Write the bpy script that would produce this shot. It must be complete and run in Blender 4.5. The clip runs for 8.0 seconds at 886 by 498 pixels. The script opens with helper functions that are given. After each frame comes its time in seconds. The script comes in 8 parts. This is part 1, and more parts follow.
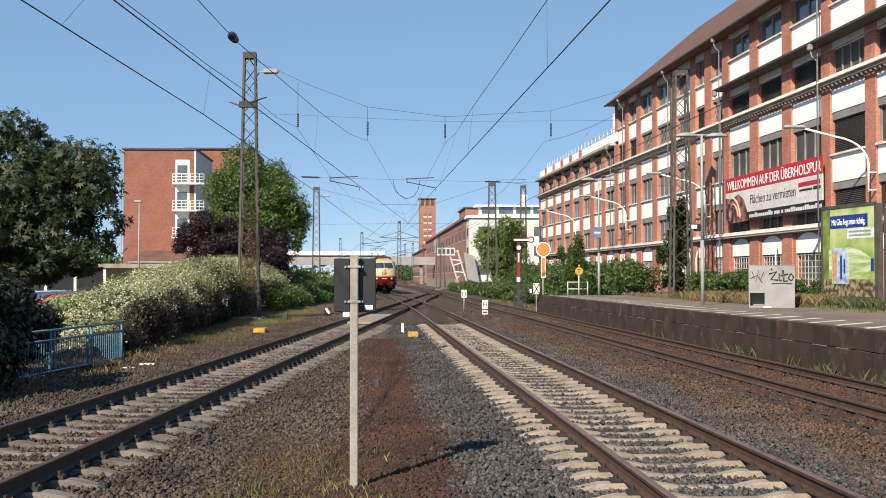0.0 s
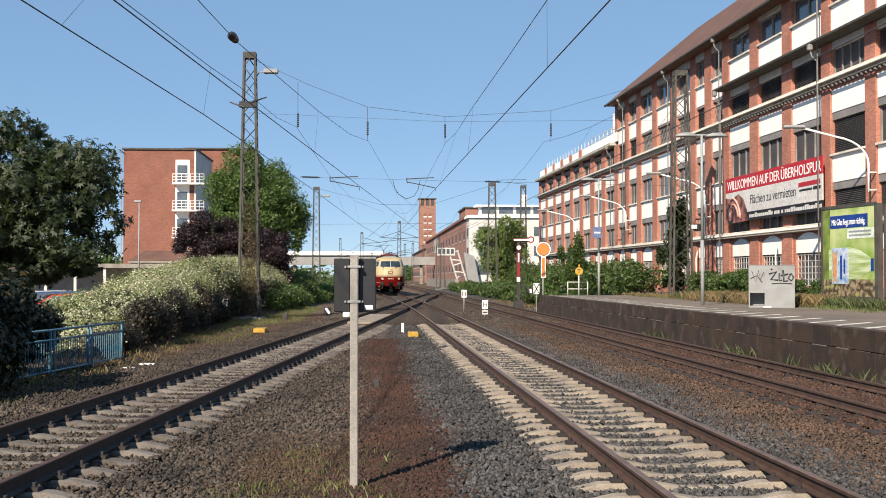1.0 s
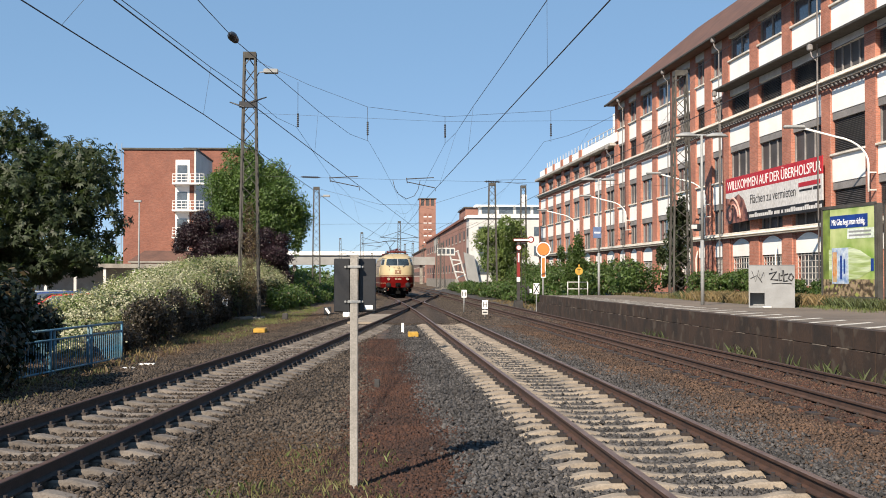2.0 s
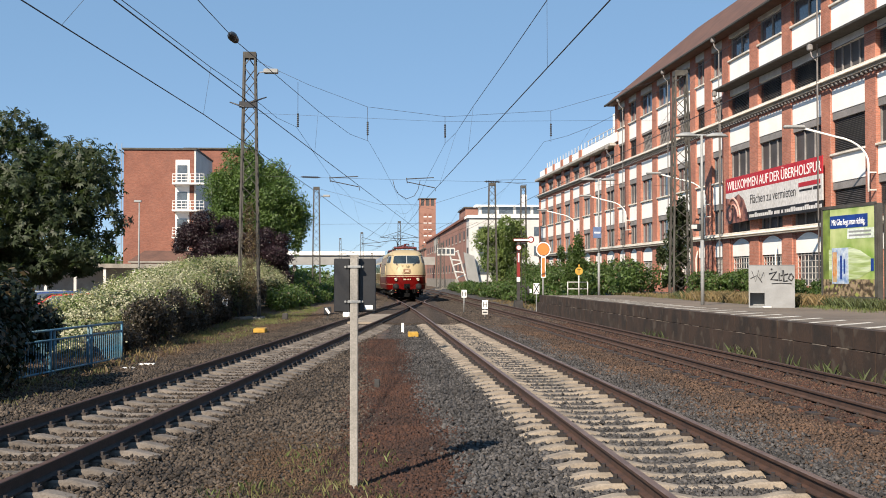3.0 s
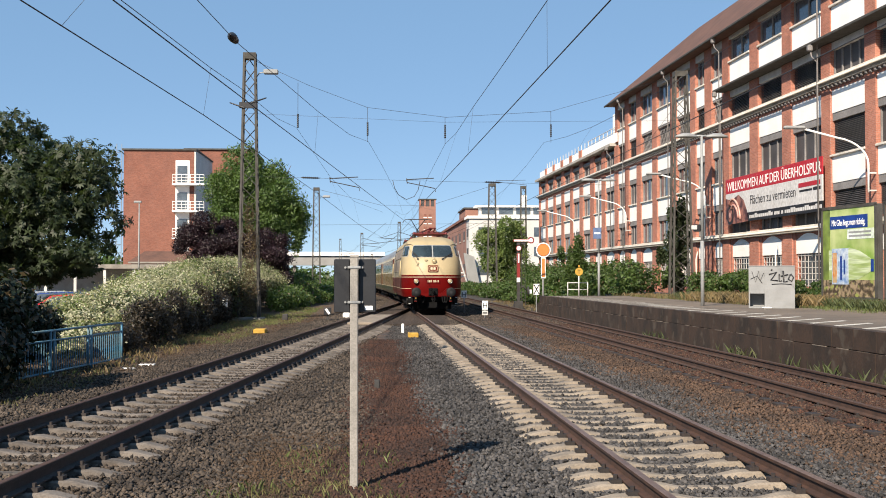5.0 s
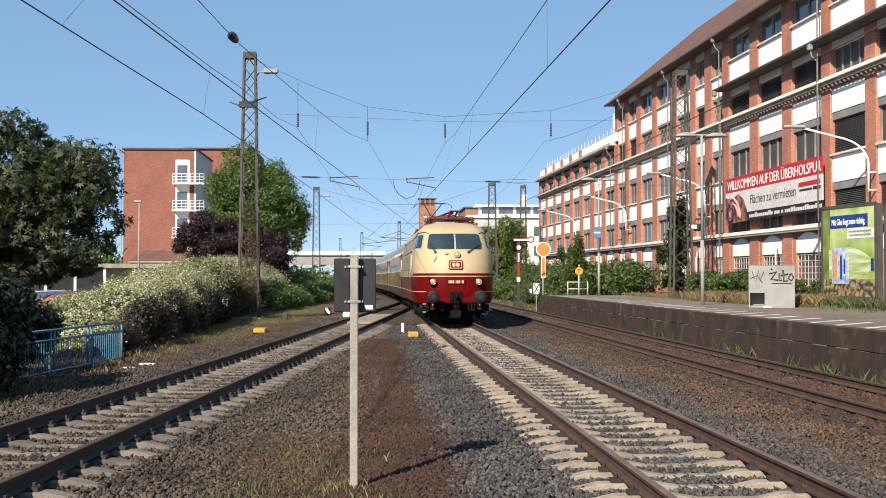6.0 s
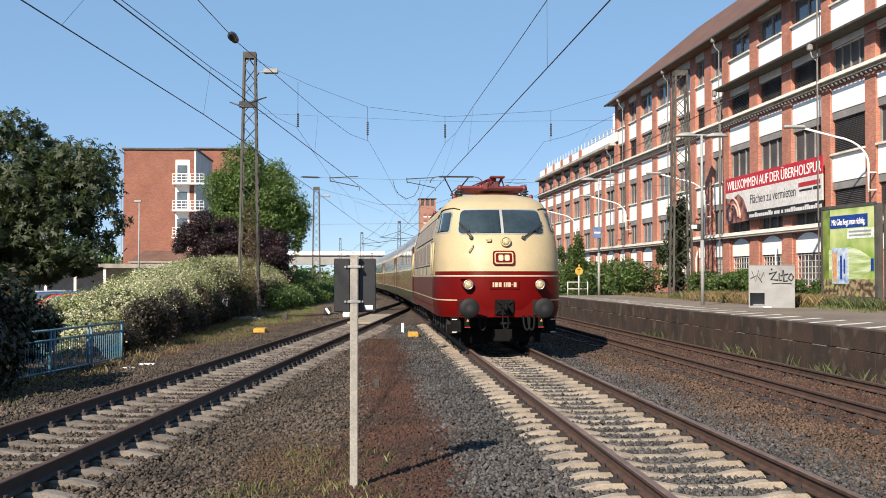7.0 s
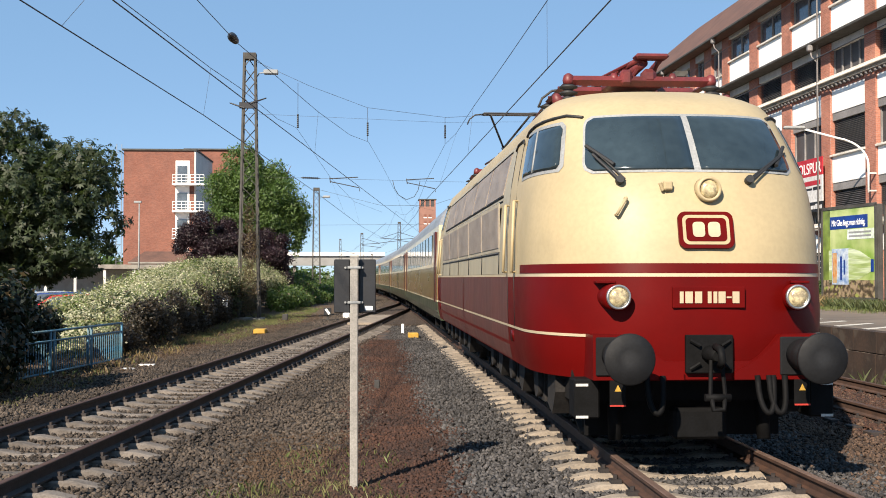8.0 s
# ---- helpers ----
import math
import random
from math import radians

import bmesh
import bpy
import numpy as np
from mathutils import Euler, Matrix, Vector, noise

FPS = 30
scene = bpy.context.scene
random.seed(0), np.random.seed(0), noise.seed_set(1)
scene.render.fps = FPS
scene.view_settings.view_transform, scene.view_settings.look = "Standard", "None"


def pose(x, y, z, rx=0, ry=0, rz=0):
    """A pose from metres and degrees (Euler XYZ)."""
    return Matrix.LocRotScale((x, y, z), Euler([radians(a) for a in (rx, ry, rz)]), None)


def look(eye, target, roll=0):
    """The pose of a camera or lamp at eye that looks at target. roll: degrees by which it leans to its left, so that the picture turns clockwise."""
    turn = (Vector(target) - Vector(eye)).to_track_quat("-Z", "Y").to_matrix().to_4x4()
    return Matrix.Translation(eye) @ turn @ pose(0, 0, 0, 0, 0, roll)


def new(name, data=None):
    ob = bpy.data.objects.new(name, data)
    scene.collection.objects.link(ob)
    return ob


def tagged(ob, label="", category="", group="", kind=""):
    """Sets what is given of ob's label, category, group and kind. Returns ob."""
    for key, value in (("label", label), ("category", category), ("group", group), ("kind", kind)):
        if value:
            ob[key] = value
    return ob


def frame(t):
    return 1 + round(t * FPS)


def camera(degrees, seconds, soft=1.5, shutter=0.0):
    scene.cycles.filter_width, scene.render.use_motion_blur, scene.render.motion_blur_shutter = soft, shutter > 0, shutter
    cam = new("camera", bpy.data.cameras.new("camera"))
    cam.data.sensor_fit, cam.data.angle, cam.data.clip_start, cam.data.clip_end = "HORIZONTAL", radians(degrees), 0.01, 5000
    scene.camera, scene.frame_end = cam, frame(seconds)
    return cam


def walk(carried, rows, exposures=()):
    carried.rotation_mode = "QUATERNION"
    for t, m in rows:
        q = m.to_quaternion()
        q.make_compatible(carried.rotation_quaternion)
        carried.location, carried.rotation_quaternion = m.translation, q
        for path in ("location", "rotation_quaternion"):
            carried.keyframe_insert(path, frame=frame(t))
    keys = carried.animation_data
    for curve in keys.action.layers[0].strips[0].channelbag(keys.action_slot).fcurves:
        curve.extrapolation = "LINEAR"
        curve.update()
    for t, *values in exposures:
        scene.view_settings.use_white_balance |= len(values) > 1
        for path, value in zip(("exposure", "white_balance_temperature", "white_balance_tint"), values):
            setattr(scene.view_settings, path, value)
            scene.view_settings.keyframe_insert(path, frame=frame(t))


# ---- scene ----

# camera: stands still beside the tracks, 1.75 m above the rail heads
FOV = 43.2
cam = camera(FOV, 8.0, soft=0.95)
EYE = (0.0, 0.0, 1.754)


def held(dy):
    """The still pose, nodded a little by dy."""
    p = radians(90 + 1.432 + dy * 0.02894)
    return Matrix.LocRotScale(EYE, Euler((p, 0, radians(-3.70))), None)


walk(cam, [(0, held(0)), (3.5, held(0)), (4.0, held(1.4)), (4.6, held(1.4)), (5.8, held(0)), (6.2, held(-0.5)),
           (6.5, held(-1.7)), (7.0, held(0)), (7.6, held(0)), (8.0, held(1.4))],
     exposures=[(0, 0.70, 6900, 12), (5.0, 0.73, 6900, 12), (8.0, 0.86, 6900, 12)])

# ---- light ----
SUN_EL, SUN_AZ = 34.5, (-1.33, -2.36)          # height in degrees; plan direction towards the sun
world = bpy.data.worlds.new("sky")
scene.world = world
world.use_nodes = True
wn = world.node_tree
sky = wn.nodes.new("ShaderNodeTexSky")
sky.sky_type = "NISHITA"
sky.sun_disc = False
sky.sun_elevation = radians(SUN_EL)
sky.sun_rotation = math.atan2(SUN_AZ[0], SUN_AZ[1])
sky.air_density, sky.dust_density, sky.ozone_density = 0.55, 0.0, 1.0
wn.nodes["Background"].inputs["Strength"].default_value = 0.090
haze = wn.nodes.new("ShaderNodeMix")           # even haze over the whole sky
haze.data_type = "RGBA"
haze.inputs[0].default_value = 0.68
haze.inputs[7].default_value = (1.5, 3.05, 5.1, 1)
wn.links.new(sky.outputs[0], haze.inputs[6])
wn.links.new(haze.outputs[2], wn.nodes["Background"].inputs[0])
sun = new("sun", bpy.data.lights.new("sun", "SUN"))
sun.data.energy, sun.data.angle, sun.data.color = 5.0, radians(0.53), (1.0, 0.91, 0.78)
az = Vector((SUN_AZ[0], SUN_AZ[1], 0)).normalized() * math.cos(radians(SUN_EL))
sun.matrix_world = look((az.x * 100, az.y * 100, math.sin(radians(SUN_EL)) * 100), (0, 0, 0))


# ---- materials ----
def mat(name, base, second=None, rough=0.6, metal=0.0, scale=4.0, fine=60.0, bump=0.15, vary=0.0, coat=0.0, spots=None,
        stretch=(1, 1, 1), world_space=False, low=0.4, high=0.65, bump_dist=0.01, grain=1.0, spec=0.5):
    """A surface with two scales of variation: base to second in blotches, fine grain in relief and roughness."""
    m = bpy.data.materials.new(name)
    m.use_nodes = True
    nt = m.node_tree
    b = nt.nodes["Principled BSDF"]
    b.inputs["Roughness"].default_value = rough
    b.inputs["Metallic"].default_value = metal
    b.inputs["Specular IOR Level"].default_value = spec
    b.inputs["Coat Weight"].default_value = coat
    b.inputs["Coat Roughness"].default_value = 0.08
    if world_space:
        src = nt.nodes.new("ShaderNodeNewGeometry").outputs["Position"]
    else:
        src = nt.nodes.new("ShaderNodeTexCoord").outputs["Object"]
    mp = nt.nodes.new("ShaderNodeMapping")
    mp.inputs["Scale"].default_value = stretch
    nt.links.new(src, mp.inputs[0])

    def noise_at(s, detail=4):
        n = nt.nodes.new("ShaderNodeTexNoise")
        n.inputs["Scale"].default_value, n.inputs["Detail"].default_value = s, detail
        nt.links.new(mp.outputs[0], n.inputs["Vector"])
        return n.outputs["Fac"]

    def ramp(fac, lo, hi):
        r = nt.nodes.new("ShaderNodeMapRange")
        r.inputs[1].default_value, r.inputs[2].default_value = lo, hi
        nt.links.new(fac, r.inputs[0])
        return r.outputs[0]

    def mix(fac, a, bb, mode="MIX"):
        x = nt.nodes.new("ShaderNodeMix")
        x.data_type, x.blend_type = "RGBA", mode
        for i, v in ((0, fac), (6, a), (7, bb)):
            if isinstance(v, bpy.types.NodeSocket):
                nt.links.new(v, x.inputs[i])
            else:
                x.inputs[i].default_value = v if i == 0 else (*v, 1)
        return x.outputs[2]

    second = second or tuple(c * 0.72 for c in base)
    col = mix(ramp(noise_at(scale), low, high), base, second)
    f = noise_at(fine, 3)
    g = 1 - 0.3 * grain
    col = mix(ramp(f, 0.35, 0.75), col, mix(1.0, col, (g, g, g), "MULTIPLY"))
    if spots:
        col = mix(ramp(noise_at(spots[1], 2), 0.58, 0.66), col, spots[0])
    if vary:
        info = nt.nodes.new("ShaderNodeObjectInfo")
        isl = nt.nodes.new("ShaderNodeNewGeometry")
        add = nt.nodes.new("ShaderNodeMath")
        add.operation = "ADD"
        nt.links.new(info.outputs["Random"], add.inputs[0])
        nt.links.new(isl.outputs["Random Per Island"], add.inputs[1])
        fr = nt.nodes.new("ShaderNodeMath")
        fr.operation = "FRACT"
        nt.links.new(add.outputs[0], fr.inputs[0])
        hsv = nt.nodes.new("ShaderNodeHueSaturation")
        nt.links.new(col, hsv.inputs["Color"])
        r = nt.nodes.new("ShaderNodeMapRange")
        r.inputs[3].default_value, r.inputs[4].default_value = 1 - vary, 1 + vary
        nt.links.new(fr.outputs[0], r.inputs[0])
        nt.links.new(r.outputs[0], hsv.inputs["Value"])
        col = hsv.outputs[0]
    nt.links.new(col, b.inputs["Base Color"])
    if bump:
        bp = nt.nodes.new("ShaderNodeBump")
        bp.inputs["Strength"].default_value, bp.inputs["Distance"].default_value = bump, bump_dist
        nt.links.new(f, bp.inputs["Height"])
        nt.links.new(bp.outputs[0], b.inputs["Normal"])
    rr = nt.nodes.new("ShaderNodeMapRange")
    rr.inputs[3].default_value, rr.inputs[4].default_value = max(0.03, rough - 0.08), min(1, rough + 0.1)
    nt.links.new(noise_at(scale * 3), rr.inputs[0])
    nt.links.new(rr.outputs[0], b.inputs["Roughness"])
    return m


def leafy(name, base, second, trans=0.35, scale=0.7):
    m = mat(name, base, second, rough=0.55, scale=scale, fine=8, bump=0, vary=0.45)
    nt = m.node_tree
    b = nt.nodes["Principled BSDF"]
    t = nt.nodes.new("ShaderNodeBsdfTranslucent")
    t.inputs[0].default_value = (base[0] * 1.3, base[1] * 1.5, base[2] * 0.7, 1)
    mx = nt.nodes.new("ShaderNodeMixShader")
    mx.inputs[0].default_value = trans
    nt.links.new(b.outputs[0], mx.inputs[1])
    nt.links.new(t.outputs[0], mx.inputs[2])
    nt.links.new(mx.outputs[0], nt.nodes["Material Output"].inputs[0])
    return m


M_RAIL = mat("rusty_rail", (0.074, 0.035, 0.021), (0.044, 0.022, 0.015), rough=0.75, scale=6, fine=90)
M_RAILTOP = mat("worn_rail_head", (0.2, 0.133, 0.104), (0.141, 0.0887, 0.0666), rough=0.5, metal=0.25, scale=3, fine=60, bump=0.03)
M_RAILPLAT = mat("brown_rail", (0.087, 0.0459, 0.0306), (0.0522, 0.0292, 0.0209), rough=0.75, scale=6, fine=90)
M_UNDER = mat("grimy_underframe", (0.008, 0.007, 0.0066), (0.0045, 0.004, 0.004), rough=0.85, spec=0.25, scale=4, fine=50, bump=0.15)
M_RAILDARK = mat("dark_rail", (0.035, 0.026, 0.024), (0.022, 0.018, 0.017), rough=0.7, scale=5, fine=80)
M_CONC_SLEEPER = mat("pale_concrete_sleeper", (0.291, 0.241, 0.188), (0.184, 0.153, 0.122), rough=0.9, scale=3, fine=45, bump=0.5, vary=0.13, world_space=True)
M_OLD_SLEEPER = mat("grey_concrete_sleeper", (0.178, 0.153, 0.132), (0.0856, 0.0713, 0.0606), rough=0.9, scale=3, fine=45, bump=0.5, vary=0.15, world_space=True)
M_WOOD_SLEEPER = mat("tarred_wood_sleeper", (0.0522, 0.0365, 0.0278), (0.0305, 0.0226, 0.0183), rough=0.9, scale=4, fine=50, bump=0.5, vary=0.2)
M_STONE = mat("ballast_stone", (0.074, 0.069, 0.067), (0.042, 0.039, 0.038), rough=0.9, scale=0.6, fine=60, bump=0.3, vary=0.7, world_space=True)
M_STONE_RUST = mat("rusty_ballast_stone", (0.064, 0.027, 0.016), (0.034, 0.016, 0.011), rough=0.92, scale=0.6, fine=60, bump=0.3, vary=0.5, world_space=True)
M_STONE_TAN = mat("tan_ballast_stone", (0.098, 0.058, 0.037), (0.056, 0.037, 0.027), rough=0.92, scale=0.8, fine=60, bump=0.3, vary=0.5, world_space=True)
M_CONCRETE = mat("weathered_concrete", (0.296, 0.27, 0.235), (0.191, 0.174, 0.152), rough=0.9, scale=1.2, fine=30, bump=0.3)
M_POST = mat("grey_concrete_post", (0.331, 0.309, 0.278), (0.252, 0.235, 0.213), rough=0.85, scale=3, fine=60, bump=0.25)
M_PLATWALL = mat("sooty_platform_wall", (0.0453, 0.0247, 0.0155), (0.0186, 0.0113, 0.0077), rough=0.92, scale=1.3, fine=18, bump=0.6, spots=((0.060, 0.044, 0.032), 2.3), vary=0.10, world_space=True)
M_PLATTOP = mat("worn_asphalt_platform", (0.185, 0.148, 0.115), (0.122, 0.0999, 0.0799), rough=0.93, scale=0.6, fine=40, bump=0.3)
M_WHITE = mat("white_paint", (0.93, 0.92, 0.89), (0.88, 0.86, 0.82), rough=0.6, scale=0.8, fine=25, bump=0.05, grain=0.2)
M_WHITEWORN = mat("worn_white_marking", (0.66, 0.63, 0.57), (0.36, 0.33, 0.28), rough=0.85, scale=3, fine=40, bump=0.2)
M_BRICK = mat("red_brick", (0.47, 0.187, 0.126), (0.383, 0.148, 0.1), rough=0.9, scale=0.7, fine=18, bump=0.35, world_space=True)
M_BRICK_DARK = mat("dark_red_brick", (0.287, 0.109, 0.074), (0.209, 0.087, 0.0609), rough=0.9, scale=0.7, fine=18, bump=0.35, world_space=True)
def lay_bricks(m):
    """Courses of brick with paler joints, 25 by 7.7 cm, over a brick material."""
    nt = m.node_tree
    b = nt.nodes["Principled BSDF"]
    base = b.inputs["Base Color"].links[0].from_socket
    sep = nt.nodes.new("ShaderNodeSeparateXYZ")
    nt.links.new(nt.nodes.new("ShaderNodeNewGeometry").outputs["Position"], sep.inputs[0])
    add = nt.nodes.new("ShaderNodeMath")
    nt.links.new(sep.outputs["X"], add.inputs[0])
    nt.links.new(sep.outputs["Y"], add.inputs[1])
    com = nt.nodes.new("ShaderNodeCombineXYZ")
    nt.links.new(add.outputs[0], com.inputs[0])
    nt.links.new(sep.outputs["Z"], com.inputs[1])
    br = nt.nodes.new("ShaderNodeTexBrick")
    br.inputs["Scale"].default_value, br.inputs["Brick Width"].default_value, br.inputs["Row Height"].default_value = 1.0, 0.25, 0.077
    br.inputs["Mortar Size"].default_value = 0.006
    br.inputs["Color1"].default_value, br.inputs["Color2"].default_value = (1.12, 1.08, 1.05, 1), (0.78, 0.75, 0.74, 1)
    br.inputs["Mortar"].default_value = (0.95, 1.5, 1.8, 1)
    nt.links.new(com.outputs[0], br.inputs["Vector"])
    x = nt.nodes.new("ShaderNodeMix")
    x.data_type, x.blend_type = "RGBA", "MULTIPLY"
    x.inputs[0].default_value = 1.0
    nt.links.new(base, x.inputs[6])
    nt.links.new(br.outputs["Color"], x.inputs[7])
    nt.links.new(x.outputs[2], b.inputs["Base Color"])


M_BRICK_OFFICE = mat("plain_red_brick", (0.26, 0.101, 0.0683), (0.221, 0.0846, 0.0586), rough=0.9, scale=0.4, fine=18, bump=0.3, world_space=True)
# paler, duller brick for far buildings: distance haze put into the base colour
M_BRICK_YARD = mat("hazed_red_brick", (0.322, 0.165, 0.126), (0.252, 0.131, 0.1), rough=0.9, scale=0.3, fine=12, bump=0.3, world_space=True)
lay_bricks(M_BRICK_OFFICE)
lay_bricks(M_BRICK)
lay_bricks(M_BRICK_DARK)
M_SIDEGREY = mat("grey_render", (0.296, 0.296, 0.288), (0.252, 0.252, 0.244), rough=0.85, scale=0.5, fine=12)
M_CABGREY = mat("grey_cabinet_paint", (0.27, 0.278, 0.281), (0.219, 0.223, 0.223), rough=0.8, scale=2, fine=25, grain=0.35)
M_STONE_TRIM = mat("pale_stone_trim", (0.452, 0.426, 0.383), (0.348, 0.322, 0.287), rough=0.85, scale=1.5, fine=25)
M_PALEBAND = mat("cream_stone_band", (0.78, 0.74, 0.66), (0.64, 0.59, 0.51), rough=0.8, scale=1.4, fine=25)
M_GREYWHITE = mat("pale_grey_paint", (0.62, 0.61, 0.58), (0.52, 0.50, 0.47), rough=0.6, scale=1.5, fine=25, bump=0.05)
M_GREYBAND = mat("grey_concrete_lintel", (0.27, 0.255, 0.25), (0.20, 0.19, 0.185), rough=0.85, scale=1, fine=20)
M_ROOF = mat("brown_roof_tiles", (0.148, 0.074, 0.0522), (0.1, 0.0522, 0.0391), rough=0.85, scale=0.9, fine=14, bump=0.5, world_space=True)
M_GALV = mat("galvanised_steel", (0.348, 0.357, 0.357), (0.278, 0.287, 0.287), rough=0.68, metal=0.2, scale=2, fine=40, bump=0.05)
M_MAST = mat("old_lattice_steel", (0.0776, 0.074, 0.0666), (0.0481, 0.0444, 0.0385), rough=0.8, scale=2.5, fine=40, bump=0.1)
M_WIRE = mat("dark_wire", (0.05, 0.05, 0.055), rough=0.6, scale=4, fine=50, bump=0)
M_BLACK = mat("black_enamel", (0.022, 0.023, 0.026), (0.015, 0.015, 0.017), rough=0.45, scale=3, fine=70, bump=0.05)
M_IRON = mat("dark_iron", (0.045, 0.043, 0.042), (0.03, 0.026, 0.024), rough=0.7, scale=4, fine=50, bump=0.15)
M_RED = mat("signal_red", (0.55, 0.045, 0.03), (0.42, 0.035, 0.025), rough=0.5, scale=3, fine=50, bump=0.05)
M_ORANGE = mat("signal_orange", (0.713, 0.226, 0.0522), (0.626, 0.191, 0.0435), rough=0.5, scale=3, fine=50, bump=0.03)
M_YELLOW = mat("yellow_plastic", (0.539, 0.313, 0.0435), (0.418, 0.244, 0.0348), rough=0.6, scale=5, fine=50)
M_TURQ = mat("turquoise_railing_paint", (0.06375, 0.204, 0.306), (0.1275, 0.1955, 0.2125), rough=0.6, scale=4, fine=50, bump=0.2)
M_BARK = mat("bark", (0.12, 0.09, 0.065), (0.07, 0.055, 0.04), rough=0.95, scale=4, fine=20, bump=0.8, stretch=(1, 1, 0.3))


def glass(name, tint=(0.07, 0.085, 0.10), rough=0.05):
    m = mat(name, tint, tuple(c * 1.5 for c in tint), rough=rough, scale=1.2, fine=9, bump=0.0)
    m.node_tree.nodes["Principled BSDF"].inputs["Specular IOR Level"].default_value = 0.9
    return m


M_GLASS = glass("dark_window_glass")
M_BLIND = mat("dark_grey_blind", (0.075, 0.07, 0.072), (0.055, 0.05, 0.05), rough=0.7, scale=1, fine=20)


# ---- mesh helpers ----
def obj(name, bm, material, parent=None, label="", smooth=False):
    me = bpy.data.meshes.new(name)
    bm.normal_update()
    bm.to_mesh(me)
    bm.free()
    if smooth:
        me.shade_smooth()
    for m in (material if isinstance(material, (list, tuple)) else [material]):
        me.materials.append(m)
    ob = new(name, me)
    if parent:
        ob.parent = parent
    if label:
        ob["label"] = label
    return ob


def part(name, bm, material, parent, label="", smooth=False):
    return obj(name, bm, material, parent, label, smooth)


def thing(name, m, label, category, group="", kind=""):
    e = new(name)
    e.empty_display_size = 0.2
    e.matrix_world = m
    return tagged(e, label, category, group, kind)


def raw(name, verts, faces, material, parent=None, smooth=False, mats=None):
    me = bpy.data.meshes.new(name)
    me.from_pydata([tuple(v) for v in verts], [], [tuple(f) for f in faces])
    for m in (material if isinstance(material, (list, tuple)) else [material]):
        me.materials.append(m)
    if mats is not None:
        me.polygons.foreach_set("material_index", np.asarray(mats, dtype=np.int32))
    if smooth:
        me.shade_smooth()
    me.update()
    ob = new(name, me)
    if parent:
        ob.parent = parent
    return ob


def box(bm, x0, x1, y0, y1, z0, z1, bevel=0.0, idx=0):
    vs = [bm.verts.new((x, y, z)) for z in (z0, z1) for y in (y0, y1) for x in (x0, x1)]
    fs = []
    for q in ((0, 2, 3, 1), (4, 5, 7, 6), (0, 1, 5, 4), (2, 6, 7, 3), (0, 4, 6, 2), (1, 3, 7, 5)):
        f = bm.faces.new([vs[i] for i in q])
        f.material_index = idx
        fs.append(f)
    if bevel:
        es = list({e for f in fs for e in f.edges})
        bmesh.ops.bevel(bm, geom=es, offset=bevel, segments=1, affect="EDGES")
    return bm


def cubes(*boxes, bevel=0.0):
    bm = bmesh.new()
    for b in boxes:
        box(bm, *b, bevel=bevel)
    return bm


def rod(bm, p, q, r, seg=8, r2=None, caps=True):
    p, q = Vector(p), Vector(q)
    d = (q - p)
    if d.length < 1e-6:
        return bm
    rot = d.to_track_quat("Z", "Y").to_matrix()
    rings = []
    for c, rad in ((p, r), (q, r if r2 is None else r2)):
        rings.append([bm.verts.new(c + rot @ Vector((rad * math.cos(a), rad * math.sin(a), 0)))
                      for a in [2 * math.pi * i / seg for i in range(seg)]])
    for i in range(seg):
        j = (i + 1) % seg
        bm.faces.new((rings[0][i], rings[0][j], rings[1][j], rings[1][i])).smooth = seg > 6
    if caps:
        bm.faces.new(rings[0][::-1])
        bm.faces.new(rings[1])
    return bm


def beam(bm, p, q, w, h=None):
    """A square bar from p to q."""
    return rod(bm, p, q, w * 0.707, 4) if h is None or h == w else rod(bm, p, q, max(w, h) * 0.707, 4)


def tube(bm, pts, r, seg=6):
    """A bent round bar through the points, in one piece."""
    pts = [Vector(p) for p in pts]
    rings, side = [], None
    for k, p in enumerate(pts):
        d = (pts[min(k + 1, len(pts) - 1)] - pts[max(k - 1, 0)]).normalized()
        if side is None:
            side = d.orthogonal().normalized()
        side = (side - d * side.dot(d)).normalized()
        up = d.cross(side)
        rings.append([bm.verts.new(p + (side * math.cos(q) + up * math.sin(q)) * r) for q in [2 * math.pi * i / seg for i in range(seg)]])
    for A, B in zip(rings[:-1], rings[1:]):
        for i in range(seg):
            j = (i + 1) % seg
            bm.faces.new((A[i], A[j], B[j], B[i])).smooth = True
    bm.faces.new(rings[0][::-1])
    bm.faces.new(rings[-1])
    return bm


def disc(bm, c, n, r, depth, seg=24):
    c, n = Vector(c), Vector(n).normalized()
    return rod(bm, c - n * depth / 2, c + n * depth / 2, r, seg)


def lathe(bm, c, n, prof, seg=24):
    """A turned shape about the axis n: prof holds (radius, height) pairs."""
    c, n = Vector(c), Vector(n).normalized()
    rot = n.to_track_quat("Z", "Y").to_matrix()
    rings = [[bm.verts.new(c + rot @ Vector((r * math.cos(2 * math.pi * i / seg), r * math.sin(2 * math.pi * i / seg), h)))
              for i in range(seg)] for r, h in prof]
    for A, B in zip(rings[:-1], rings[1:]):
        for i in range(seg):
            j = (i + 1) % seg
            bm.faces.new((A[i], A[j], B[j], B[i])).smooth = True
    bm.faces.new(rings[0][::-1])
    bm.faces.new(rings[-1])
    return bm


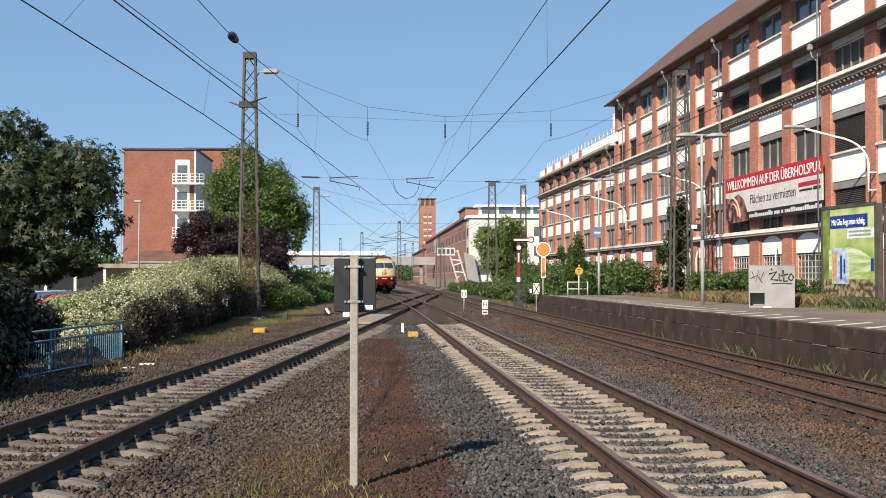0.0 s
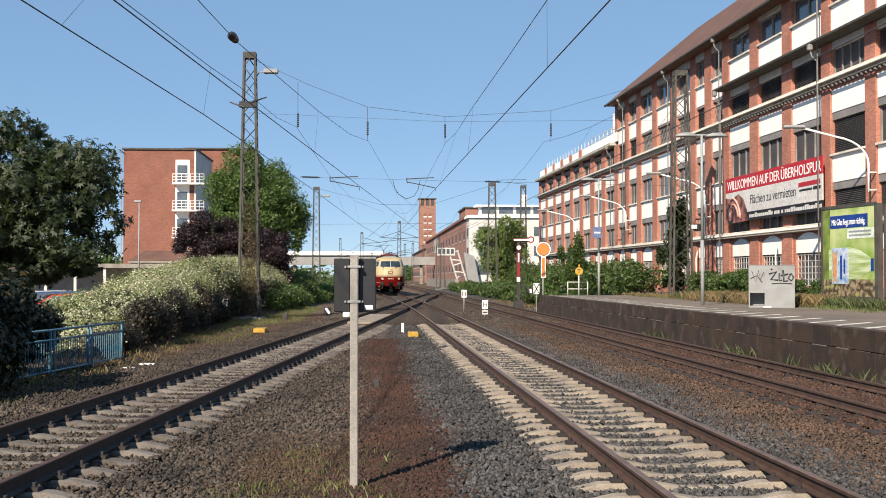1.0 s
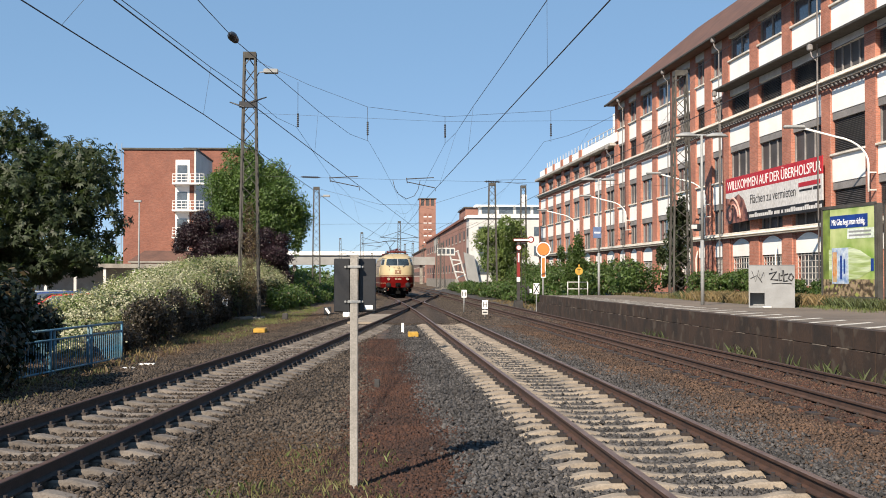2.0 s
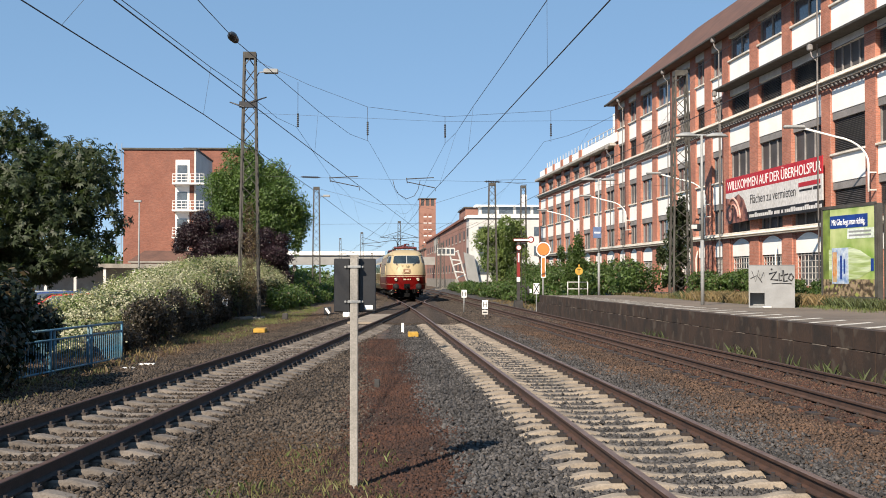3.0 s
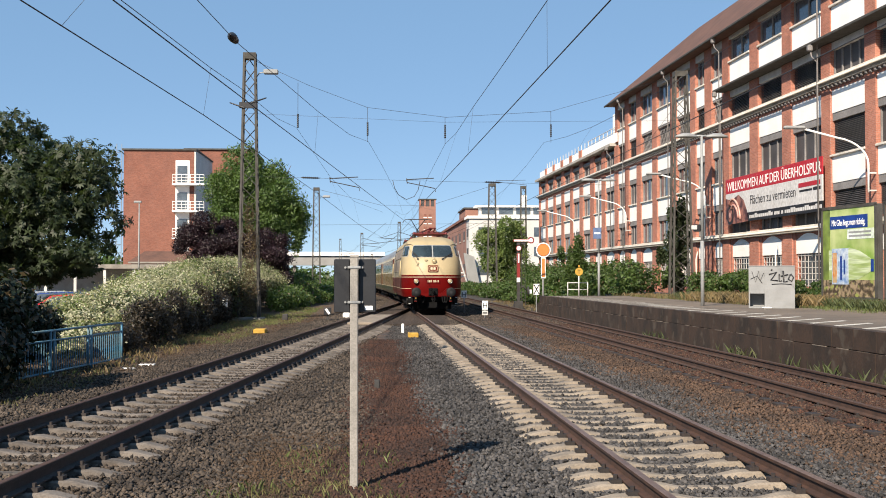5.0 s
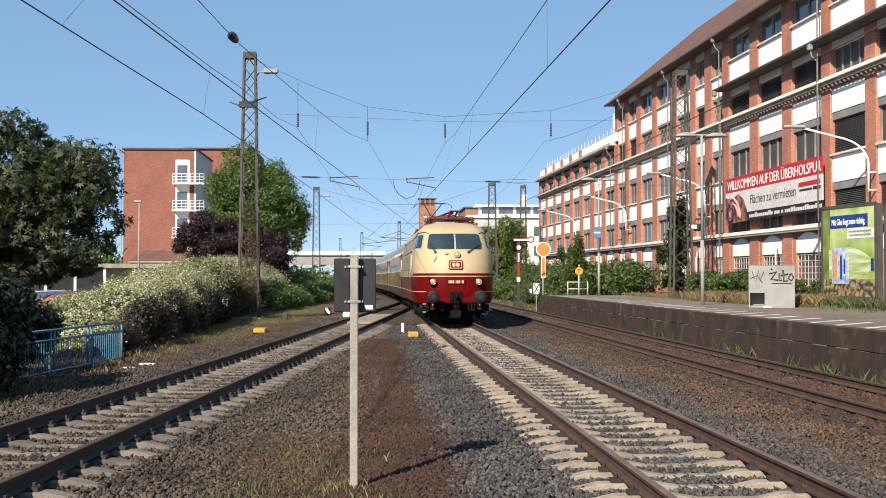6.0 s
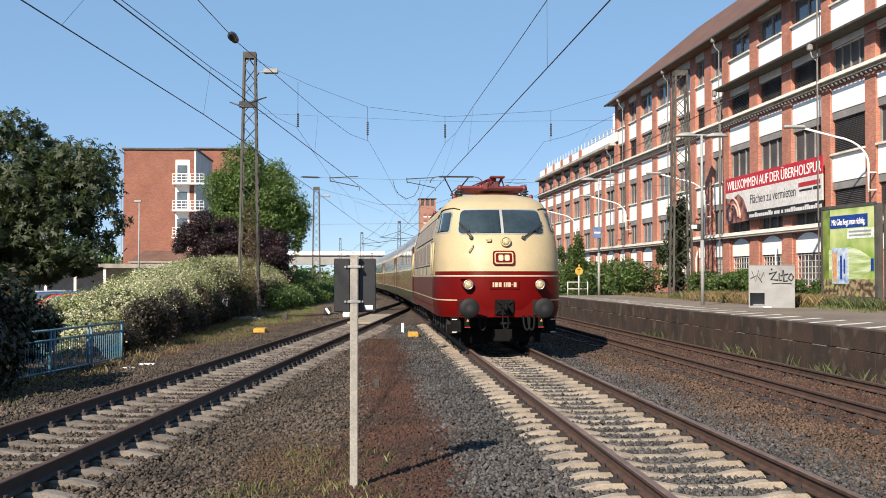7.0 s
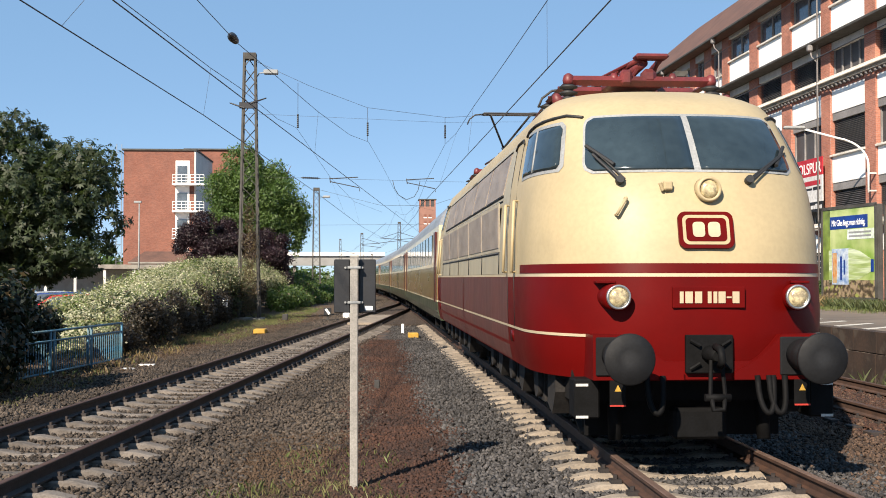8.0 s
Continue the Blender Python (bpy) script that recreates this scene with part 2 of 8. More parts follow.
def text_mesh(name, body, size, m, parent, material, width=None, depth=0.004, xscale=1.0):
    """Flat lettering in the built-in font, as a mesh; m places its lower left corner, x along the line."""
    cu = bpy.data.curves.new(name, "FONT")
    cu.body, cu.size, cu.extrude = body, size, depth
    cu.align_x = "LEFT"
    tmp = bpy.data.objects.new(name, cu)
    scene.collection.objects.link(tmp)
    bpy.context.view_layer.update()
    me = bpy.data.meshes.new_from_object(tmp.evaluated_get(bpy.context.evaluated_depsgraph_get()))
    bpy.data.objects.remove(tmp)
    xs = [v.co.x for v in me.vertices]
    x0, x1 = min(xs), max(xs)
    k = (width / (x1 - x0)) if width else xscale
    for v in me.vertices:
        v.co.x = (v.co.x - x0) * k
    me.materials.clear()
    me.materials.append(material)
    ob = new(name, me)
    ob.parent = parent
    ob.matrix_local = m
    return ob


def words(name, body, size, x, y, z, parent, material, width):
    """A line of lettering, each word a part; x, y, z is its lower left corner."""
    obs = [text_mesh(name, w, size, Matrix.Identity(4), parent, material) for w in body.split()]
    wide = [max(v.co.x for v in o.data.vertices) for o in obs]
    k = width / (sum(wide) + 0.3 * size * (len(obs) - 1))
    for o, w in zip(obs, wide):
        for v in o.data.vertices:
            v.co.x *= k
        o.matrix_local = pose(x, y, z, 90)
        x += (w + 0.3 * size) * k


# ---- tracks ----
MAIN_X, PLAT_X = 3.165, 7.59


def main_x(y):
    """The train's track: straight, then a wide curve to the left in the distance."""
    if y > 160:
        return MAIN_X - 2.9095 - 0.0506 * (y - 160)
    return MAIN_X - (0.00022 * (y - 45) ** 2 if y > 45 else 0)


def plat_x(y):
    """The platform track: straight, bending left only far out."""
    return PLAT_X + 0.001 * max(0, min(y, 130) - 45) - (0.00009 * (y - 130) ** 2 if y > 130 else 0)


def left_x(y):
    """The side track: crosses the main track and runs into the platform track."""
    p = -3.92 + 0.0975 * (y - 9.9)
    if y < 70:
        return p
    q = plat_x(y)
    return 0.5 * (p + q - math.sqrt((p - q) ** 2 + 0.35)) + 0.35 / (4 * (plat_x(70) + 3.92 - 0.0975 * 60.1))


def slip_left(y):
    """The curved slip rail on the left of the crossing."""
    p, q = left_x(y) - 0.7525, main_x(y) - 0.7525
    return 0.5 * (p + q - math.sqrt((p - q) ** 2 + 0.12))


def slip_right(y):
    """The curved slip rail on the right of the crossing."""
    p, q = left_x(y) + 0.7525, main_x(y) + 0.7525
    return 0.5 * (p + q + math.sqrt((p - q) ** 2 + 0.12))


RAIL = [(-0.065, -0.150), (0.065, -0.150), (0.065, -0.135), (0.012, -0.115), (0.010, -0.045), (0.034, -0.034), (0.035, -0.006),
        (0.027, 0.0), (-0.027, 0.0), (-0.035, -0.006), (-0.034, -0.034), (-0.010, -0.045), (-0.012, -0.115), (-0.065, -0.135)]


def sweep(name, ys, fx, off, mats, parent, label=""):
    verts, faces, mi = [], [], []
    n = len(RAIL)
    for y in ys:
        s = (fx(y + 0.5) - fx(y - 0.5))
        c = 1 / math.sqrt(1 + s * s)
        for px, pz in RAIL:
            o = off + px
            verts.append((fx(y) + o * c, y - o * s * c, pz))
    for k in range(len(ys) - 1):
        for i in range(n):
            j = (i + 1) % n
            faces.append((k * n + i, k * n + j, (k + 1) * n + j, (k + 1) * n + i))
            mi.append(1 if i in (6, 7, 8) else 0)
    faces.append(tuple(range(n))[::-1])
    mi.append(0)
    faces.append(tuple(len(verts) - n + i for i in range(n)))
    mi.append(0)
    ob = raw(name, verts, faces, mats, parent, mats=mi)
    if label:
        ob["label"] = label
    return ob


def ys_of(y0, y1, step=2.5):
    return list(np.arange(y0, y1, step)) + [y1]


def sleeper_mesh(name, material, wood=False):
    bm = bmesh.new()
    L = 1.3
    if wood:
        box(bm, -L, L, -0.13, 0.13, -0.30, -0.158, bevel=0.01)
    else:
        # waisted concrete sleeper: raised rail seats, lower middle, sloping ends
        prof = [(-1.3, -0.225), (-1.02, -0.165), (-0.48, -0.165), (-0.26, -0.205), (0.26, -0.205), (0.48, -0.165), (1.02, -0.165), (1.3, -0.225)]
        rows = []
        for x, z in prof:
            hw = 0.085 if abs(x) < 0.3 else 0.105
            rows.append([bm.verts.new((x, y, zz)) for y, zz in ((-hw - 0.03, -0.36), (-hw, z - 0.015), (-hw + 0.03, z), (hw - 0.03, z), (hw, z - 0.015), (hw + 0.03, -0.36))])
        for a, b in zip(rows[:-1], rows[1:]):
            for i in range(5):
                bm.faces.new((a[i], b[i], b[i + 1], a[i + 1]))
        bm.faces.new(rows[0])
        bm.faces.new(rows[-1][::-1])
    nb = len(bm.faces)
    for sx in (-0.7525, 0.7525):
        for o in (-0.115, 0.115):
            box(bm, sx + o - 0.05, sx + o + 0.05, -0.055, 0.055, -0.168, -0.125)
            rod(bm, (sx + o, 0, -0.125), (sx + o, 0, -0.088), 0.022, 6)
    bm.faces.ensure_lookup_table()
    for i, f in enumerate(bm.faces):
        f.material_index = 0 if i < nb else 1
    bmesh.ops.recalc_face_normals(bm, faces=bm.faces)
    me = bpy.data.meshes.new(name)
    bm.to_mesh(me)
    bm.free()
    me.materials.append(material)
    me.materials.append(M_RAILDARK)
    return me


def track(name, fx, y0, y1, label, rail_mats, sleeper, sy0, sy1, step=0.6):
    t = thing(name, pose(0, 0, 0), label, "railway track", kind="structure")
    for off in (-0.7525, 0.7525):
        sweep("rail", ys_of(y0, y1), fx, off, rail_mats, t, "rusty steel rail with a worn head")
    y, n = sy0, 0
    rnd = random.Random(len(name))
    while y < sy1 and n < 300:
        s = new("sleeper", sleeper)
        s.parent = t
        a = math.degrees(math.atan(fx(y + 0.5) - fx(y - 0.5)))
        s.matrix_local = pose(fx(y) + rnd.uniform(-0.02, 0.02), y, rnd.uniform(-0.008, 0.004) - (0.035 if sleeper is SL_WOOD else 0), 0, 0, -a + rnd.uniform(-0.5, 0.5))
        y += step
        n += 1
    return t


SL_PALE, SL_OLD, SL_WOOD = (sleeper_mesh("sleeper", M_CONC_SLEEPER), sleeper_mesh("sleeper", M_OLD_SLEEPER), sleeper_mesh("sleeper", M_WOOD_SLEEPER, True))
track("track_main", main_x, -12, 330, "rusty main track on pale concrete sleepers in ballast", [M_RAIL, M_RAILTOP], SL_PALE, -4.0, 46)
track("track_left", left_x, -8, 138, "dark rusty side track on grey concrete sleepers", [M_RAILDARK, M_RAIL], SL_OLD, -7.0, 46)
track("track_platform", plat_x, -10, 330, "rusty track on dark sleepers beside the platform", [M_RAILPLAT, M_RAILPLAT], SL_WOOD, 8.0, 60, 0.65)

slip = thing("slip_switch", pose(0, 0, 0), "curved slip rails and timbers of the track crossing", "railway switch", kind="structure")
sweep("slip_rail", ys_of(60, 118), slip_left, 0.0, [M_RAIL, M_RAILTOP], slip, "curved rusty slip rail")
sweep("slip_rail", ys_of(58, 112), slip_right, 0.0, [M_RAIL, M_RAILTOP], slip, "curved rusty slip rail")
me_t = None
for k in range(90):
    y = 47.0 + k * 0.75
    if me_t is None:
        o = part("timber", cubes((-1.9, 1.9, -0.13, 0.13, -0.32, -0.165), bevel=0.01), M_WOOD_SLEEPER, slip, "long dark switch timber")
        me_t = o.data
    else:
        o = new("timber", me_t)
        o.parent = slip
    o.matrix_local = pose((left_x(y) + main_x(y)) / 2, y, 0)

for k in range(9):
    y = 46.5 + k * 1.1
    o = part("crossing_slab", cubes((-0.62, 0.62, 0.01, 1.09, -0.2, -0.10), bevel=0.01), M_CONC_SLEEPER, slip, "pale concrete slab between the rails")
    o.matrix_local = pose(left_x(y), y, 0, 0, 0, -5.57)

# ---- ground ----
gx = np.concatenate([[-1500, -400, -120, -50], np.arange(-24, 24.1, 0.75), [50, 120, 400, 1500]])
gy = np.concatenate([[-1500, -300, -60, -20], np.arange(-8, 60, 0.75), [70, 85, 100, 130, 180, 260, 400, 800, 2000, 4000]])
gv, gf = [], []
for y in gy:
    for x in gx:
        near = -24 <= x <= 24 and -8 <= y <= 60
        gv.append((x, y, -0.268 + (0.03 * noise.noise((x * 0.7, y * 0.7, 0)) if near else 0)))
nx = len(gx)
for j in range(len(gy) - 1):
    for i in range(nx - 1):
        gf.append((j * nx + i, j * nx + i + 1, (j + 1) * nx + i + 1, (j + 1) * nx + i))


def ground_material():
    m = mat("ballast_ground", (0.058, 0.050, 0.045), (0.032, 0.028, 0.025), rough=0.95, scale=0.5, fine=14, bump=0.9, world_space=True, bump_dist=0.06)
    nt = m.node_tree
    b = nt.nodes["Principled BSDF"]
    base = b.inputs["Base Color"].links[0].from_socket
    pos = nt.nodes.new("ShaderNodeNewGeometry").outputs["Position"]
    sep = nt.nodes.new("ShaderNodeSeparateXYZ")
    nt.links.new(pos, sep.inputs[0])
    nz = nt.nodes.new("ShaderNodeTexNoise")
    nz.inputs["Scale"].default_value, nz.inputs["Detail"].default_value = 0.8, 6
    nt.links.new(pos, nz.inputs["Vector"])

    def math2(op, a, c, clamp=False):
        n = nt.nodes.new("ShaderNodeMath")
        n.operation, n.use_clamp = op, clamp
        for i, v in enumerate((a, c)):
            if isinstance(v, bpy.types.NodeSocket):
                nt.links.new(v, n.inputs[i])
            else:
                n.inputs[i].default_value = v
        return n.outputs[0]

    def layer(col, colour, mask):
        x = nt.nodes.new("ShaderNodeMix")
        x.data_type = "RGBA"
        nt.links.new(mask, x.inputs[0])
        nt.links.new(col, x.inputs[6])
        x.inputs[7].default_value = (*colour, 1)
        return x.outputs[2]

    jit = math2("MULTIPLY", math2("SUBTRACT", nz.outputs["Fac"], 0.5), 5.0)
    # earth and dry litter left of the side track: x below -5.0 + 0.05 y
    edge = math2("SUBTRACT", math2("ADD", math2("MULTIPLY", sep.outputs["Y"], 0.092), -7.0), sep.outputs["X"])
    mask = math2("MULTIPLY", math2("ADD", edge, math2("MULTIPLY", jit, 0.35)), 2.0, True)
    col = layer(base, (0.076, 0.047, 0.026), mask)
    # ochre stones in the space before the platform track
    e2 = math2("SUBTRACT", 1.0, math2("ABSOLUTE", math2("SUBTRACT", sep.outputs["X"], 6.0), 0.0))
    col = layer(col, (0.105, 0.064, 0.041), math2("MULTIPLY", math2("ADD", e2, jit), 0.8, True))
    # rust-brown strip between the near tracks
    e3 = math2("SUBTRACT", 0.75, math2("ABSOLUTE", math2("SUBTRACT", sep.outputs["X"], 0.15), 0.0))
    col = layer(col, (0.088, 0.050, 0.031), math2("MULTIPLY", math2("ADD", e3, math2("MULTIPLY", jit, 0.4)), 1.6, True))
    vor = nt.nodes.new("ShaderNodeTexVoronoi")          # single stones
    vor.inputs["Scale"].default_value = 17
    nt.links.new(pos, vor.inputs["Vector"])
    shade = nt.nodes.new("ShaderNodeMapRange")
    shade.inputs[3].default_value, shade.inputs[4].default_value = 0.45, 1.75
    nt.links.new(vor.outputs["Color"], shade.inputs[0])
    x = nt.nodes.new("ShaderNodeMix")
    x.data_type, x.blend_type = "RGBA", "MULTIPLY"
    x.inputs[0].default_value = 1.0
    nt.links.new(col, x.inputs[6])
    nt.links.new(shade.outputs[0], x.inputs[7])
    nt.links.new(x.outputs[2], b.inputs["Base Color"])
    return m


M_GROUND = ground_material()
tagged(raw("ground", gv, gf, M_GROUND), "grey ballast and brown earth reaching to the horizon", "ground", kind="structure")

# ---- platform ----
PE = 9.25          # platform edge
plat = thing("platform", pose(0, 0, 0), "low station platform with sooty concrete edge and worn asphalt", "platform", kind="structure")
bm = bmesh.new()
box(bm, PE + 0.30, 60, -60, 61, -0.5, 0.752)
part("platform_deck", bm, M_PLATTOP, plat, "worn grey asphalt deck")
y = -24.0
rnd = random.Random(5)
while y < 60.5:
    b1 = cubes((PE + rnd.uniform(0, 0.014), PE + 0.30, y + 0.008, y + 0.992, 0.362 + rnd.uniform(-0.004, 0.004), 0.762), bevel=0.006)
    part("edge_stone", b1, M_PLATWALL, plat)
    if int(y) % 2 == 0:
        b2 = cubes((PE - 0.02 + rnd.uniform(0, 0.012), PE + 0.30, y + 0.002, y + 1.998, -0.4, 0.352 + rnd.uniform(-0.006, 0.004)), bevel=0.005)
        part("wall_block", b2, M_PLATWALL, plat)
    if rnd.random() < 0.75:
        a0 = y + rnd.uniform(0, 0.3)
        part("mortar_crumb", cubes((PE - 0.016 + rnd.uniform(0, 0.012), PE + 0.02, a0, a0 + rnd.uniform(0.3, 0.8), 0.335, 0.35 + rnd.uniform(0, 0.012)), bevel=0.006), M_PLATTOP, plat, "crumbled pale mortar")
    y += 1.0
bm = bmesh.new()
y = -6.0
while y < 58.5:
    vs = [bm.verts.new(p) for p in ((PE + 0.30, y, 0.757), (PE + 1.70, y + 1.4, 0.757), (PE + 1.70, y + 1.72, 0.757), (PE + 0.30, y + 0.32, 0.757))]
    bm.faces.new(vs)
    y += 1.35
part("hatched_marking", bm, M_WHITEWORN, plat, "worn white hatching along the edge")


# ---- factory ----
FA, FB = 22.917, -0.0283            # the facade stands on x = FA + FB * y


def factory_local():
    ang = math.degrees(math.atan(-FB))
    return pose(FA, 0, 0, 0, 0, ang)     # local y runs along the facade, local x into the house


# far and near edge of each white panel along the facade
PANELS = [(126.57, 123.4), (122.25, 118.9), (117.74, 114.6), (113.26, 110.2), (108.92, 105.8), (104.33, 101.3), (99.6, 96.8), (95.4, 92.2), (91.0, 88.75), (87.5, 85.2),
          (83.95, 80.85), (79.6, 76.35), (74.9, 71.9), (70.77, 69.0), (67.66, 65.75), (64.6, 61.3), (60.0, 56.7), (55.48, 51.95), (50.92, 47.5), (46.47, 43.0), (42.0, 38.6), (37.6, 34.2)]


def factory():
    f = thing("factory_building", factory_local(), "long red brick factory with white spandrels and grey lintels", "building")
    far, near = PANELS[0][0] + 1.0, PANELS[-1][1] - 0.6
    ATTIC_FAR, HIGH_FAR = PANELS[8][0] + 0.9, 64.6 + 0.75      # where the two roof stages begin
    z0 = 0.7
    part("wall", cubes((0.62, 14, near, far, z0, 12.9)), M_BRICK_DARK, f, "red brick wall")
    mull = {}

    def mullion(g, y, z_a, z_b):
        key = (round(z_a, 2), round(z_b, 2))
        if key not in mull:
            o = part("mullion", cubes((0.17, 0.25, -0.04, 0.04, z_a, z_b)), M_GREYBAND, g)
            mull[key] = o.data
        else:
            o = new("mullion", mull[key])
            o.parent = g
        o.matrix_local = pose(0, y, 0)

    def window(a, b, z_a, z_b, n, material, label=""):
        g = part("window", cubes((0.24, 0.6, a, b, z_a, z_b)), material, f, label)
        for j in range(1, n):
            mullion(g, a + (b - a) * j / n, z_a, z_b)
        for y in (a + 0.05, b - 0.05):
            mullion(g, y, z_a, z_b)
        if n > 1 and material is M_GLASS and b < 72:
            part("transom", cubes((0.18, 0.25, a, b, z_b - 0.07, z_b)), M_GREYBAND, g)
        return g

    def louvre(a, b, z_a, z_b, step=0.085):
        """A slatted outside blind: tilted dark slats before the window."""
        g = part("window", cubes((0.34, 0.6, a, b, z_a, z_b)), M_GLASS, f, "window behind a dark slatted blind")
        bm = bmesh.new()
        z = z_a + 0.05
        while z < z_b - 0.02:
            vs = [bm.verts.new(p) for p in ((0.17, a + 0.03, z), (0.25, a + 0.03, z + 0.07), (0.25, b - 0.03, z + 0.07), (0.17, b - 0.03, z))]
            ws = [bm.verts.new(v.co + Vector((0, 0, 0.014))) for v in vs]
            bm.faces.new(vs)
            bm.faces.new(ws[::-1])
            for q in range(4):
                bm.faces.new((vs[q], ws[q], ws[(q + 1) % 4], vs[(q + 1) % 4]))
            z += step
        part("blind_slats", bm, M_BLIND, g, "dark metal blind slats")["kind"] = "stuff"

    def lattice(a, b, z_a, z_b):
        """A dark window behind crossing bars."""
        g = part("window", cubes((0.30, 0.6, a, b, z_a, z_b)), M_BLIND, f, "dark window behind a lattice grille")
        bm = bmesh.new()
        n = max(4, round((b - a) / 0.36))
        w = (b - a) / n
        for q in range(n):
            y = a + q * w
            h = z_b - z_a
            rod(bm, (0.2, y, z_a), (0.2, y + w, z_a + h * 0.5), 0.016, 4)
            rod(bm, (0.2, y, z_a + h * 0.5), (0.2, y + w, z_b), 0.016, 4)
            rod(bm, (0.2, y + w, z_a), (0.2, y, z_a + h * 0.5), 0.016, 4)
            rod(bm, (0.2, y + w, z_a + h * 0.5), (0.2, y, z_b), 0.016, 4)
        part("lattice_grille", bm, M_GREYBAND, g, "grey crossed lattice")

    def spandrel(a, b, z_a, z_b):
        part("spandrel", cubes((0.05, 0.6, a, b, z_a, z_b), bevel=0.012), M_WHITE, f, "white rendered spandrel")
        part("window_sill", cubes((-0.07, 0.5, a - 0.03, b + 0.03, z_b, z_b + 0.10), bevel=0.012), M_PALEBAND, f, "pale stone sill")

    def lintel(a, b, z_a, z_b):
        part("lintel", cubes((0.08, 0.6, a, b, z_a, z_b), bevel=0.01), M_GREYBAND, f, "grey concrete lintel")

    rw = random.Random(17)
    for i, (b, a) in enumerate(PANELS):
        nxt = PANELS[i + 1][0] if i + 1 < len(PANELS) else a - 0.6
        high = 12.75 if b < 65 else (16.2 if i >= 8 else 12.7)
        part("pier", cubes((-0.02, 0.7, nxt + 0.002, a - 0.002, z0, high), bevel=0.02), M_BRICK, f, "red brick pier")
        if i == 0:
            part("pier", cubes((-0.02, 0.7, b + 0.002, far, z0, high), bevel=0.02), M_BRICK, f, "red brick corner pier")
        if i == 8:
            part("pier", cubes((-0.016, 0.7, b + 0.002, ATTIC_FAR, 12.95, high), bevel=0.02), M_BRICK, f, "red brick corner pier")
        # ground floor: barred window under an arched white panel
        ins = 0.28
        part("apron_wall", cubes((0.04, 0.6, a, b, z0, 1.3)), M_BRICK, f)
        part("head_wall", cubes((0.04, 0.6, a, b, 4.0, 4.14)), M_BRICK, f)
        for c, d in ((a, a + ins), (b - ins, b)):
            part("pier_infill", cubes((0.04, 0.6, c, d, 1.3, 4.0)), M_BRICK, f)
        bm = bmesh.new()
        n = 10
        pts = [(a + ins, 2.95)] + [(a + ins + (b - a - 2 * ins) * j / n, 3.62 + 0.34 * math.sin(math.pi * j / n)) for j in range(n + 1)] + [(b - ins, 2.95)]
        fr = [bm.verts.new((0.08, p, q)) for p, q in pts]
        bk = [bm.verts.new((0.6, p, q)) for p, q in pts]
        bm.faces.new(fr[::-1])
        for j in range(len(fr)):
            bm.faces.new((fr[j], fr[(j + 1) % len(fr)], bk[(j + 1) % len(fr)], bk[j]))
        part("arched_panel", bm, M_WHITE, f, "white painted arched panel")
        part("spandrel_brick", cubes((0.10, 0.59, a + ins, b - ins, 3.60, 4.0)), M_BRICK, f)
        g = part("window", cubes((0.30, 0.6, a + ins, b - ins, 1.3, 2.95)), M_GLASS, f, "barred ground floor window")
        bm = bmesh.new()
        for j in range(8):
            yy = a + ins + 0.03 + (b - a - 2 * ins - 0.06) * j / 7
            box(bm, 0.15, 0.18, yy - 0.018, yy + 0.018, 1.3, 2.95)
        for j in range(6):
            zz = 1.35 + j * 0.30
            box(bm, 0.14, 0.17, a + ins, b - ins, zz - 0.015, zz + 0.015)
        part("window_grille", bm, M_GREYWHITE, g, "pale window grille")
        part("brick_band", cubes((0.03, 0.6, a, b, 10.5, 10.76)), M_BRICK, f)
        # first floor
        if i >= 18:
            louvre(a, b, 4.42, 5.8)
        else:
            window(a, b, 4.4, 5.8, 3, M_BLIND if rw.random() < 0.45 else M_GLASS)
        lintel(a, b, 5.8, 6.15)
        spandrel(a, b, 6.15, 7.38)
        # second floor
        if i == 18 or i == 20:
            louvre(a, b, 7.50, 9.06)
        else:
            window(a, b, 7.50, 9.06, 3, M_GLASS if rw.random() < 0.75 else M_BLIND)
        lintel(a, b, 9.06, 9.42)
        part("spandrel", cubes((0.05, 0.6, a, b, 9.42, 10.5), bevel=0.012), M_WHITE, f, "white rendered spandrel")
        # third floor and above
        if b < 65:
            (window(a, b, 11.24, 12.38, 4, M_BLIND) if i == 18 else louvre(a, b, 11.24, 12.38))
            part("blind_box", cubes((0.06, 0.6, a, b, 12.38, 12.75), bevel=0.01), M_GREYWHITE, f, "pale blind box")
        elif i >= 8:
            (lattice if i in (10, 11, 12, 14) else louvre)(a, b, 11.24, 12.5)
            lintel(a, b, 12.5, 12.64)
            spandrel(a, b, 12.64, 13.85)
            window(a, b, 13.96, 15.55, 2, M_GLASS)
            part("blind_box", cubes((0.0, 0.6, a, b, 15.55, 16.0), bevel=0.01), M_GREYWHITE, f, "pale blind box")
        else:
            window(a, b, 11.24, 12.1, 2, M_BLIND)
            part("blind_box", cubes((0.06, 0.6, a, b, 12.1, 12.4), bevel=0.01), M_GREYBAND, f, "grey blind box")
            part("parapet_panel", cubes((-0.05, 0.5, a - 0.05, b + 0.05, 12.98, 13.75), bevel=0.012), M_WHITE, f, "white parapet panel")
            if i < 5:
                part("parapet_post", cubes((-0.12, 0.6, nxt + 0.15, a - 0.15, 12.98, 13.8), bevel=0.012), M_BRICK, f, "brick parapet post")
            else:
                part("parapet_panel", cubes((-0.04, 0.5, nxt + 0.055, a - 0.055, 12.98, 13.75), bevel=0.012), M_WHITE, f, "white parapet panel")
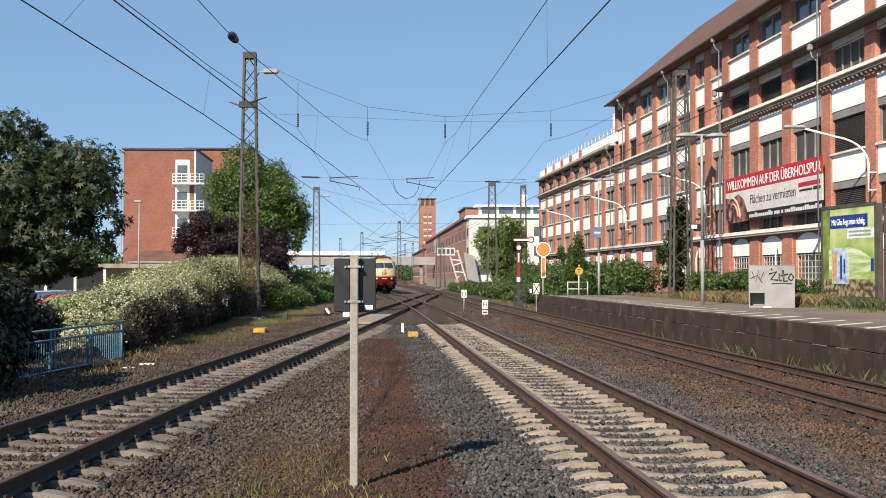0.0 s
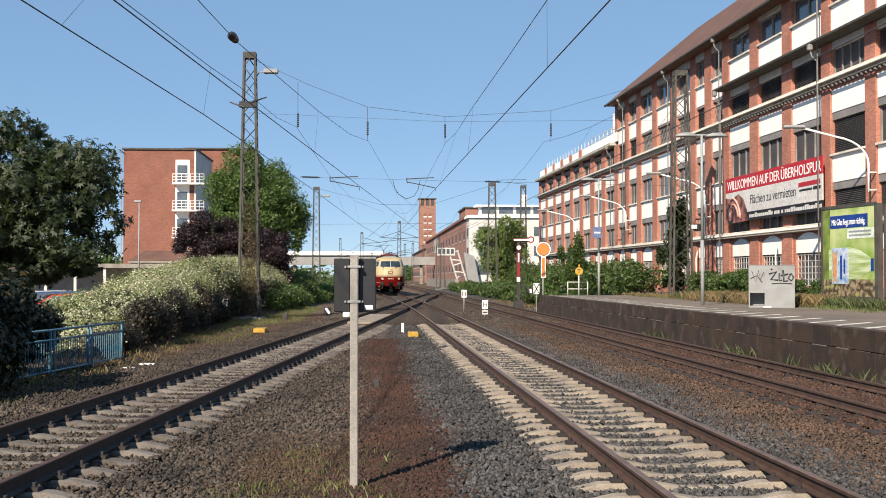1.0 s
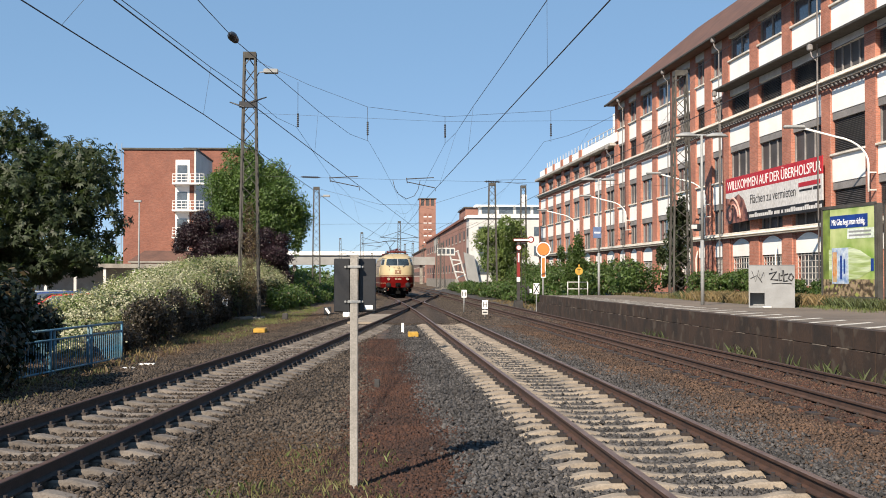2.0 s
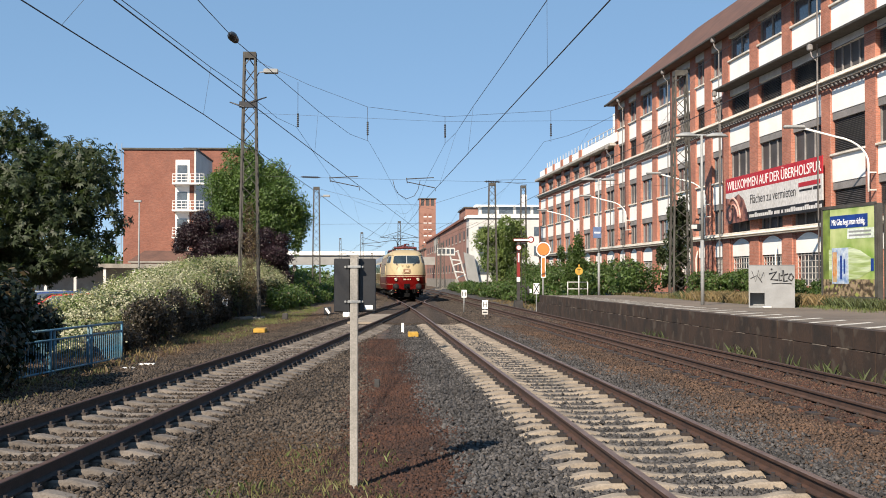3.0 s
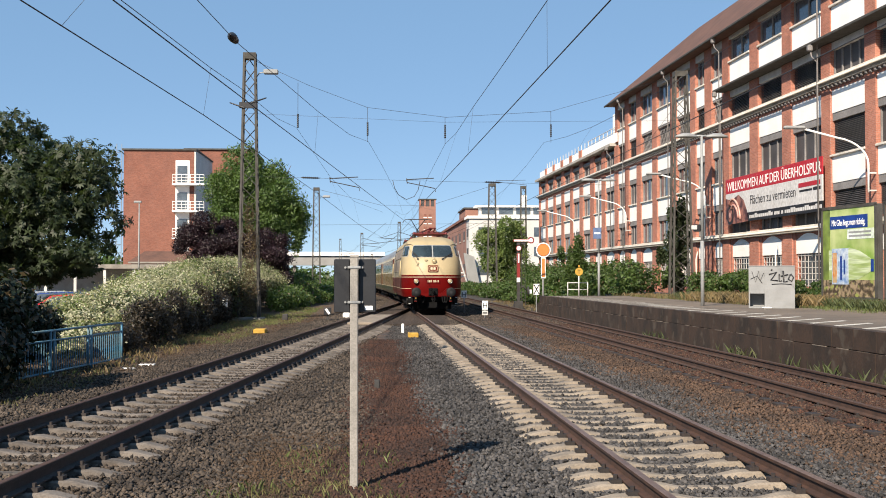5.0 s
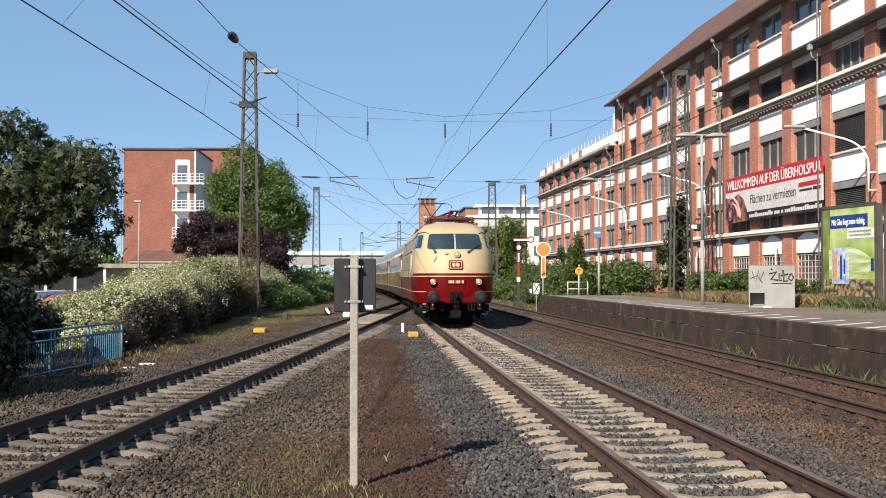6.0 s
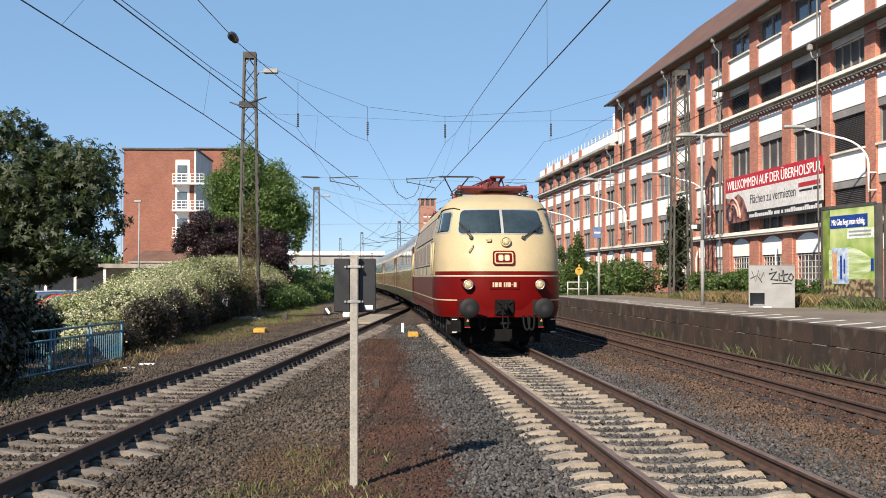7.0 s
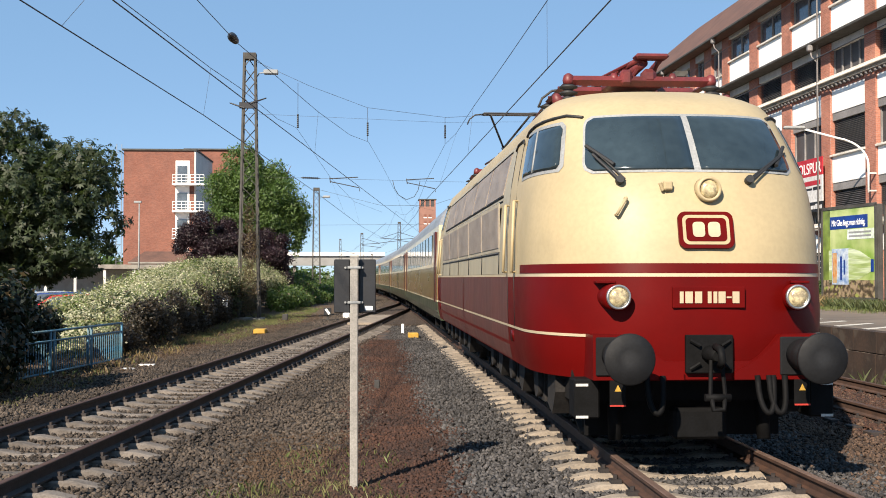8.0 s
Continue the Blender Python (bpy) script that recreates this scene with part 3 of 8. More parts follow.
    for z in (4.10, 10.86):
        part("string_course", cubes((-0.20 if z < 5 else -0.30, 0.5, near, far, z + 0.1, z + 0.22), bevel=0.015), M_PALEBAND, f, "pale stone string course")
        part("string_course", cubes((-0.10 if z < 5 else -0.16, 0.5, near, far, z - 0.1, z + 0.1), bevel=0.015), M_STONE_TRIM, f, "grey stone string course")
        bm = bmesh.new()
        rod(bm, (-0.26 if z < 5 else -0.38, near, z + 0.05), (-0.26 if z < 5 else -0.38, far, z + 0.05), 0.055, 8)
        part("wall_pipe", bm, M_PALEBAND, f, "cream pipe along the wall")
    # row of small brackets below the upper course
    me = None
    y = near + 1
    n = 0
    while y < ATTIC_FAR and n < 150:
        if me is None:
            o = part("bracket", cubes((-0.12, 0.02, -0.07, 0.07, 10.62, 10.755)), M_GREYBAND, f)
            me = o.data
        else:
            o = new("bracket", me)
            o.parent = f
        o.matrix_local = pose(0, y, 0)
        y += 0.42
        n += 1
    part("eaves_board", cubes((-0.75, 0.6, near, HIGH_FAR, 12.77, 12.90), bevel=0.02), M_MAST, f, "dark projecting eaves board")
    part("cornice", cubes((-0.45, 0.6, ATTIC_FAR, far + 0.2, 12.7, 12.95), bevel=0.02), M_STONE_TRIM, f, "grey stone cornice")
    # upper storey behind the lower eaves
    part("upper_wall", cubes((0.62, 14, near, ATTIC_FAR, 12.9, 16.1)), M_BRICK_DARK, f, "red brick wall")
    for i, (b, a) in enumerate(PANELS):
        if b > 65:
            continue
        nxt = PANELS[i + 1][0] if i + 1 < len(PANELS) else a - 0.6
        part("pier", cubes((0.0, 0.7, nxt + 0.002, a - 0.002, 12.9, 16.1), bevel=0.02), M_BRICK, f, "red brick pier")
        spandrel(a, b, 12.92, 14.4)
        window(a, b, 14.5, 15.8, 2, M_GLASS)
        part("blind_box", cubes((0.0, 0.6, a, b, 15.8, 16.1), bevel=0.01), M_GREYWHITE, f, "pale blind box")
    # roof
    bm = bmesh.new()
    prof = [(-0.75, 16.0), (-0.75, 16.14), (4.3, 20.75), (9.5, 20.75), (14.5, 16.14), (14.5, 16.0)]
    A = [bm.verts.new((x, near, z)) for x, z in prof]
    B = [bm.verts.new((x, ATTIC_FAR + (0.35 if z < 18 else -8.5), z)) for x, z in prof]
    for j in range(6):
        bm.faces.new((A[j], B[j], B[(j + 1) % 6], A[(j + 1) % 6]))
    bm.faces.new(A)
    bm.faces.new(B[::-1])
    bmesh.ops.recalc_face_normals(bm, faces=bm.faces)
    part("roof", bm, M_ROOF, f, "brown tiled roof")
    part("gutter", cubes((-0.88, -0.74, near, ATTIC_FAR + 0.35, 15.95, 16.10), bevel=0.03), M_MAST, f, "dark rain gutter")
    part("flat_roof", cubes((0.5, 14, ATTIC_FAR, far, 12.95, 13.1)), M_CONCRETE, f, "grey flat roof")
    part("roof_house", cubes((0.9, 6.0, ATTIC_FAR + 0.05, ATTIC_FAR + 4.4, 13.1, 15.95)), M_WHITE, f, "white roof house")
    # roof railing on the far wing
    bm = bmesh.new()
    for j in range(22):
        yy = ATTIC_FAR + 3 + j * (far - ATTIC_FAR - 4) / 21
        rod(bm, (0.8, yy, 13.1), (0.8, yy, 14.75), 0.04, 5)
    for z in (14.3, 14.72):
        rod(bm, (0.8, ATTIC_FAR + 3, z), (0.8, ATTIC_FAR + 14, z), 0.035, 5)
    part("roof_railing", bm, M_GREYWHITE, f, "pale roof railing")
    # rain pipes with hoppers
    for y, top in ((65.2, 15.75), (65.0, 12.5), (51.45, 15.75), (51.5, 12.5), (75.6, 15.75), (87.9, 15.75), (92.0, 12.4)):
        bm = bmesh.new()
        tube(bm, [(-0.72, y, top), (-0.66, y, top - 0.3), (-0.40, y, top - 0.55), (-0.40, y, 0.9 if top > 13 else 4.3)], 0.036, 8)
        box(bm, -0.86, -0.62, y - 0.14, y + 0.14, top - 0.05, top + 0.26, bevel=0.05)
        part("rain_pipe", bm, M_GREYBAND, f, "grey rain pipe with hopper head")
    # lamp brackets and small hooded boxes on the ground floor
    for y in (69.9, 72.5, 56.9, 47.2):
        bm = bmesh.new()
        tube(bm, [(-0.05, y, 1.2), (-0.30, y, 1.25), (-0.32, y, 2.9), (-0.05, y + 0.5, 3.4)], 0.045, 6)
        part("vent_pipe", bm, M_PALEBAND, f, "cream vent pipe")
    return f


factory()


# ---- train ----
M_LOCO_RED = mat("wine_red_enamel", (0.105, 0.0030, 0.0026), (0.082, 0.0030, 0.0028), rough=0.40, scale=1.2, fine=30, bump=0.0, coat=0.0, grain=0.15, spec=0.10)
M_LOCO_CREAM = mat("cream_enamel", (0.427, 0.342, 0.203), (0.381, 0.308, 0.184), rough=0.48, spec=0.32, scale=1.6, fine=22, bump=0.0, coat=0.0, grain=0.3)
M_SIDE_RED = mat("dull_maroon_paint", (0.117, 0.04, 0.0313), (0.0914, 0.0365, 0.0296), rough=0.5, spec=0.3, scale=1.5, fine=20, bump=0.03, stretch=(1, 1, 0.4))
M_COACH_RED = mat("coach_red_lacquer", (0.075, 0.012, 0.011), (0.055, 0.011, 0.01), rough=0.35, scale=0.8, fine=20, bump=0.0, coat=0.1, grain=0.15, spec=0.3)
M_COACH_CREAM = mat("coach_cream_lacquer", (0.609, 0.522, 0.348), (0.539, 0.461, 0.313), rough=0.3, scale=0.8, fine=20, bump=0.0, coat=0.3, grain=0.15)
M_COACH_ROOF = mat("grey_coach_roof", (0.33, 0.35, 0.38), (0.25, 0.27, 0.29), rough=0.45, metal=0.3, scale=1, fine=20)
M_SCREEN = glass("windscreen_glass", (0.02, 0.03, 0.035), 0.04)
M_CHROME = mat("aluminium_trim", (0.62, 0.62, 0.60), rough=0.3, metal=0.9, scale=3, fine=60, bump=0.02)
M_RUBBER = mat("black_rubber", (0.02, 0.02, 0.021), rough=0.6, scale=4, fine=50)
M_INSUL = mat("red_oxide_gear", (0.161, 0.0226, 0.0226), (0.087, 0.0191, 0.0191), rough=0.5, scale=3, fine=40)
M_BUFFER = mat("greasy_buffer_steel", (0.0072, 0.00765, 0.009), (0.0045, 0.0045, 0.0054), rough=0.65, metal=0.0, spec=0.3, scale=5, fine=40, bump=0.1)

M_BOGIE = mat("dusty_bogie_steel", (0.03, 0.027, 0.0252), (0.0168, 0.015, 0.0144), rough=0.8, spec=0.3, scale=5, fine=40, bump=0.15)
M_BLACKGREASE = mat("black_grease", (0.005, 0.005, 0.0055), (0.003, 0.003, 0.003), rough=0.7, scale=6, fine=40, bump=0.2, spec=0.15)
M_LINE = mat("cream_line_paint", (0.49, 0.406, 0.275), (0.436, 0.36, 0.245), rough=0.4, scale=2, fine=30, bump=0, grain=0.2)
# greyer than the nose cream: dust, plus the side's weaker light in the colour
M_SIDE_CREAM = mat("dim_dusty_cream_side", (0.392, 0.345, 0.243), (0.329, 0.29, 0.211), rough=0.45, scale=1.2, fine=16, bump=0.0, stretch=(1, 1, 0.4), grain=0.4)
# trackside reflections as base colours: ochre on the lower side, green on the skirt
M_COACH_OCHRE_REFL = mat("ochre_reflection_side", (0.235, 0.144, 0.0653), (0.174, 0.113, 0.0566), rough=0.28, scale=0.6, fine=16, bump=0.0, coat=0.3, stretch=(1, 0.3, 1), grain=0.3)
M_COACH_GREEN_REFL = mat("green_reflection_skirt", (0.045, 0.060, 0.032), (0.03, 0.042, 0.024), rough=0.35, scale=0.8, fine=16, bump=0.0, coat=0.2, grain=0.3)
M_LENS = mat("headlight_glass", (0.30, 0.24, 0.14), (0.62, 0.52, 0.30), rough=0.08, scale=25, fine=80, bump=0.4, coat=1.0)
M_GRILLE = mat("grille_grey_beige", (0.31, 0.255, 0.21), (0.22, 0.18, 0.15), rough=0.5, scale=1.4, fine=40, bump=0.2, stretch=(1, 1, 3))
M_SIDE_FRAME = mat("weathered_cream_frame", (0.452, 0.392, 0.287), (0.365, 0.313, 0.235), rough=0.5, scale=2, fine=30)
LOCO_HALF = 9.15        # half the body length, without buffers


def lerp_tab(tab, z):
    if z <= tab[0][0]:
        return tab[0][1]
    for (a, va), (b, vb) in zip(tab[:-1], tab[1:]):
        if z <= b:
            t = (z - a) / (b - a)
            return va + (vb - va) * t
    return tab[-1][1]


# half width by height; setback of the nose by height; length of the rounded nose
LW = [(0.78, 1.48), (1.0, 1.53), (1.3, 1.545), (1.8, 1.545), (2.3, 1.535), (2.8, 1.48), (3.2, 1.39), (3.45, 1.325), (3.62, 1.245), (3.76, 1.10), (3.86, 0.89), (3.93, 0.52), (3.95, 0.0)]
LS = [(0.78, 0.08), (1.0, 0.03), (1.4, 0.0), (1.8, 0.02), (2.2, 0.09), (2.6, 0.22), (2.8, 0.33), (3.1, 0.56), (3.35, 0.78), (3.5, 0.96), (3.65, 1.22), (3.78, 1.65), (3.88, 2.3), (3.95, 3.5)]
LN = [(0.78, 1.65), (1.8, 1.75), (2.8, 1.6), (3.4, 1.4), (3.95, 0.9)]


def loco_at(u, z, out=0.0):
    """A point of the loco's skin: u is -1..1 across the nose (front, at -y), beyond that metres back along the side."""
    w, s, n = lerp_tab(LW, z) + out, lerp_tab(LS, z) - out, lerp_tab(LN, z)
    sg = 1 if u >= 0 else -1
    a = abs(u)
    if a <= 1:
        th = a * math.pi / 2
        x = w * math.sin(th) ** 0.76
        yy = n * (1 - max(0, math.cos(th)) ** 0.86)
        return Vector((sg * x, -LOCO_HALF + s + yy, z))
    return Vector((sg * w, -LOCO_HALF + s + n + (a - 1), z))


def skin(name, u0, u1, z0, z1, material, parent, out=0.0, nu=12, nz=6, thick=0.0, label="", back=False, corner=0.0, outer=0):
    """A patch of the loco's skin between u0..u1 and z0..z1, with a rim of some thickness."""
    bm = bmesh.new()
    rows = []
    for j in range(nz + 1):
        z = z0 + (z1 - z0) * j / nz
        row = []
        for i in range(nu + 1):
            fu, fz = i / nu, j / nz
            e = min(fz, 1 - fz) * (z1 - z0)
            cut = (corner - math.sqrt(max(0, corner ** 2 - (corner - e) ** 2))) / (abs(u1 - u0) * 2.2) if e < corner else 0
            fu = cut + fu * (1 - 2 * cut) if outer == 0 else (fu * (1 - cut) if outer > 0 else cut + fu * (1 - cut))
            u, zz = u0 + (u1 - u0) * fu, z
            p = loco_at(u, zz, out)
            if back:
                p.y, p.x = -p.y, -p.x
            row.append(bm.verts.new(p))
        rows.append(row)
    faces = []
    for j in range(nz):
        for i in range(nu):
            fc = bm.faces.new((rows[j][i], rows[j][i + 1], rows[j + 1][i + 1], rows[j + 1][i]))
            fc.smooth = True
            faces.append(fc)
    if thick:
        r = bmesh.ops.extrude_face_region(bm, geom=faces)
        for v in [g for g in r["geom"] if isinstance(g, bmesh.types.BMVert)]:
            c = v.co
            n = Vector((c.x, 0.9 * (c.y if abs(c.y) > LOCO_HALF - 1.2 else 0), 0)).normalized()
            v.co = c - n * thick
    bmesh.ops.recalc_face_normals(bm, faces=bm.faces)
    return part(name, bm, material, parent, label)


def body_ring(z):
    us = [-1 + 2 * i / 28 for i in range(29)]
    pts = [loco_at(u, z) for u in us]
    rear = [Vector((-p.x, -p.y, p.z)) for p in pts]
    return pts + rear


def loco_shell(name, zs, material, parent, label=""):
    verts, faces = [], []
    for z in zs:
        verts += body_ring(z)
    n = 58
    for k in range(len(zs) - 1):
        for i in range(n):
            j = (i + 1) % n
            faces.append((k * n + i, k * n + j, (k + 1) * n + j, (k + 1) * n + i))
    ob = raw(name, verts, faces, material, parent, smooth=True)
    ob["label"] = label
    return ob


def wheelset(parent, y, r=0.625, gauge=0.7525):
    bm = bmesh.new()
    rod(bm, (-gauge - 0.2, 0, 0), (gauge + 0.2, 0, 0), 0.09, 12)
    for s in (-1, 1):
        lathe(bm, (s * gauge, 0, 0), (s, 0, 0), [(r + 0.03, -0.09), (r + 0.03, -0.06), (r, -0.05), (r - 0.005, 0.06), (r - 0.06, 0.065), (r - 0.08, 0.03), (0.2, 0.03), (0.16, 0.09), (0.0, 0.09)], 28)
        for k in range(8):
            a = k * math.pi / 4
            rod(bm, (s * (gauge + 0.035), 0.2 * math.cos(a), 0.2 * math.sin(a)), (s * (gauge + 0.035), (r - 0.09) * math.cos(a), (r - 0.09) * math.sin(a)), 0.03, 5)
    w = part("wheelset", bm, M_UNDER, parent, "dark steel wheelset")
    w.matrix_local = pose(0, y, r)
    return w


def on_skin(u, z, out, back):
    p = loco_at(u, z, out)
    return Vector((-p.x, -p.y, p.z)) if back else p


def loco_end(e, back):
    sy = 1 if back else -1          # this end faces sy along y
    sx = -1 if back else 1
    skin("nose_band", -1.0, 1.0, 1.80, 1.892, M_LOCO_RED, e, 0.004, 28, 1, 0.0, "red band", back)
    fr = skin("windscreen_frame", -0.450, 0.450, 2.780, 3.424, M_GALV, e, 0.006, 30, 16, 0.0, "grey metal windscreen surround", back, 0.12)
    for u0, u1 in ((-0.434, -0.0045), (0.0045, 0.434)):
        skin("windscreen", u0, u1, 2.808, 3.397, M_SCREEN, e, 0.014, 14, 16, 0.012, "dark windscreen pane", back, 0.11, 1 if u0 > 0 else -1)
    # wipers
    for s in (-1, 1):
        bm = bmesh.new()
        a = on_skin(s * 0.20 - 0.06, 2.70, 0.05, back)
        b_ = on_skin(s * 0.26 - 0.12 if s < 0 else 0.36, 2.98, 0.06, back)
        rod(bm, a, b_, 0.015, 6)
        rod(bm, a + Vector((0.05, 0, 0.01)), b_ + Vector((0.035, 0, 0.02)), 0.011, 6)
        c_ = on_skin(s * 0.26 - 0.16 if s < 0 else 0.42, 3.08, 0.05, back)
        rod(bm, on_skin(s * 0.2 - 0.08 if s < 0 else 0.30, 2.86, 0.05, back), c_, 0.020, 6)
        disc(bm, a, (0, sy, 0.3), 0.04, 0.07, 10)
        part("wiper", bm, M_RUBBER, e, "black windscreen wiper")
    # upper lamp and horn
    p = on_skin(0.008, 2.60, 0.0, back)
    bm = bmesh.new()
    lathe(bm, p + Vector((0, -sy * 0.05, 0)), (0, sy, 0), [(0.12, 0), (0.125, 0.12), (0.115, 0.15), (0.095, 0.15), (0.09, 0.12), (0.0, 0.10)], 24)
    lamp = part("top_headlight", bm, M_LOCO_CREAM, e, "small round headlight above the emblem")
    bm = bmesh.new()
    lathe(bm, p + Vector((0, sy * 0.07, 0)), (0, sy, 0), [(0.09, 0), (0.085, 0.015), (0.05, 0.03), (0.0, 0.034)], 20)
    part("lens", bm, M_LENS, lamp, "clear lens", True)
    p = on_skin(-0.085, 2.62, 0.02, back)
    bm = cubes((p.x - 0.045, p.x + 0.045, p.y - 0.05, p.y + 0.05, p.z - 0.03, p.z + 0.06), bevel=0.015)
    rod(bm, p + Vector((-0.08, sy * 0.03, 0.04)), p + Vector((-0.05, sy * 0.02, -0.03)), 0.018, 6)
    part("horn", bm, M_LOCO_CREAM, e, "small cream horn")
    # grab bar
    bm = bmesh.new()
    g0, g1 = on_skin(-0.275, 2.36, 0.06, back), on_skin(-0.235, 2.52, 0.06, back)
    rod(bm, g0, g1, 0.016, 8)
    for g in (g0, g1):
        rod(bm, g, g - Vector((0, sy * 0.08, 0)), 0.013, 6)
    part("grab_bar", bm, M_LOCO_CREAM, e, "cream grab bar")
    # emblem plate with letters
    zc, yo = 2.205, on_skin(0.0, 2.205, 0.006, back).y
    tilt = math.degrees(math.atan2(lerp_tab(LS, 2.4) - lerp_tab(LS, 2.0), 0.4))
    em = bmesh.new()
    rounded_plate(em, 0.265, 0.18, 0.07, 0.012)
    emb = part("emblem", em, M_LOCO_RED, e, "red rounded emblem plate")
    base = pose(0, yo + sy * 0.008, zc, 0, 0, 180 if back else 0) @ pose(0, 0, 0, 90 - tilt)
    emb.matrix_local = base
    bm = bmesh.new()
    rounded_plate(bm, 0.225, 0.145, 0.055, 0.016)
    r1 = part("emblem_ring", bm, M_LOCO_CREAM, emb, "cream ring")
    bm = bmesh.new()
    rounded_plate(bm, 0.195, 0.115, 0.04, 0.020)
    part("emblem_field", bm, M_LOCO_RED, emb, "red field")
    for xc in (-0.074, 0.074):
        bm = bmesh.new()
        rounded_plate(bm, 0.058, 0.074, 0.036, 0.026)
        mark = part("emblem_shape", bm, M_LINE, emb, "plain cream shape")
        mark.matrix_local = pose(xc, 0, 0)
    # number
    # plain bars in place of the writing
    q = on_skin(0, 1.57, 0.0, back)
    for xc, hw, z0, z1 in ((-0.262, 0.018, 1.515, 1.625), (-0.192, 0.036, 1.515, 1.625), (-0.102, 0.034, 1.515, 1.625), (0.004, 0.018, 1.515, 1.625),
                           (0.058, 0.018, 1.515, 1.625), (0.122, 0.034, 1.515, 1.625), (0.190, 0.024, 1.562, 1.578), (0.255, 0.033, 1.515, 1.625)):
        part("bar", cubes((sx * xc - hw, sx * xc + hw, q.y + sy * 0.026 - 0.004, q.y + sy * 0.026 + 0.004, z0, z1), bevel=0.002), M_LINE, e, "cream bar")
    pl = cubes((-0.345, 0.345, q.y - 0.015, q.y + 0.024 * 1, 1.47, 1.67) if back else (-0.345, 0.345, q.y - 0.024, q.y + 0.015, 1.47, 1.67), bevel=0.006)
    part("front_panel", pl, M_LOCO_RED, e, "red raised panel")
    # headlights
    for s in (-1, 1):
        p = on_skin(s * 0.30, 1.572, 0.0, back)
        p.x = (0.855 if (s > 0) != back else -0.855)
        bm = bmesh.new()
        face = p.y + sy * 0.17
        lathe(bm, (p.x * 1.07, face - sy * 0.62, 1.572), (-p.x * 0.097, sy, 0), [(0.05, 0), (0.10, 0.18), (0.122, 0.40), (0.128, 0.60), (0.10, 0.62), (0.0, 0.60)], 28)
        h = part("headlight", bm, M_LOCO_RED, e, "round headlight in a red fairing", True)
        bm = bmesh.new()
        lathe(bm, (p.x, face - sy * 0.01, 1.572), (0, sy, 0), [(0.118, 0), (0.118, 0.025), (0.108, 0.035), (0.092, 0.025), (0.09, 0.0)], 28)
        part("chrome_ring", bm, M_CHROME, h, "bright ring", True)
        bm = bmesh.new()
        lathe(bm, (p.x, face + sy * 0.0, 1.572), (0, sy, 0), [(0.093, 0), (0.088, 0.015), (0.05, 0.03), (0.0, 0.035)], 24)
        part("lens", bm, M_LENS, h, "warm ribbed lens", True)
        part("fairing_ledge", cubes((p.x * 1.10 - 0.09, p.x * 1.10 + 0.09, p.y - 0.03 if sy < 0 else p.y - 0.25, p.y + 0.25 if sy < 0 else p.y + 0.03, 1.70, 1.725), bevel=0.006), M_LOCO_RED, e, "small red ledge over the headlight")
    # buffer beam
    by = sy * (LOCO_HALF - 0.33)
    for s in (-1, 1):
        bm = bmesh.new()
        pts = [(0.24, 0.80), (1.10, 0.80), (1.10, 1.22), (0.69, 1.22), (0.60, 1.12), (0.49, 1.02), (0.36, 0.93), (0.24, 0.87)]
        f0 = [bm.verts.new((s * x, by + sy * 0.34, z)) for x, z in pts]
        f1 = [bm.verts.new((s * x, by - sy * 0.5, z)) for x, z in pts]
        bm.faces.new(f0)
        bm.faces.new(f1[::-1])
        for k in range(8):
            bm.faces.new((f0[k], f0[(k + 1) % 8], f1[(k + 1) % 8], f1[k]))
        bmesh.ops.recalc_face_normals(bm, faces=bm.faces)
        part("buffer_beam", bm, M_LOCO_RED, e, "red buffer beam bracket")
        bm = bmesh.new()
        x = s * 0.875
        box(bm, x - 0.2, x + 0.2, by + sy * 0.34 - 0.02, by + sy * 0.34 + 0.03, 0.84, 1.2, bevel=0.01)
        lathe(bm, (x, by + sy * 0.34, 1.03), (0, sy, 0), [(0.15, 0), (0.14, 0.2), (0.12, 0.22), (0.12, 0.42), (0.10, 0.46), (0.228, 0.49), (0.232, 0.515), (0.222, 0.526), (0.10, 0.533), (0.0, 0.534)], 32)
        part("buffer", bm, M_BUFFER, e, "round greasy buffer")
        # hoses
        for o in (0.45, 0.56) if s > 0 else (0.45,):
            pts2 = [(s * (o + 0.15 * (1 - math.cos(math.pi * k / 12)) / 2), by + sy * (0.36 + 0.10 * math.sin(math.pi * k / 12)), 0.84 - 0.34 * math.sin(math.pi * k / 12) ** 0.7) for k in range(13)]
            bm = bmesh.new()
            tube(bm, pts2, 0.028, 8)
            part("brake_hose", bm, M_BLACKGREASE, e, "black brake hose")
        # step box and plate under the buffer
        ya, yb = sorted((by - sy * 0.1, by + sy * 0.2))
        bm = cubes((s * 1.13 - 0.12, s * 1.13 + 0.12, ya, yb, 0.43, 0.80), bevel=0.015)
        st = part("step", bm, M_BLACKGREASE, e, "black shunter's step box")
        for zz in (0.745, 0.445):
            yy = by + sy * 0.204
            part("step_edge", cubes((s * 1.18 - 0.058, s * 1.18 + 0.058, yy - 0.006, yy + 0.006, zz - 0.012, zz + 0.012)), M_GREYWHITE, st, "white step edge mark")
        bm = cubes((x - 0.075, x + 0.075, by + sy * 0.36 - 0.01, by + sy * 0.36 + 0.01, 0.56, 0.80), bevel=0.004)
        tp = part("warning_plate", bm, M_BLACKGREASE, e, "black plate with a yellow triangle")
        bm = bmesh.new()
        yy = by + sy * 0.374
        vs = [bm.verts.new(v) for v in ((x - 0.032, yy, 0.70), (x + 0.032, yy, 0.70), (x, yy, 0.762))]
        bm.faces.new(vs)
        part("triangle", bm, M_YELLOW, tp, "yellow triangle")
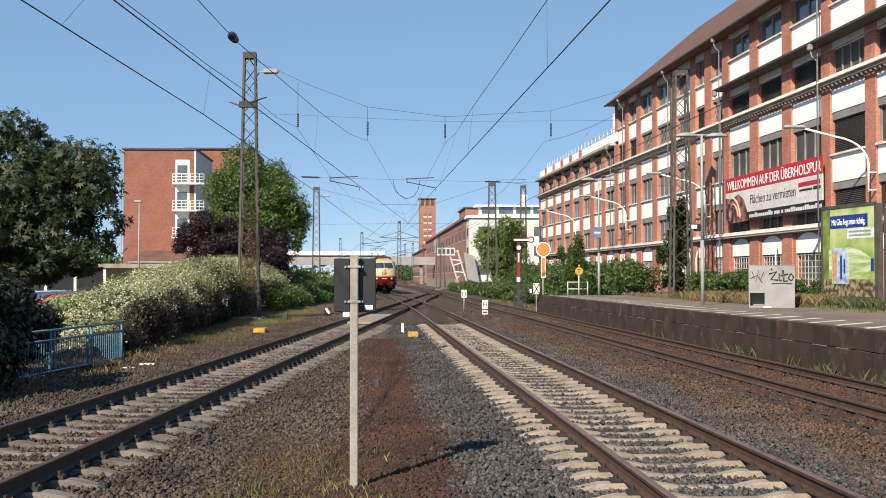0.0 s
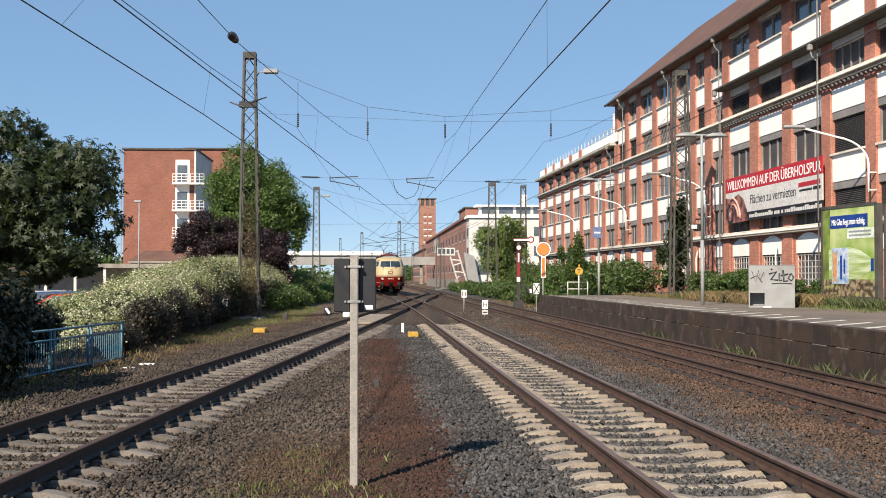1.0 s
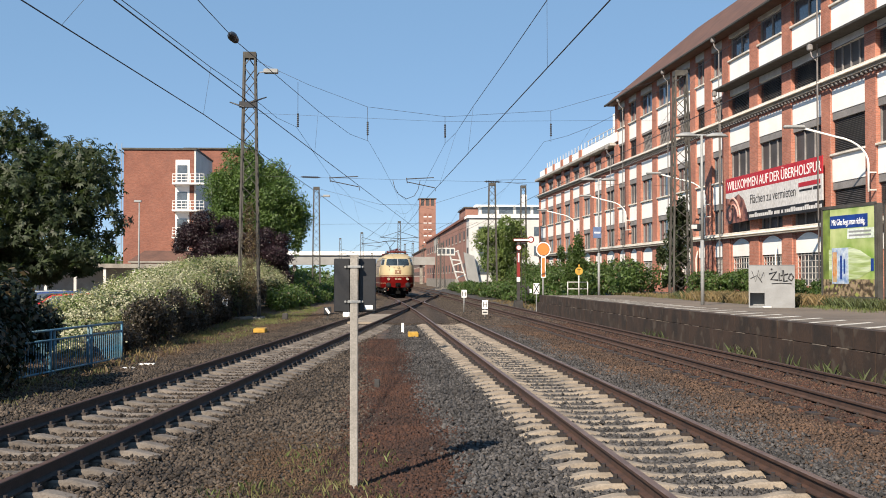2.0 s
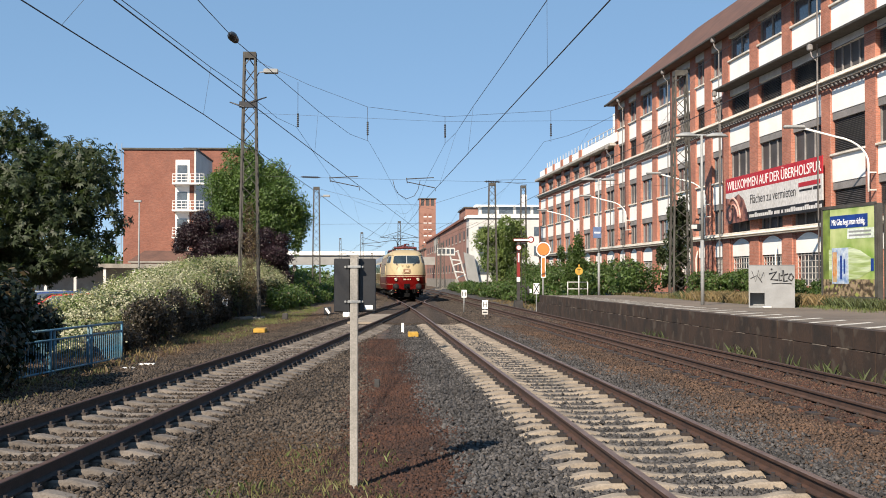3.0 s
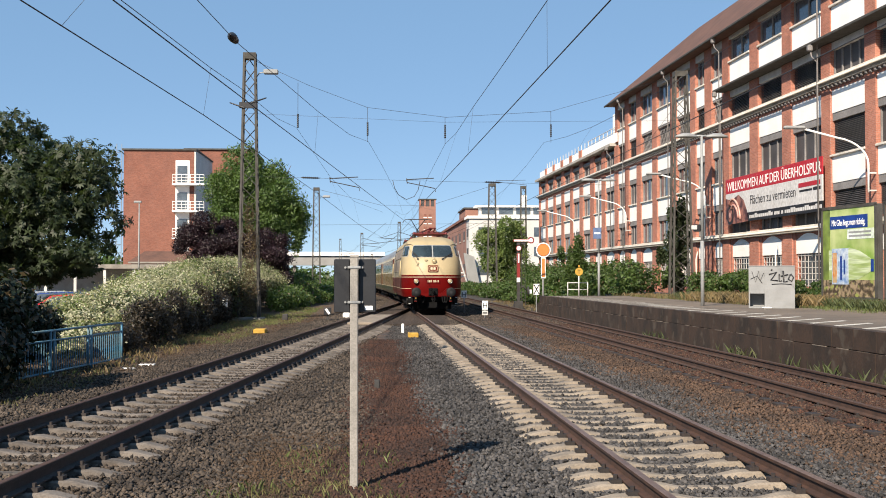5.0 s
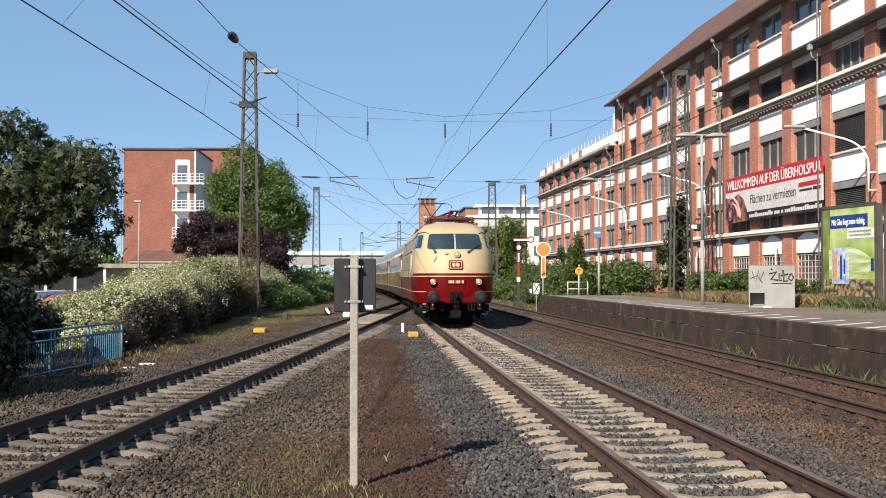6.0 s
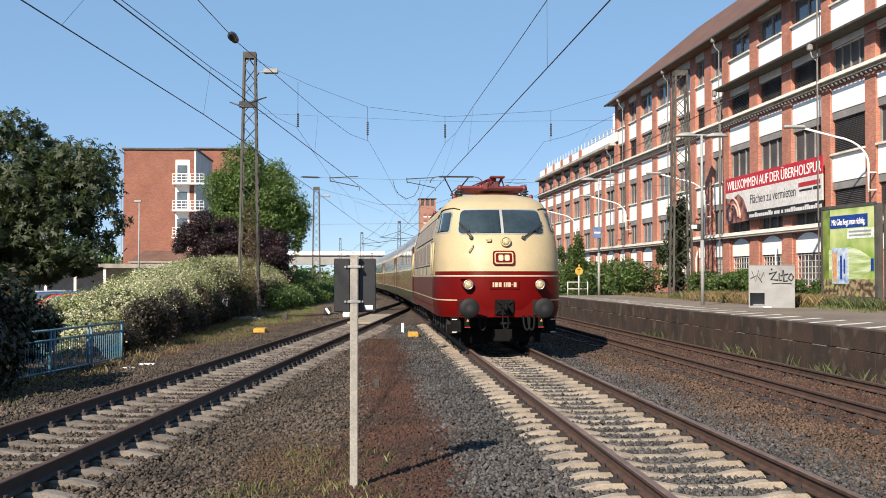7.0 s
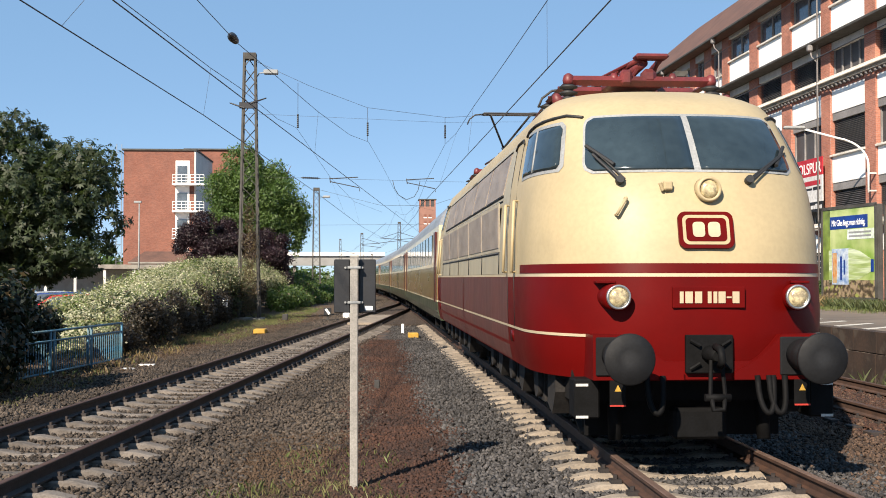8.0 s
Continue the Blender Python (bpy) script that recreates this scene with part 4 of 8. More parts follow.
        part("red_edge", cubes((x - 0.075, x + 0.075, yy - 0.006, yy + 0.006, 0.56, 0.575)), M_RED, tp)
    part("headstock", cubes((-0.60, 0.60, by - 0.3, by + 0.3, 0.80, 0.97)), M_LOCO_RED, e, "red headstock below the nose")
    # coupling in a dark recess plate
    cy = sy * (LOCO_HALF - 0.0)
    dr = part("coupling_plate", cubes((-0.225, 0.225, cy - 0.03, cy + 0.03, 0.86, 1.22), bevel=0.01), M_BLACKGREASE, e, "black drawgear plate")
    bm = bmesh.new()
    lathe(bm, (0, cy, 1.04), (0, sy, 0), [(0.09, 0), (0.07, 0.1), (0.05, 0.28)], 12)
    tube(bm, [(0, cy + sy * 0.2, 1.12), (0, cy + sy * 0.36, 1.10), (0, cy + sy * 0.40, 1.0), (0, cy + sy * 0.33, 0.95)], 0.035, 8)
    for s in (-1, 1):
        rod(bm, (s * 0.05, cy + sy * 0.22, 1.0), (s * 0.07, cy + sy * 0.26, 0.66), 0.02, 6)
        rod(bm, (s * 0.10, cy + sy * 0.06, 1.12), (s * 0.19, cy + sy * 0.04, 1.17), 0.018, 6)
        rod(bm, (s * 0.10, cy + sy * 0.06, 0.96), (s * 0.19, cy + sy * 0.04, 0.90), 0.018, 6)
    rod(bm, (-0.12, cy + sy * 0.26, 0.66), (0.12, cy + sy * 0.26, 0.66), 0.035, 8)
    tube(bm, [(-0.06, cy + sy * 0.27, 0.66), (-0.05, cy + sy * 0.29, 0.55), (0.05, cy + sy * 0.29, 0.55), (0.06, cy + sy * 0.27, 0.66)], 0.024, 6)
    part("screw_coupling", bm, M_BLACKGREASE, e, "dark screw coupling")
    bm = bmesh.new()
    box(bm, -1.0, 1.0, sy * 8.2 - 0.03, sy * 8.2 + 0.03, 0.16, 0.80)
    box(bm, -0.26, 0.26, sy * 8.75 - 0.12, sy * 8.75 + 0.12, 0.20, 0.5, bevel=0.03)
    for s in (-1, 1):
        rod(bm, (s * 0.75, sy * 8.5, 0.15), (s * 0.75, sy * 8.4, 0.7), 0.07, 8)
    part("rail_guard", bm, M_BLACKGREASE, e, "dark rail guard and magnet")


def rounded_plate(bm, hw, hh, r, t):
    """A rounded rectangle in the xy plane, t thick along z."""
    pts = []
    for cx, cy, a0 in ((hw - r, hh - r, 0), (-hw + r, hh - r, 90), (-hw + r, -hh + r, 180), (hw - r, -hh + r, 270)):
        for k in range(7):
            a = radians(a0 + 15 * k)
            pts.append((cx + r * math.cos(a), cy + r * math.sin(a)))
    f = [bm.verts.new((x, y, t)) for x, y in pts]
    b = [bm.verts.new((x, y, -0.02)) for x, y in pts]
    bm.faces.new(f)
    bm.faces.new(b[::-1])
    for k in range(len(pts)):
        j = (k + 1) % len(pts)
        bm.faces.new((f[j], f[k], b[k], b[j]))


def loco_side(e):
    for back in (False, True):
        for s in (-1, 1):
            # cab window, gutter, door and rails at each corner
            u0, u1 = sorted((s * 0.60, s * 1.18))
            skin("cab_window_frame", *sorted((s * 0.57, s * 1.22)), 2.83, 3.40, M_GALV, e, 0.004, 12, 10, 0.0, "grey window surround", back, 0.07)
            skin("cab_window", u0, u1, 2.87, 3.36, M_SCREEN, e, 0.010, 10, 10, 0.01, "cab side window", back, 0.05)
            skin("window_bar", *sorted((s * 0.86, s * 0.88)), 2.87, 3.36, M_GALV, e, 0.014, 2, 4, 0.01, "", back)
            bm = bmesh.new()
            pts = [on_skin(s * (0.45 + 0.12 * k), 3.47 - (0.05 if k in (0, 7) else 0.0) - 0.006 * k, 0.012, back) for k in range(8)]
            tube(bm, pts, 0.016, 6)
            part("rain_gutter", bm, M_RUBBER, e, "dark rain gutter")
            for u in (1.42, 2.20):
                bm = bmesh.new()
                rod(bm, on_skin(s * u, 1.82, 0.05, back), on_skin(s * u, 2.62, 0.05, back), 0.018, 8)
                for zz in (1.82, 2.62):
                    rod(bm, on_skin(s * u, zz, 0.05, back), on_skin(s * u, zz, -0.02, back), 0.014, 6)
                part("door_rail", bm, M_LOCO_CREAM, e, "cream handrail beside the door")
            bm = bmesh.new()
            for u in (1.52, 2.12):
                tube(bm, [on_skin(s * u, z, 0.002, back) for z in (1.2, 1.76, 2.4, 2.9, 3.3)], 0.007, 5)
            part("door_seam", bm, M_RUBBER, e, "dark door seam")
            bm = bmesh.new()
            tube(bm, [on_skin(s * (1.46 + 0.12 * k), 3.38 - (0.07 if k in (0, 6) else 0.0), 0.012, back) for k in range(7)], 0.013, 6)
            part("rain_gutter", bm, M_RUBBER, e, "short dark gutter over the door")
            skin("footstep_recess", *sorted((s * 1.66, s * 1.96)), 1.03, 1.15, M_LOCO_RED, e, 0.005, 2, 1, 0.01, "red step recess", back)
            # thin low stripe along the nose corner
            skin("low_stripe", *sorted((s * 6 / 14, s * 1.0)), 1.185, 1.212, M_LINE, e, 0.006, 8, 1, 0.0, "thin cream stripe", back)
            skin("low_stripe", *sorted((s * 1.0, s * 8.35)), 1.185, 1.212, M_LINE, e, 0.007, 2, 1, 0.0, "thin cream stripe", back)
            # dusty flank behind the cab door, the cream also greyed for weaker side light
            skin("flank_panel", *sorted((s * 2.14, s * 8.38)), 0.80, 1.758, M_SIDE_RED, e, 0.003, 2, 8, 0.0, "dusty maroon flank", back)
            skin("flank_panel", *sorted((s * 2.14, s * 8.38)), 1.80, 3.40, M_SIDE_CREAM, e, 0.003, 2, 14, 0.0, "dusty cream flank", back)
    for s in (-1, 1):
        x = s * 1.535
        for k in range(5):
            y0 = -LOCO_HALF + 3.75 + k * 2.18
            # lower window or grille, framed
            fr = part("grille_frame", cubes((min(x, x + s * 0.012), max(x, x + s * 0.012), y0, y0 + 2.14, 2.08, 2.70), bevel=0.003), M_SIDE_FRAME, e, "weathered grille frame")
            part("grille", cubes((min(x, x + s * 0.02), max(x, x + s * 0.02), y0 + 0.05, y0 + 2.09, 2.13, 2.65)), M_GRILLE, fr, "dull grey-beige grille")
            # upper panel on the leaning roof flank
            bm = bmesh.new()
            for ya, yb, za, zb, out in ((y0 + 0.03, y0 + 2.11, 2.80, 3.32, 0.014),):
                vs = [bm.verts.new((s * (lerp_tab(LW, z) + out), y, z)) for y, z in ((ya, za), (yb, za), (yb, 3.06), (yb, zb), (ya, zb), (ya, 3.06))]
                bm.faces.new((vs[0], vs[1], vs[2], vs[5]))
                bm.faces.new((vs[5], vs[2], vs[3], vs[4]))
                ws = [bm.verts.new((v.co.x - s * 0.03, v.co.y, v.co.z)) for v in vs]
                for k2 in range(6):
                    j2 = (k2 + 1) % 6
                    bm.faces.new((vs[k2], vs[j2], ws[j2], ws[k2]))
            bmesh.ops.recalc_face_normals(bm, faces=bm.faces)
            part("roof_panel", bm, M_GRILLE, e, "dull grey-beige roof flank panel")
        bm = bmesh.new()
        for k in range(6):
            y0 = -LOCO_HALF + 3.75 + k * 2.18 - 0.02
            tube(bm, [(s * (lerp_tab(LW, z) + 0.008), y0, z) for z in (1.8, 2.08)], 0.008, 5)
        for z in (2.06, 2.72, 2.78, 3.34):
            rod(bm, (s * (lerp_tab(LW, z) + 0.006), -LOCO_HALF + 3.73, z), (s * (lerp_tab(LW, z) + 0.006), LOCO_HALF - 3.7, z), 0.012, 5)
        part("panel_seam", bm, M_RUBBER, e, "dark panel seams")


def insulator(bm, x, y, z0, z1):
    prof = []
    n = 4
    for k in range(n):
        z = (z1 - z0) * k / n
        d = (z1 - z0) / n
        prof += [(0.05, z), (0.11, z + d * 0.35), (0.11, z + d * 0.55), (0.05, z + d * 0.95)]
    lathe(bm, (x, y, z0), (0, 0, 1), prof, 14)


def roof_gear(e):
    part("roof_walk", cubes((-0.5, 0.5, -4.0, 4.0, 3.90, 3.98), bevel=0.01), M_COACH_ROOF, e, "grey roof boards")
    for yc, up in ((-5.75, False), (5.6, True)):
        fr = bmesh.new()
        for x in (-0.85, 0.85):
            beam(fr, (x, yc - 0.75, 4.06), (x, yc + 0.75, 4.06), 0.055)
        for y in (-0.75, 0.0, 0.75):
            beam(fr, (-0.85, yc + y, 4.07), (0.85, yc + y, 4.07), 0.085)
        box(fr, -0.33, 0.33, yc - 0.6, yc - 0.1, 4.03, 4.14, bevel=0.03)
        rod(fr, (-0.5, yc + 0.3, 4.12), (0.5, yc + 0.3, 4.12), 0.06, 10)
        for x in (-0.85, 0.85):
            lathe(fr, (x, yc - 0.75, 4.02), (0, 0, 1), [(0.06, 0), (0.07, 0.05), (0.055, 0.11), (0.02, 0.135)], 12)
        for x in (-0.3, 0.12, 0.4):
            lathe(fr, (x, yc - 0.72, 4.06), (0, 0, 1), [(0.05, 0), (0.06, 0.05), (0.03, 0.11)], 8)
        pg = part("pantograph", fr, M_INSUL, e, "red pantograph, " + ("raised to the wire" if up else "folded down"))
        for x in (-0.85, 0.85):
            for y in (-0.75, 0.75):
                bm = bmesh.new()
                insulator(bm, x, yc + y, 3.74, 4.03)
                part("insulator", bm, M_RUBBER, pg, "dark ribbed insulator")
        bm = bmesh.new()
        if up:
            knee = (0, yc + 1.45, 4.85)
            rod(bm, (0, yc - 0.3, 4.14), knee, 0.055, 8)
            rod(bm, (0.15, yc - 0.1, 4.2), (0.1, yc + 1.3, 4.80), 0.025, 6)
            for s in (-1, 1):
                rod(bm, knee, (s * 0.45, yc + 0.15, 5.44), 0.026, 6)
            hz, hy = 5.47, yc + 0.15
        else:
            for s in (-1, 1):
                rod(bm, (s * 0.30, yc + 0.95, 4.22), (0.13 + s * 0.13, yc - 0.70, 4.34), 0.034, 8)
                rod(bm, (0.13 + s * 0.11, yc - 0.70, 4.36), (s * 0.5, yc + 0.75, 4.2), 0.018, 6)
                rod(bm, (0.05 + s * 0.12, yc - 0.45, 4.10), (0.16 + s * 0.09, yc - 0.68, 4.33), 0.026, 6)
            rod(bm, (-0.12, yc + 0.1, 4.13), (0.06, yc - 0.68, 4.31), 0.062, 10)
            box(bm, -0.06, 0.34, yc - 0.82, yc - 0.62, 4.335, 4.395, bevel=0.025)
            box(bm, -0.24, -0.10, yc - 0.82, yc - 0.66, 4.02, 4.20, bevel=0.03)
            box(bm, 0.02, 0.20, yc - 0.80, yc - 0.64, 4.04, 4.22, bevel=0.05)
            hz, hy = 4.22, yc + 0.75
        part("pantograph_arm", bm, M_IRON if up else M_INSUL, pg, "sooty dark tubular arm" if up else "red tubular arm")
        bm = bmesh.new()
        for o in (-0.14, 0.14):
            rod(bm, (-0.62, hy + o, hz), (0.62, hy + o, hz), 0.022, 6)
        for s in (-1, 1):
            tube(bm, [(s * 0.62, hy, hz), (s * 0.80, hy, hz - 0.02), (s * 0.93, hy, hz - 0.12), (s * 0.98, hy, hz - 0.24)], 0.016, 6)
            rod(bm, (s * 0.45, hy, hz - 0.03), (s * 0.62, hy - 0.14, hz), 0.015, 5)
            rod(bm, (s * 0.62, hy - 0.14, hz), (s * 0.62, hy + 0.14, hz), 0.015, 5)
        part("collector_head", bm, M_IRON, pg, "dark collector head with horns")
    bm = bmesh.new()
    tube(bm, [(-0.85, -6.5, 4.02), (-0.75, -4.0, 4.15), (-0.6, 0, 4.1), (-0.75, 4.0, 4.15)], 0.02, 6)
    bus = part("roof_busbar", bm, M_INSUL, e, "red roof busbar")
    for y in (-4, -1.3, 1.3, 4):
        bm = bmesh.new()
        insulator(bm, -0.68, y, 3.72, 4.12)
        part("insulator", bm, M_RUBBER, bus, "dark ribbed insulator")
    for s in (-1, 1):
        bm = bmesh.new()
        lathe(bm, (s * 0.97, -6.6, 3.76), (s * 0.5, 0, 1.2), [(0.055, 0), (0.065, 0.07), (0.045, 0.13), (0.02, 0.15)], 12)
        part("roof_whistle", bm, M_INSUL, e, "red roof fitting")


def locomotive():
    e = thing("locomotive", pose(0, 0, 0), "cream and wine-red electric locomotive with rounded nose", "locomotive")
    loco_shell("lower_body", [0.78, 0.82, 0.9, 1.0, 1.2, 1.4, 1.6, 1.765], M_LOCO_RED, e, "wine-red lower body")
    loco_shell("waist_line", [1.765, 1.795], M_LINE, e, "thin cream line")
    loco_shell("upper_body", [1.795, 1.9, 2.1, 2.3, 2.45, 2.6, 2.7, 2.8, 2.95, 3.1, 3.2, 3.35, 3.45, 3.55, 3.62, 3.7, 3.78, 3.84, 3.88, 3.92, 3.949], M_LOCO_CREAM, e, "cream upper body and roof")
    for back in (False, True):
        loco_end(e, back)
    loco_side(e)
    roof_gear(e)
    # underframe and bogies
    part("underframe", cubes((-1.2, 1.2, -8.6, 8.6, 0.55, 0.85)), M_UNDER, e, "dark underframe")
    wheels = []
    for by in (-4.8, 4.8):
        bm = bmesh.new()
        for s in (-1, 1):
            box(bm, s * 1.05 - 0.07, s * 1.05 + 0.07, by - 3.1, by + 3.1, 0.5, 0.78)
            for ay in (-2.25, 0, 2.25):
                box(bm, s * 1.12 - 0.14, s * 1.12 + 0.14, by + ay - 0.22, by + ay + 0.22, 0.40, 0.84)
                disc(bm, (s * 1.27, by + ay, 0.60), (1, 0, 0), 0.17, 0.10, 16)
                for o in (-0.45, 0.45):
                    rod(bm, (s * 1.12, by + ay + o, 0.45), (s * 1.12, by + ay + o, 0.8), 0.11, 10)
                    box(bm, s * 1.12 - 0.13, s * 1.12 + 0.13, by + ay + o - 0.13, by + ay + o + 0.13, 0.40, 0.46, bevel=0.01)
                # sand box with a sloping foot
                q = by + ay - 0.95
                vs = [bm.verts.new((s * xx, q + yy, zz)) for xx in (1.05, 1.30) for yy, zz in ((-0.22, 0.78), (0.26, 0.78), (0.26, 0.44), (-0.02, 0.36), (-0.22, 0.60))]
                bm.faces.new(vs[:5])
                bm.faces.new(vs[5:][::-1])
                for v in range(5):
                    bm.faces.new((vs[v], vs[5 + v], vs[5 + (v + 1) % 5], vs[(v + 1) % 5]))
        bmesh.ops.recalc_face_normals(bm, faces=bm.faces)
        part("bogie", bm, M_BOGIE, e, "dusty dark bogie frame with axle boxes")
        for ay in (-2.25, 0, 2.25):
            wheels.append(wheelset(e, by + ay))
    return e, wheels


def coach(n):
    e = thing("passenger_coach", pose(0, 0, 0), "cream and red passenger coach with ochre and green reflections painted low on its sides", "railway coach", "coaches of the train")
    L, W = 13.0, 1.41

    def band(name, pr, material, label):
        verts, faces = [], []
        for y in (-L, L):
            for x, z in pr:
                verts.append((x, y, z))
            for x, z in reversed(pr):
                verts.append((-x, y, z))
        k = len(pr) * 2
        for i in range(k):
            j = (i + 1) % k
            faces.append((i, j, k + j, k + i))
        faces += [tuple(range(k))[::-1], tuple(range(k, 2 * k))]
        o = raw(name, verts, faces, material, e)
        o["label"] = label
        return o
    band("skirt", [(1.30, 0.62), (1.39, 0.85), (W, 1.12)], M_COACH_GREEN_REFL, "skirt with a dark green reflection painted on")
    band("skirt_line", [(W + 0.002, 1.12), (W + 0.002, 1.16)], M_COACH_CREAM, "cream line")
    band("lower_side", [(W, 1.16), (W, 2.05)], M_COACH_OCHRE_REFL, "lower side with an ochre reflection painted on")
    band("upper_side", [(W, 2.05), (1.39, 2.4), (1.36, 3.15)], M_COACH_CREAM, "cream upper side")
    band("roof", [(1.36, 3.15), (1.28, 3.4), (1.1, 3.65), (0.8, 3.86), (0.4, 4.0), (0.0, 4.05)], M_COACH_ROOF, "grey roof")
    for s in (-1, 1):
        for i in range(11):
            y = -9.6 + i * 1.92
            g = part("window", cubes((s * 1.385 - 0.02, s * 1.385 + 0.02, y - 0.72, y + 0.72, 2.12, 2.98)), M_SCREEN, e)
            g.matrix_local = Matrix.Identity(4)
        for y in (-11.9, 11.9):
            part("door", cubes((s * 1.40 - 0.02, s * 1.40 + 0.022, y - 0.4, y + 0.4, 1.1, 3.0)), M_COACH_RED, e, "red folding door")
    part("gangway", cubes((-0.6, 0.6, -L - 0.2, -L, 1.0, 3.3), (-0.6, 0.6, L, L + 0.2, 1.0, 3.3)), M_RUBBER, e, "black gangway bellows")
    part("underframe", cubes((-1.1, 1.1, -6, 6, 0.45, 0.75)), M_UNDER, e, "dark underframe boxes")
    wh = []
    for by in (-9.5, 9.5):
        bm = bmesh.new()
        for s in (-1, 1):
            box(bm, s * 1.0 - 0.06, s * 1.0 + 0.06, by - 1.7, by + 1.7, 0.45, 0.65)
            for ay in (-1.25, 1.25):
                box(bm, s * 1.05 - 0.12, s * 1.05 + 0.12, by + ay - 0.2, by + ay + 0.2, 0.3, 0.62)
        box(bm, -0.96, 0.96, by - 0.25, by + 0.25, 0.47, 0.63)
        part("bogie", bm, M_UNDER, e, "dark bogie frame")
        for ay in (-1.25, 1.25):
            wh.append(wheelset(e, by + ay, 0.46))
    return e, wh


LOCO, LOCO_WHEELS = locomotive()
COACHES = [coach(i) for i in range(6)]

# distance of the nose from the camera's station, by time
NOSE = [(0.0, 130.0), (0.5, 123.0), (1.0, 115.9), (1.5, 108.8), (2.0, 101.5), (2.5, 94.0), (3.0, 86.4), (3.5, 78.9), (4.0, 71.3), (4.5, 63.8),
        (5.0, 56.4), (5.5, 49.0), (6.0, 41.6), (6.5, 34.1), (7.0, 26.4), (7.5, 18.3), (8.0, 10.32)]


def nose_y(t):
    i = min(int(t / 0.5), len(NOSE) - 2)
    p = [NOSE[max(0, min(len(NOSE) - 1, j))][1] for j in (i - 1, i, i + 1, i + 2)]
    if i == 0:
        p[0] = 2 * p[1] - p[2]
    if i == len(NOSE) - 2:
        p[3] = 2 * p[2] - p[1]
    s = (t - NOSE[i][0]) / 0.5
    return 0.5 * (2 * p[1] + (p[2] - p[0]) * s + (2 * p[0] - 5 * p[1] + 4 * p[2] - p[3]) * s * s + (3 * p[1] - p[0] - 3 * p[2] + p[3]) * s ** 3)


def on_track(yc, half):
    """The pose of a vehicle with its middle at yc and bogies half apart."""
    xa, xb = main_x(yc - half), main_x(yc + half)
    return pose((xa + xb) / 2, yc, 0, 0, 0, -math.degrees(math.atan2(xb - xa, 2 * half)))


def motions():
    times = [k * 0.25 for k in range(33)]
    walk(LOCO, [(t, on_track(nose_y(t) + LOCO_HALF, 4.8)) for t in times])
    for n, (c, wh) in enumerate(COACHES):
        back = 2 * LOCO_HALF + 0.95 + 13.0 + n * 26.65
        walk(c, [(t, on_track(nose_y(t) + back, 9.5)) for t in times])
    steps = [k / 30 for k in range(241)]
    for ws, r in [(w, 0.625) for w in LOCO_WHEELS] + [(w, 0.46) for c, wh in COACHES[:2] for w in wh]:
        y = ws.location.y
        walk(ws, [(t, pose(0, y, r, math.degrees((130 - nose_y(t)) / r))) for t in steps])


# ---- plants ----
def leaf_cloud(name, blobs, n, size, material, parent, seed=0, gap=0.0, gap_scale=1.2, shell=0.55, aspect=0.6, palm=0):
    """Many single leaves spread through blobs (centre, radii), with gaps and an uneven outline."""
    rg = np.random.default_rng(seed)
    cs = np.array([b[0] for b in blobs], float)
    rs = np.array([b[1] for b in blobs], float)
    vol = np.prod(rs, axis=1) ** (2 / 3)
    k = rg.choice(len(blobs), n, p=vol / vol.sum())
    d = rg.normal(size=(n, 3))
    d /= np.linalg.norm(d, axis=1)[:, None]
    r = shell + (1 - shell) * rg.random(n)
    r *= 1 + 0.13 * rg.normal(size=n)
    p = cs[k] + d * rs[k] * r[:, None]
    if gap:
        keep = np.array([noise.noise(Vector(q) * gap_scale) > gap - 0.5 for q in p])
        p, d = p[keep], d[keep]
        n = len(p)
    # leaf directions: half outward, half chance, drooping a little
    nrm = d * 0.8 + rg.normal(size=(n, 3)) * 0.7 + np.array([0, 0, 0.35])
    nrm /= np.linalg.norm(nrm, axis=1)[:, None]
    t = np.cross(nrm, rg.normal(size=(n, 3)))
    t /= np.linalg.norm(t, axis=1)[:, None] + 1e-9
    b = np.cross(nrm, t)
    s = size * (0.6 + 0.8 * rg.random(n))[:, None]
    if palm:
        # hand-shaped leaves: leaflets fanned round one stalk, drooping at their tips
        t0, b0, parts = t, b, []
        for q in range(palm):
            a = (q - (palm - 1) / 2) * 0.85
            tq = t0 * math.cos(a) + b0 * math.sin(a) - np.array([0, 0, 0.35])
            tq /= np.linalg.norm(tq, axis=1)[:, None]
            bq = np.cross(nrm, tq)
            parts.append((p + tq * s, tq, bq))
        p = np.concatenate([x[0] for x in parts])
        t = np.concatenate([x[1] for x in parts])
        b = np.concatenate([x[2] for x in parts])
        nrm, s = np.tile(nrm, (palm, 1)), np.tile(s, (palm, 1))
        n = len(p)
    v = np.empty((n, 4, 3))
    v[:, 0] = p - t * s
    v[:, 1] = p + b * s * aspect + nrm * s * 0.15
    v[:, 2] = p + t * s
    v[:, 3] = p - b * s * aspect + nrm * s * 0.15
    me = bpy.data.meshes.new(name)
    me.vertices.add(n * 4)
    me.vertices.foreach_set("co", v.reshape(-1))
    me.loops.add(n * 4)
    me.loops.foreach_set("vertex_index", np.arange(n * 4, dtype=np.int32))
    me.polygons.add(n)
    me.polygons.foreach_set("loop_start", np.arange(0, n * 4, 4, dtype=np.int32))
    me.update(calc_edges=True)
    me.materials.append(material)
    ob = new(name, me)
    if parent:
        ob.parent = parent
    return ob


